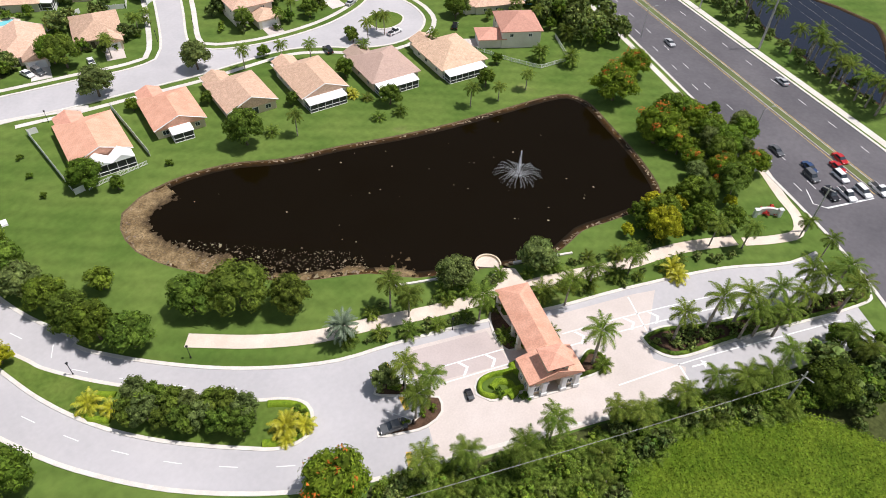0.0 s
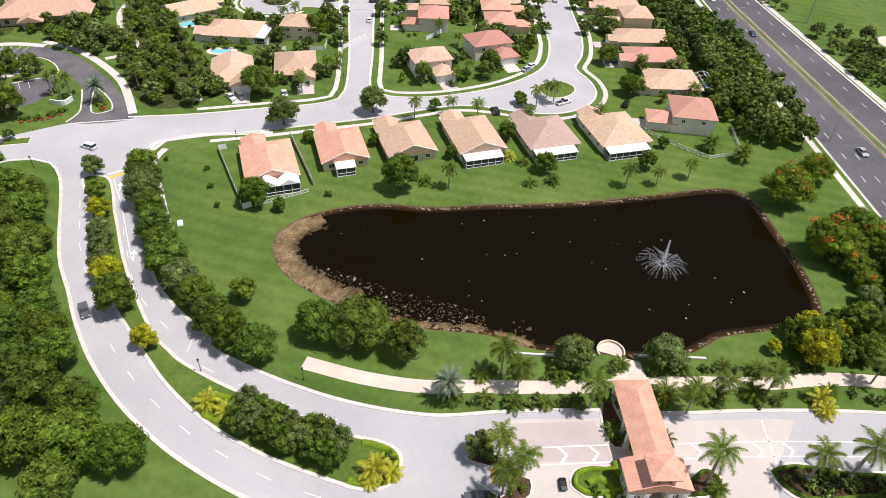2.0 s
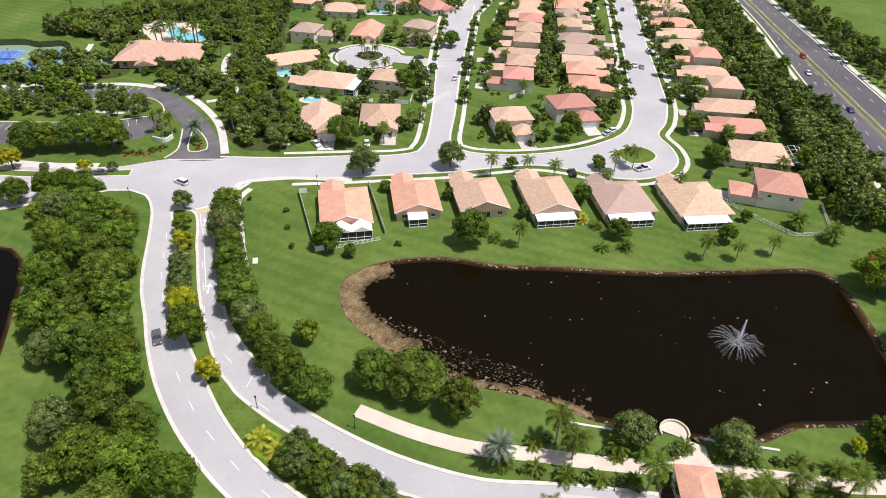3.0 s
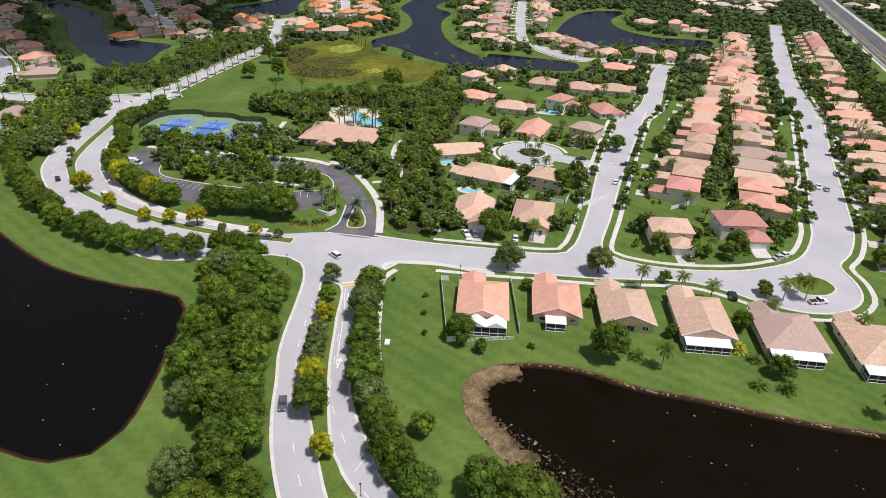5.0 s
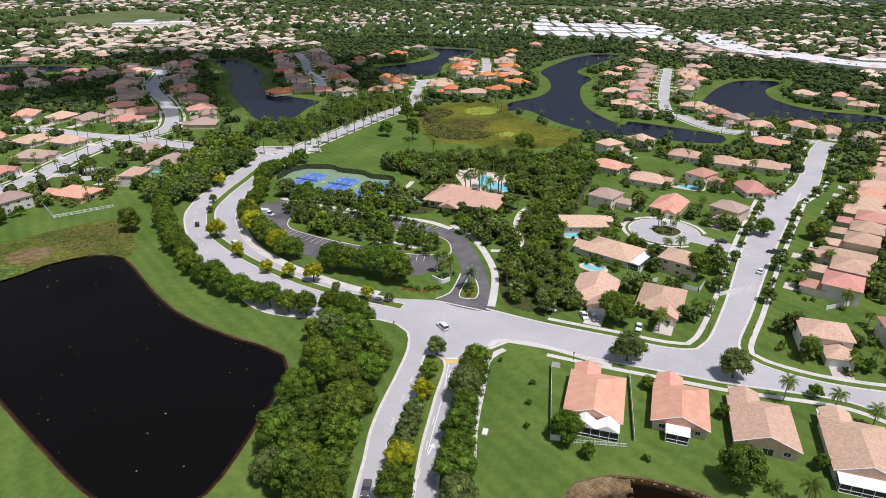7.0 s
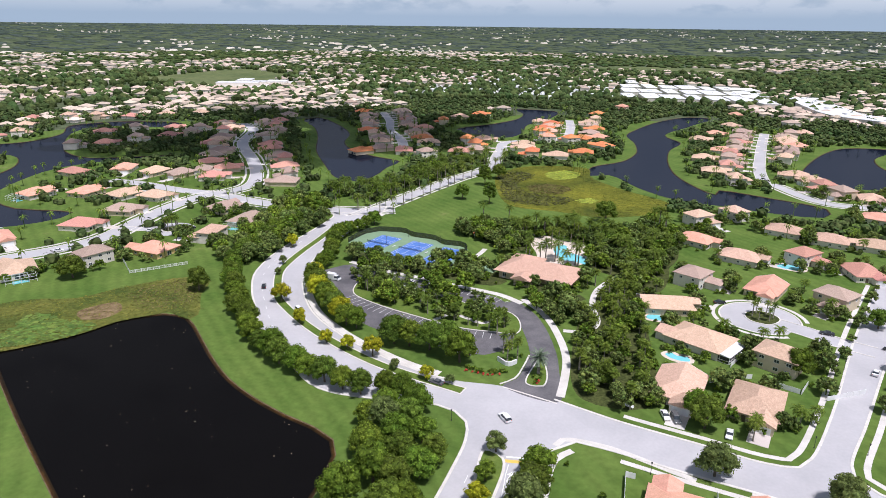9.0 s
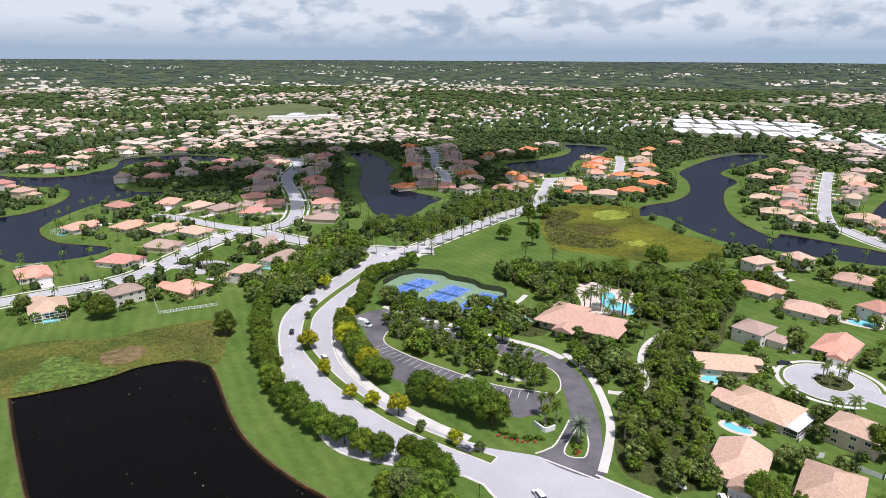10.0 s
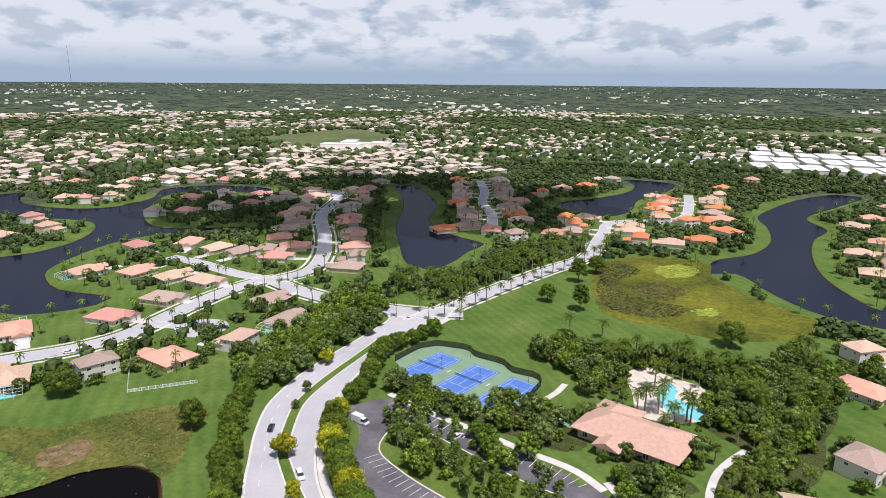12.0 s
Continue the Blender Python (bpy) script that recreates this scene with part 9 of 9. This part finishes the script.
stuff("pond_rocks", s, ROCK, "pale rocks and weed clumps in the shallows", "rocks")
s = Shape()
for k in range(140):
    x, y = rf.uniform(-215, -60), rf.uniform(-90, 25)
    if inside((x, y), WEST_L):
        q = rf.uniform(0.10, 0.28)
        vs, fs = LOWBLOBS[rf.randrange(6)]
        s.add([(x + v.x * q, y + v.y * q, -0.33 + v.z * q * 0.3) for v in vs], fs)
stuff("west_pond_weed", s, ROCK, "pale floating weed bits on the dark pond", "weed")

# ---- tennis courts ----
cx2, cy2 = (COURT2[1][0] + COURT2[2][0]) / 2, (COURT2[1][1] + COURT2[2][1]) / 2
turn2 = math.degrees(math.atan2(COURT2[1][1] - COURT2[0][1], COURT2[1][0] - COURT2[0][0]))
ux, uy = math.cos(radians(turn2)), math.sin(radians(turn2))
for off in (-18.6, 0.0, 18.0):
    m = pose(cx2 + ux * off, cy2 + uy * off, 0.05, 0, 0, turn2)
    court = thing("tennis_court", "blue tennis court with white lines and a net", "tennis court", "tennis courts", m)
    part("surface", Shape().box(0, 0, 0, 12.2, 25.2, 0.012), COURT_B, court)
    for x, y, w, l in ((-5.485, 0, 0.12, 23.9), (5.485, 0, 0.12, 23.9), (-4.115, 0, 0.12, 23.8), (4.115, 0, 0.12, 23.8), (0, 11.885, 11.0, 0.14), (0, -11.885, 11.0, 0.14), (0, 6.4, 8.23, 0.12), (0, -6.4, 8.23, 0.12), (0, 0, 0.12, 12.8)):
        part("line", Shape().box(x, y, 0.014, w, l, 0.005), PAINT, court)
    part("net", Shape().box(0, 0, 0.012, 12.8, 0.03, 0.92), NET_M, court, "dark see-through net")
    for x in (-6.4, 6.4):
        part("net_post", Shape().tube((x, 0, 0.012), (x, 0, 1.1), 0.06, 0.06, 8), DARK, court)
for off in (-9.2, 9.2):
    b = thing("bench", "pale slatted bench beside the court", "bench", "court benches", pose(cx2 + ux * off, cy2 + uy * off, 0.05, 0, 0, turn2 + 90))
    part("seat", Shape().box(0, 0, 0.42, 2.4, 0.45, 0.06), WHITE, b)
    for x in (-0.9, 0.9):
        part("leg", Shape().box(x, 0, 0, 0.08, 0.4, 0.42), GALV, b)
hut = thing("playground_shelter", "small shelter with an orange roof", "shelter", at=pose(-67, 155, 0, 0, 0, 20))
for x in (-2, 2):
    for y in (-2, 2):
        part("post", Shape().box(x, y, 0, 0.15, 0.15, 2.6), WHITE, hut)
part("roof", roof_shape(5, 5, 2.7, 0.5, 0.3), ROOF_ORANGE, hut)

# back garden pools with pale decks
for pts in ([(21.4, 50.4), (24.4, 47.4), (29.0, 47.4), (28.4, 50.2), (25.0, 50.4), (23.6, 52.0)], [(15.6, 78.2), (21.8, 77.6), (22.2, 81.2), (17.0, 82.0)], [(73.4, 154.0), (83.0, 150.6), (84.6, 156.0), (76.0, 158.0)]):
    rim = curve(pts, 0.8, True)
    pool = thing("garden_pool", "turquoise garden pool with a pale deck", "pool", "garden pools")
    part("deck", Shape().slab(offset(rim, -inner_side(rim) * 1.4, True), -0.02, 0.06), WALK_PINK, pool, "pale pool deck")
    part("pool_water", Shape().slab(rim, 0.0, 0.075), POOL_M, pool, "clear turquoise water")

# pool loungers and parasols
for k in range(9):
    x, y = -36 + k * 3.0, 152.5 + 4 * math.sin(k * 1.3) - k * 0.6
    key = ("lounger",)
    m = pose(x, y, 0.07, 0, 0, 40 * k)
    if key in PROTO:
        copy_thing(PROTO[key], m)
    else:
        lo = PROTO[key] = thing("sun_lounger", "white sun lounger on the pool deck", "sun lounger", "pool loungers", m)
        part("mattress", Shape().box(0, -0.3, 0.32, 0.65, 1.3, 0.08), WHITE, lo)
        part("backrest", Shape().box(0, 0, 0, 0.65, 0.75, 0.08, Matrix.Translation((0, 0.6, 0.38)) @ Matrix.Rotation(0.6, 4, "X")), WHITE, lo)
        for dx in (-0.26, 0.26):
            for dy in (-0.85, 0.3):
                part("leg", Shape().box(dx, dy, 0, 0.05, 0.05, 0.32), GALV, lo)

# ---- car park marks ----
s = Shape()
lot_a = curve([(-100.5, 85.8), (-92, 85.2), (-72, 79.4), (-54, 73.6), (-38, 67.8)], 3)
for x, y, a in along(offset(curve(PARK_WALKN, 3), -4.4), 2.75, 6):
    s.box(0, 0, 0.034, 0.14, 5.0, 0.006, pose(x, y, 0, 0, 0, math.degrees(a)))
for line, d in ((curve(LOT_ISLE[1:6], 3), -3.2),):
    for x, y, a in along(offset(line, d), 2.8, 2):
        s.box(0, 0, 0.034, 0.14, 5.0, 0.006, pose(x, y, 0, 0, 0, math.degrees(a)))
stuff("bay_lines", s, PAINT, "white parking bay lines", "road marking")


# ---- vehicles ----
def car(x, y, heading, paint="white", kind="sedan", group="cars", z=0.045):
    key = ("car", paint, kind)
    m = pose(x, y, z, 0, 0, heading)
    words = {"sedan": "saloon car", "suv": "tall estate car", "pickup": "pickup truck", "van": "box van"}
    if key in PROTO:
        return tagged(copy_thing(PROTO[key], m), group=group)
    top = PROTO[key] = thing("car", f"{paint} {words[kind]} on the road", "car" if kind != "van" else "van", group)
    L, W, H = {"sedan": (4.7, 1.82, 1.45), "suv": (4.8, 1.92, 1.75), "pickup": (5.6, 1.98, 1.85), "van": (6.4, 2.15, 2.7)}[kind]
    belt = 0.92 if kind != "van" else 1.2
    mat = CAR_PAINTS[paint]
    # side profile, nose at +x
    s = Shape()
    prof = [(-L / 2, 0.38), (-L / 2 + 0.05, belt * 0.95), (-L / 2 + 0.35, belt), (L / 2 - 1.2, belt), (L / 2 - 0.15, belt * 0.8), (L / 2, 0.55), (L / 2 - 0.05, 0.32), (-L / 2 + 0.1, 0.28)]
    n = len(prof)
    vs = [(px, sg * W / 2 * (1.0 if pz < belt * 0.9 else 0.95), pz) for sg in (-1, 1) for px, pz in prof]
    s.add(vs, [tuple(range(n)), tuple(range(2 * n - 1, n - 1, -1))] + [(i, n + i, n + (i + 1) % n, (i + 1) % n) for i in range(n)])
    part("body", s, mat, top)
    x0, x1, y0, y1 = {"sedan": (-1.55, 1.05, -1.05, 0.35), "suv": (-2.3, 1.1, -2.1, 0.5), "pickup": (-0.4, 1.35, -0.25, 0.75), "van": (0.9, 2.75, 0.95, 2.1)}[kind]
    top_h = H if kind != "van" else 2.15
    g = Shape().add([(x0, -W * .46, belt), (x1, -W * .46, belt), (x1, W * .46, belt), (x0, W * .46, belt), (y0, -W * .38, top_h - .08), (y1, -W * .38, top_h - .08), (y1, W * .38, top_h - .08), (y0, W * .38, top_h - .08)],
                    [(4, 5, 6, 7), (0, 1, 5, 4), (1, 2, 6, 5), (2, 3, 7, 6), (3, 0, 4, 7)])
    part("glass", g, GLASS, top, "dark tinted windows")
    part("roof", Shape().box((y0 + y1) / 2, 0, top_h - 0.09, (y1 - y0) * 1.04, W * 0.78, 0.09, taper=0.93), mat, top)
    if kind == "pickup":
        part("bed", Shape().box(-1.65, 0, belt - 0.02, 2.0, W * 0.8, 0.03), DARK, top, "dark open load bed")
    if kind == "van":
        part("box", Shape().box(-1.15, 0, 0.65, 4.0, W, 2.1), mat, top, "white box body")
    for wx in (-L * 0.30, L * 0.31):
        for sg in (-1, 1):
            wheel = part("wheel", Shape().tube((wx, sg * (W / 2 - 0.2), 0.33), (wx, sg * (W / 2 + 0.01), 0.33), 0.33, 0.33, 12), RUBBER, top, "black tyre")
            part("rim", Shape().tube((wx, sg * (W / 2), 0.33), (wx, sg * (W / 2 + 0.025), 0.33), 0.2, 0.18, 10), GALV, wheel)
    for sg in (-1, 1):
        part("headlight", Shape().box(L / 2 - 0.08, sg * W * 0.36, 0.6, 0.14, 0.36, 0.14), WHITE, top, "clear headlight")
        part("tail_light", Shape().box(-L / 2 + 0.02, sg * W * 0.38, 0.66, 0.1, 0.3, 0.16), FLOWER, top, "red tail light")
    top.matrix_world = m
    return top


for x, y, h, p, k in ((145.0, -165.0, -118, "black", "suv"), (148.2, -167.6, -118, "white", "pickup"), (152.3, -169.9, -118, "white", "suv"), (156.4, -172.2, -118, "white", "pickup"),
                      (148.4, -158.6, -118, "grey", "suv"), (151.6, -156.6, -118, "blue", "sedan"), (154.0, -163.6, -118, "white", "suv"), (157.4, -161.4, -118, "red", "sedan"), (161.6, -160.2, -118, "red", "sedan"),
                      (152.0, -147.5, -118, "grey", "sedan"), (182.0, -95.5, -118, "silver", "sedan"), (187.5, -131.5, 62, "silver", "sedan"), (222, -15, -118, "blue", "sedan"), (262, 28, 62, "white", "suv"), (256, 12, 62, "silver", "sedan"),
                      (250, 40, -118, "red", "suv"), (236, 22, -118, "white", "sedan")):
    car(x, y, h, p, k, "highway cars", 0.02)
car(25.6, -142.6, 158, "grey", "sedan", "gate cars")
car(-28.2, -71.0, -84, "grey", "sedan", "boulevard cars")
for x, y, h, p, k in ((-46, 10.0, 165, "grey", "sedan"), (-22.5, -2.6, 130, "white", "suv"), (93.8, -30.0, 75, "black", "suv"), (117.4, -33.6, 5, "white", "pickup"), (122.5, -6.0, 20, "white", "sedan"), (119.6, -7.6, 20, "silver", "sedan"),
                      (20.2, 11.6, -75, "white", "sedan"), (23.0, 10.8, -75, "grey", "suv"), (36.4, 7.2, -100, "white", "sedan"), (168.5, 47.5, 64, "silver", "sedan"), (183, 64.5, 64, "white", "suv"), (85, 56.0, 64, "white", "sedan"),
                      (95.0, 75.0, 154, "black", "suv"), (155.0, -18.0, 150, "blue", "sedan"), (152.4, -14.6, 150, "black", "sedan"), (217, 163.5, 64, "black", "sedan"), (207.5, 128.0, 64, "blue", "sedan"), (166.5, 50, -116, "white", "sedan"),
                      (43.5, 101.0, 20, "black", "sedan"), (77.3, 82.8, 170, "black", "sedan"), (135.5, -43, 40, "black", "suv"),
                      (-135.5, 62, 118, "black", "sedan"), (-110.5, 45.0, -40, "white", "suv"), (-79.5, 84.5, 80, "white", "sedan"), (-44.6, 32.5, 75, "white", "sedan"), (-40.8, 31.6, 75, "black", "sedan"),
                      (-231, 112, 70, "white", "sedan"), (-214, 122, 40, "black", "suv"), (-250, 72, 40, "white", "sedan")):
    car(x, y, h, p, k, "street cars")
car(-112.0, 78.5, -10, "white", "van", "parked vans", 0.03)

# barriers at the entry lanes
for x, y, a in ((28.6, -144.2, 118), (32.4, -137.4, -62)):
    bar = thing("entry_barrier", "white barrier arm beside its dark cabinet", "barrier", "entry barriers", pose(x, y, 0.15, 0, 0, a))
    part("cabinet", Shape().box(0, 0, 0, 0.4, 0.4, 1.1, taper=0.9), DARK, bar)
    part("arm", Shape().box(2.4, 0, 1.0, 4.6, 0.1, 0.12), WHITE, bar, "white barrier arm")
# small cart by the gate island
cart = thing("golf_cart", "small black utility cart on the paving", "cart", at=pose(39.6, -146.6, 0.05, 0, 0, 65))
part("body", Shape().box(0, 0, 0.25, 2.2, 1.15, 0.45, taper=0.92), CAR_PAINTS["black"], cart)
part("seat", Shape().box(-0.2, 0, 0.7, 0.9, 1.0, 0.35), DARK, cart)
part("bed", Shape().box(-0.95, 0, 0.7, 0.7, 1.05, 0.2), CAR_PAINTS["grey"], cart)
for wx in (-0.75, 0.75):
    for sg in (-1, 1):
        part("wheel", Shape().tube((wx, sg * 0.48, 0.28), (wx, sg * 0.62, 0.28), 0.28, 0.28, 10), RUBBER, cart)
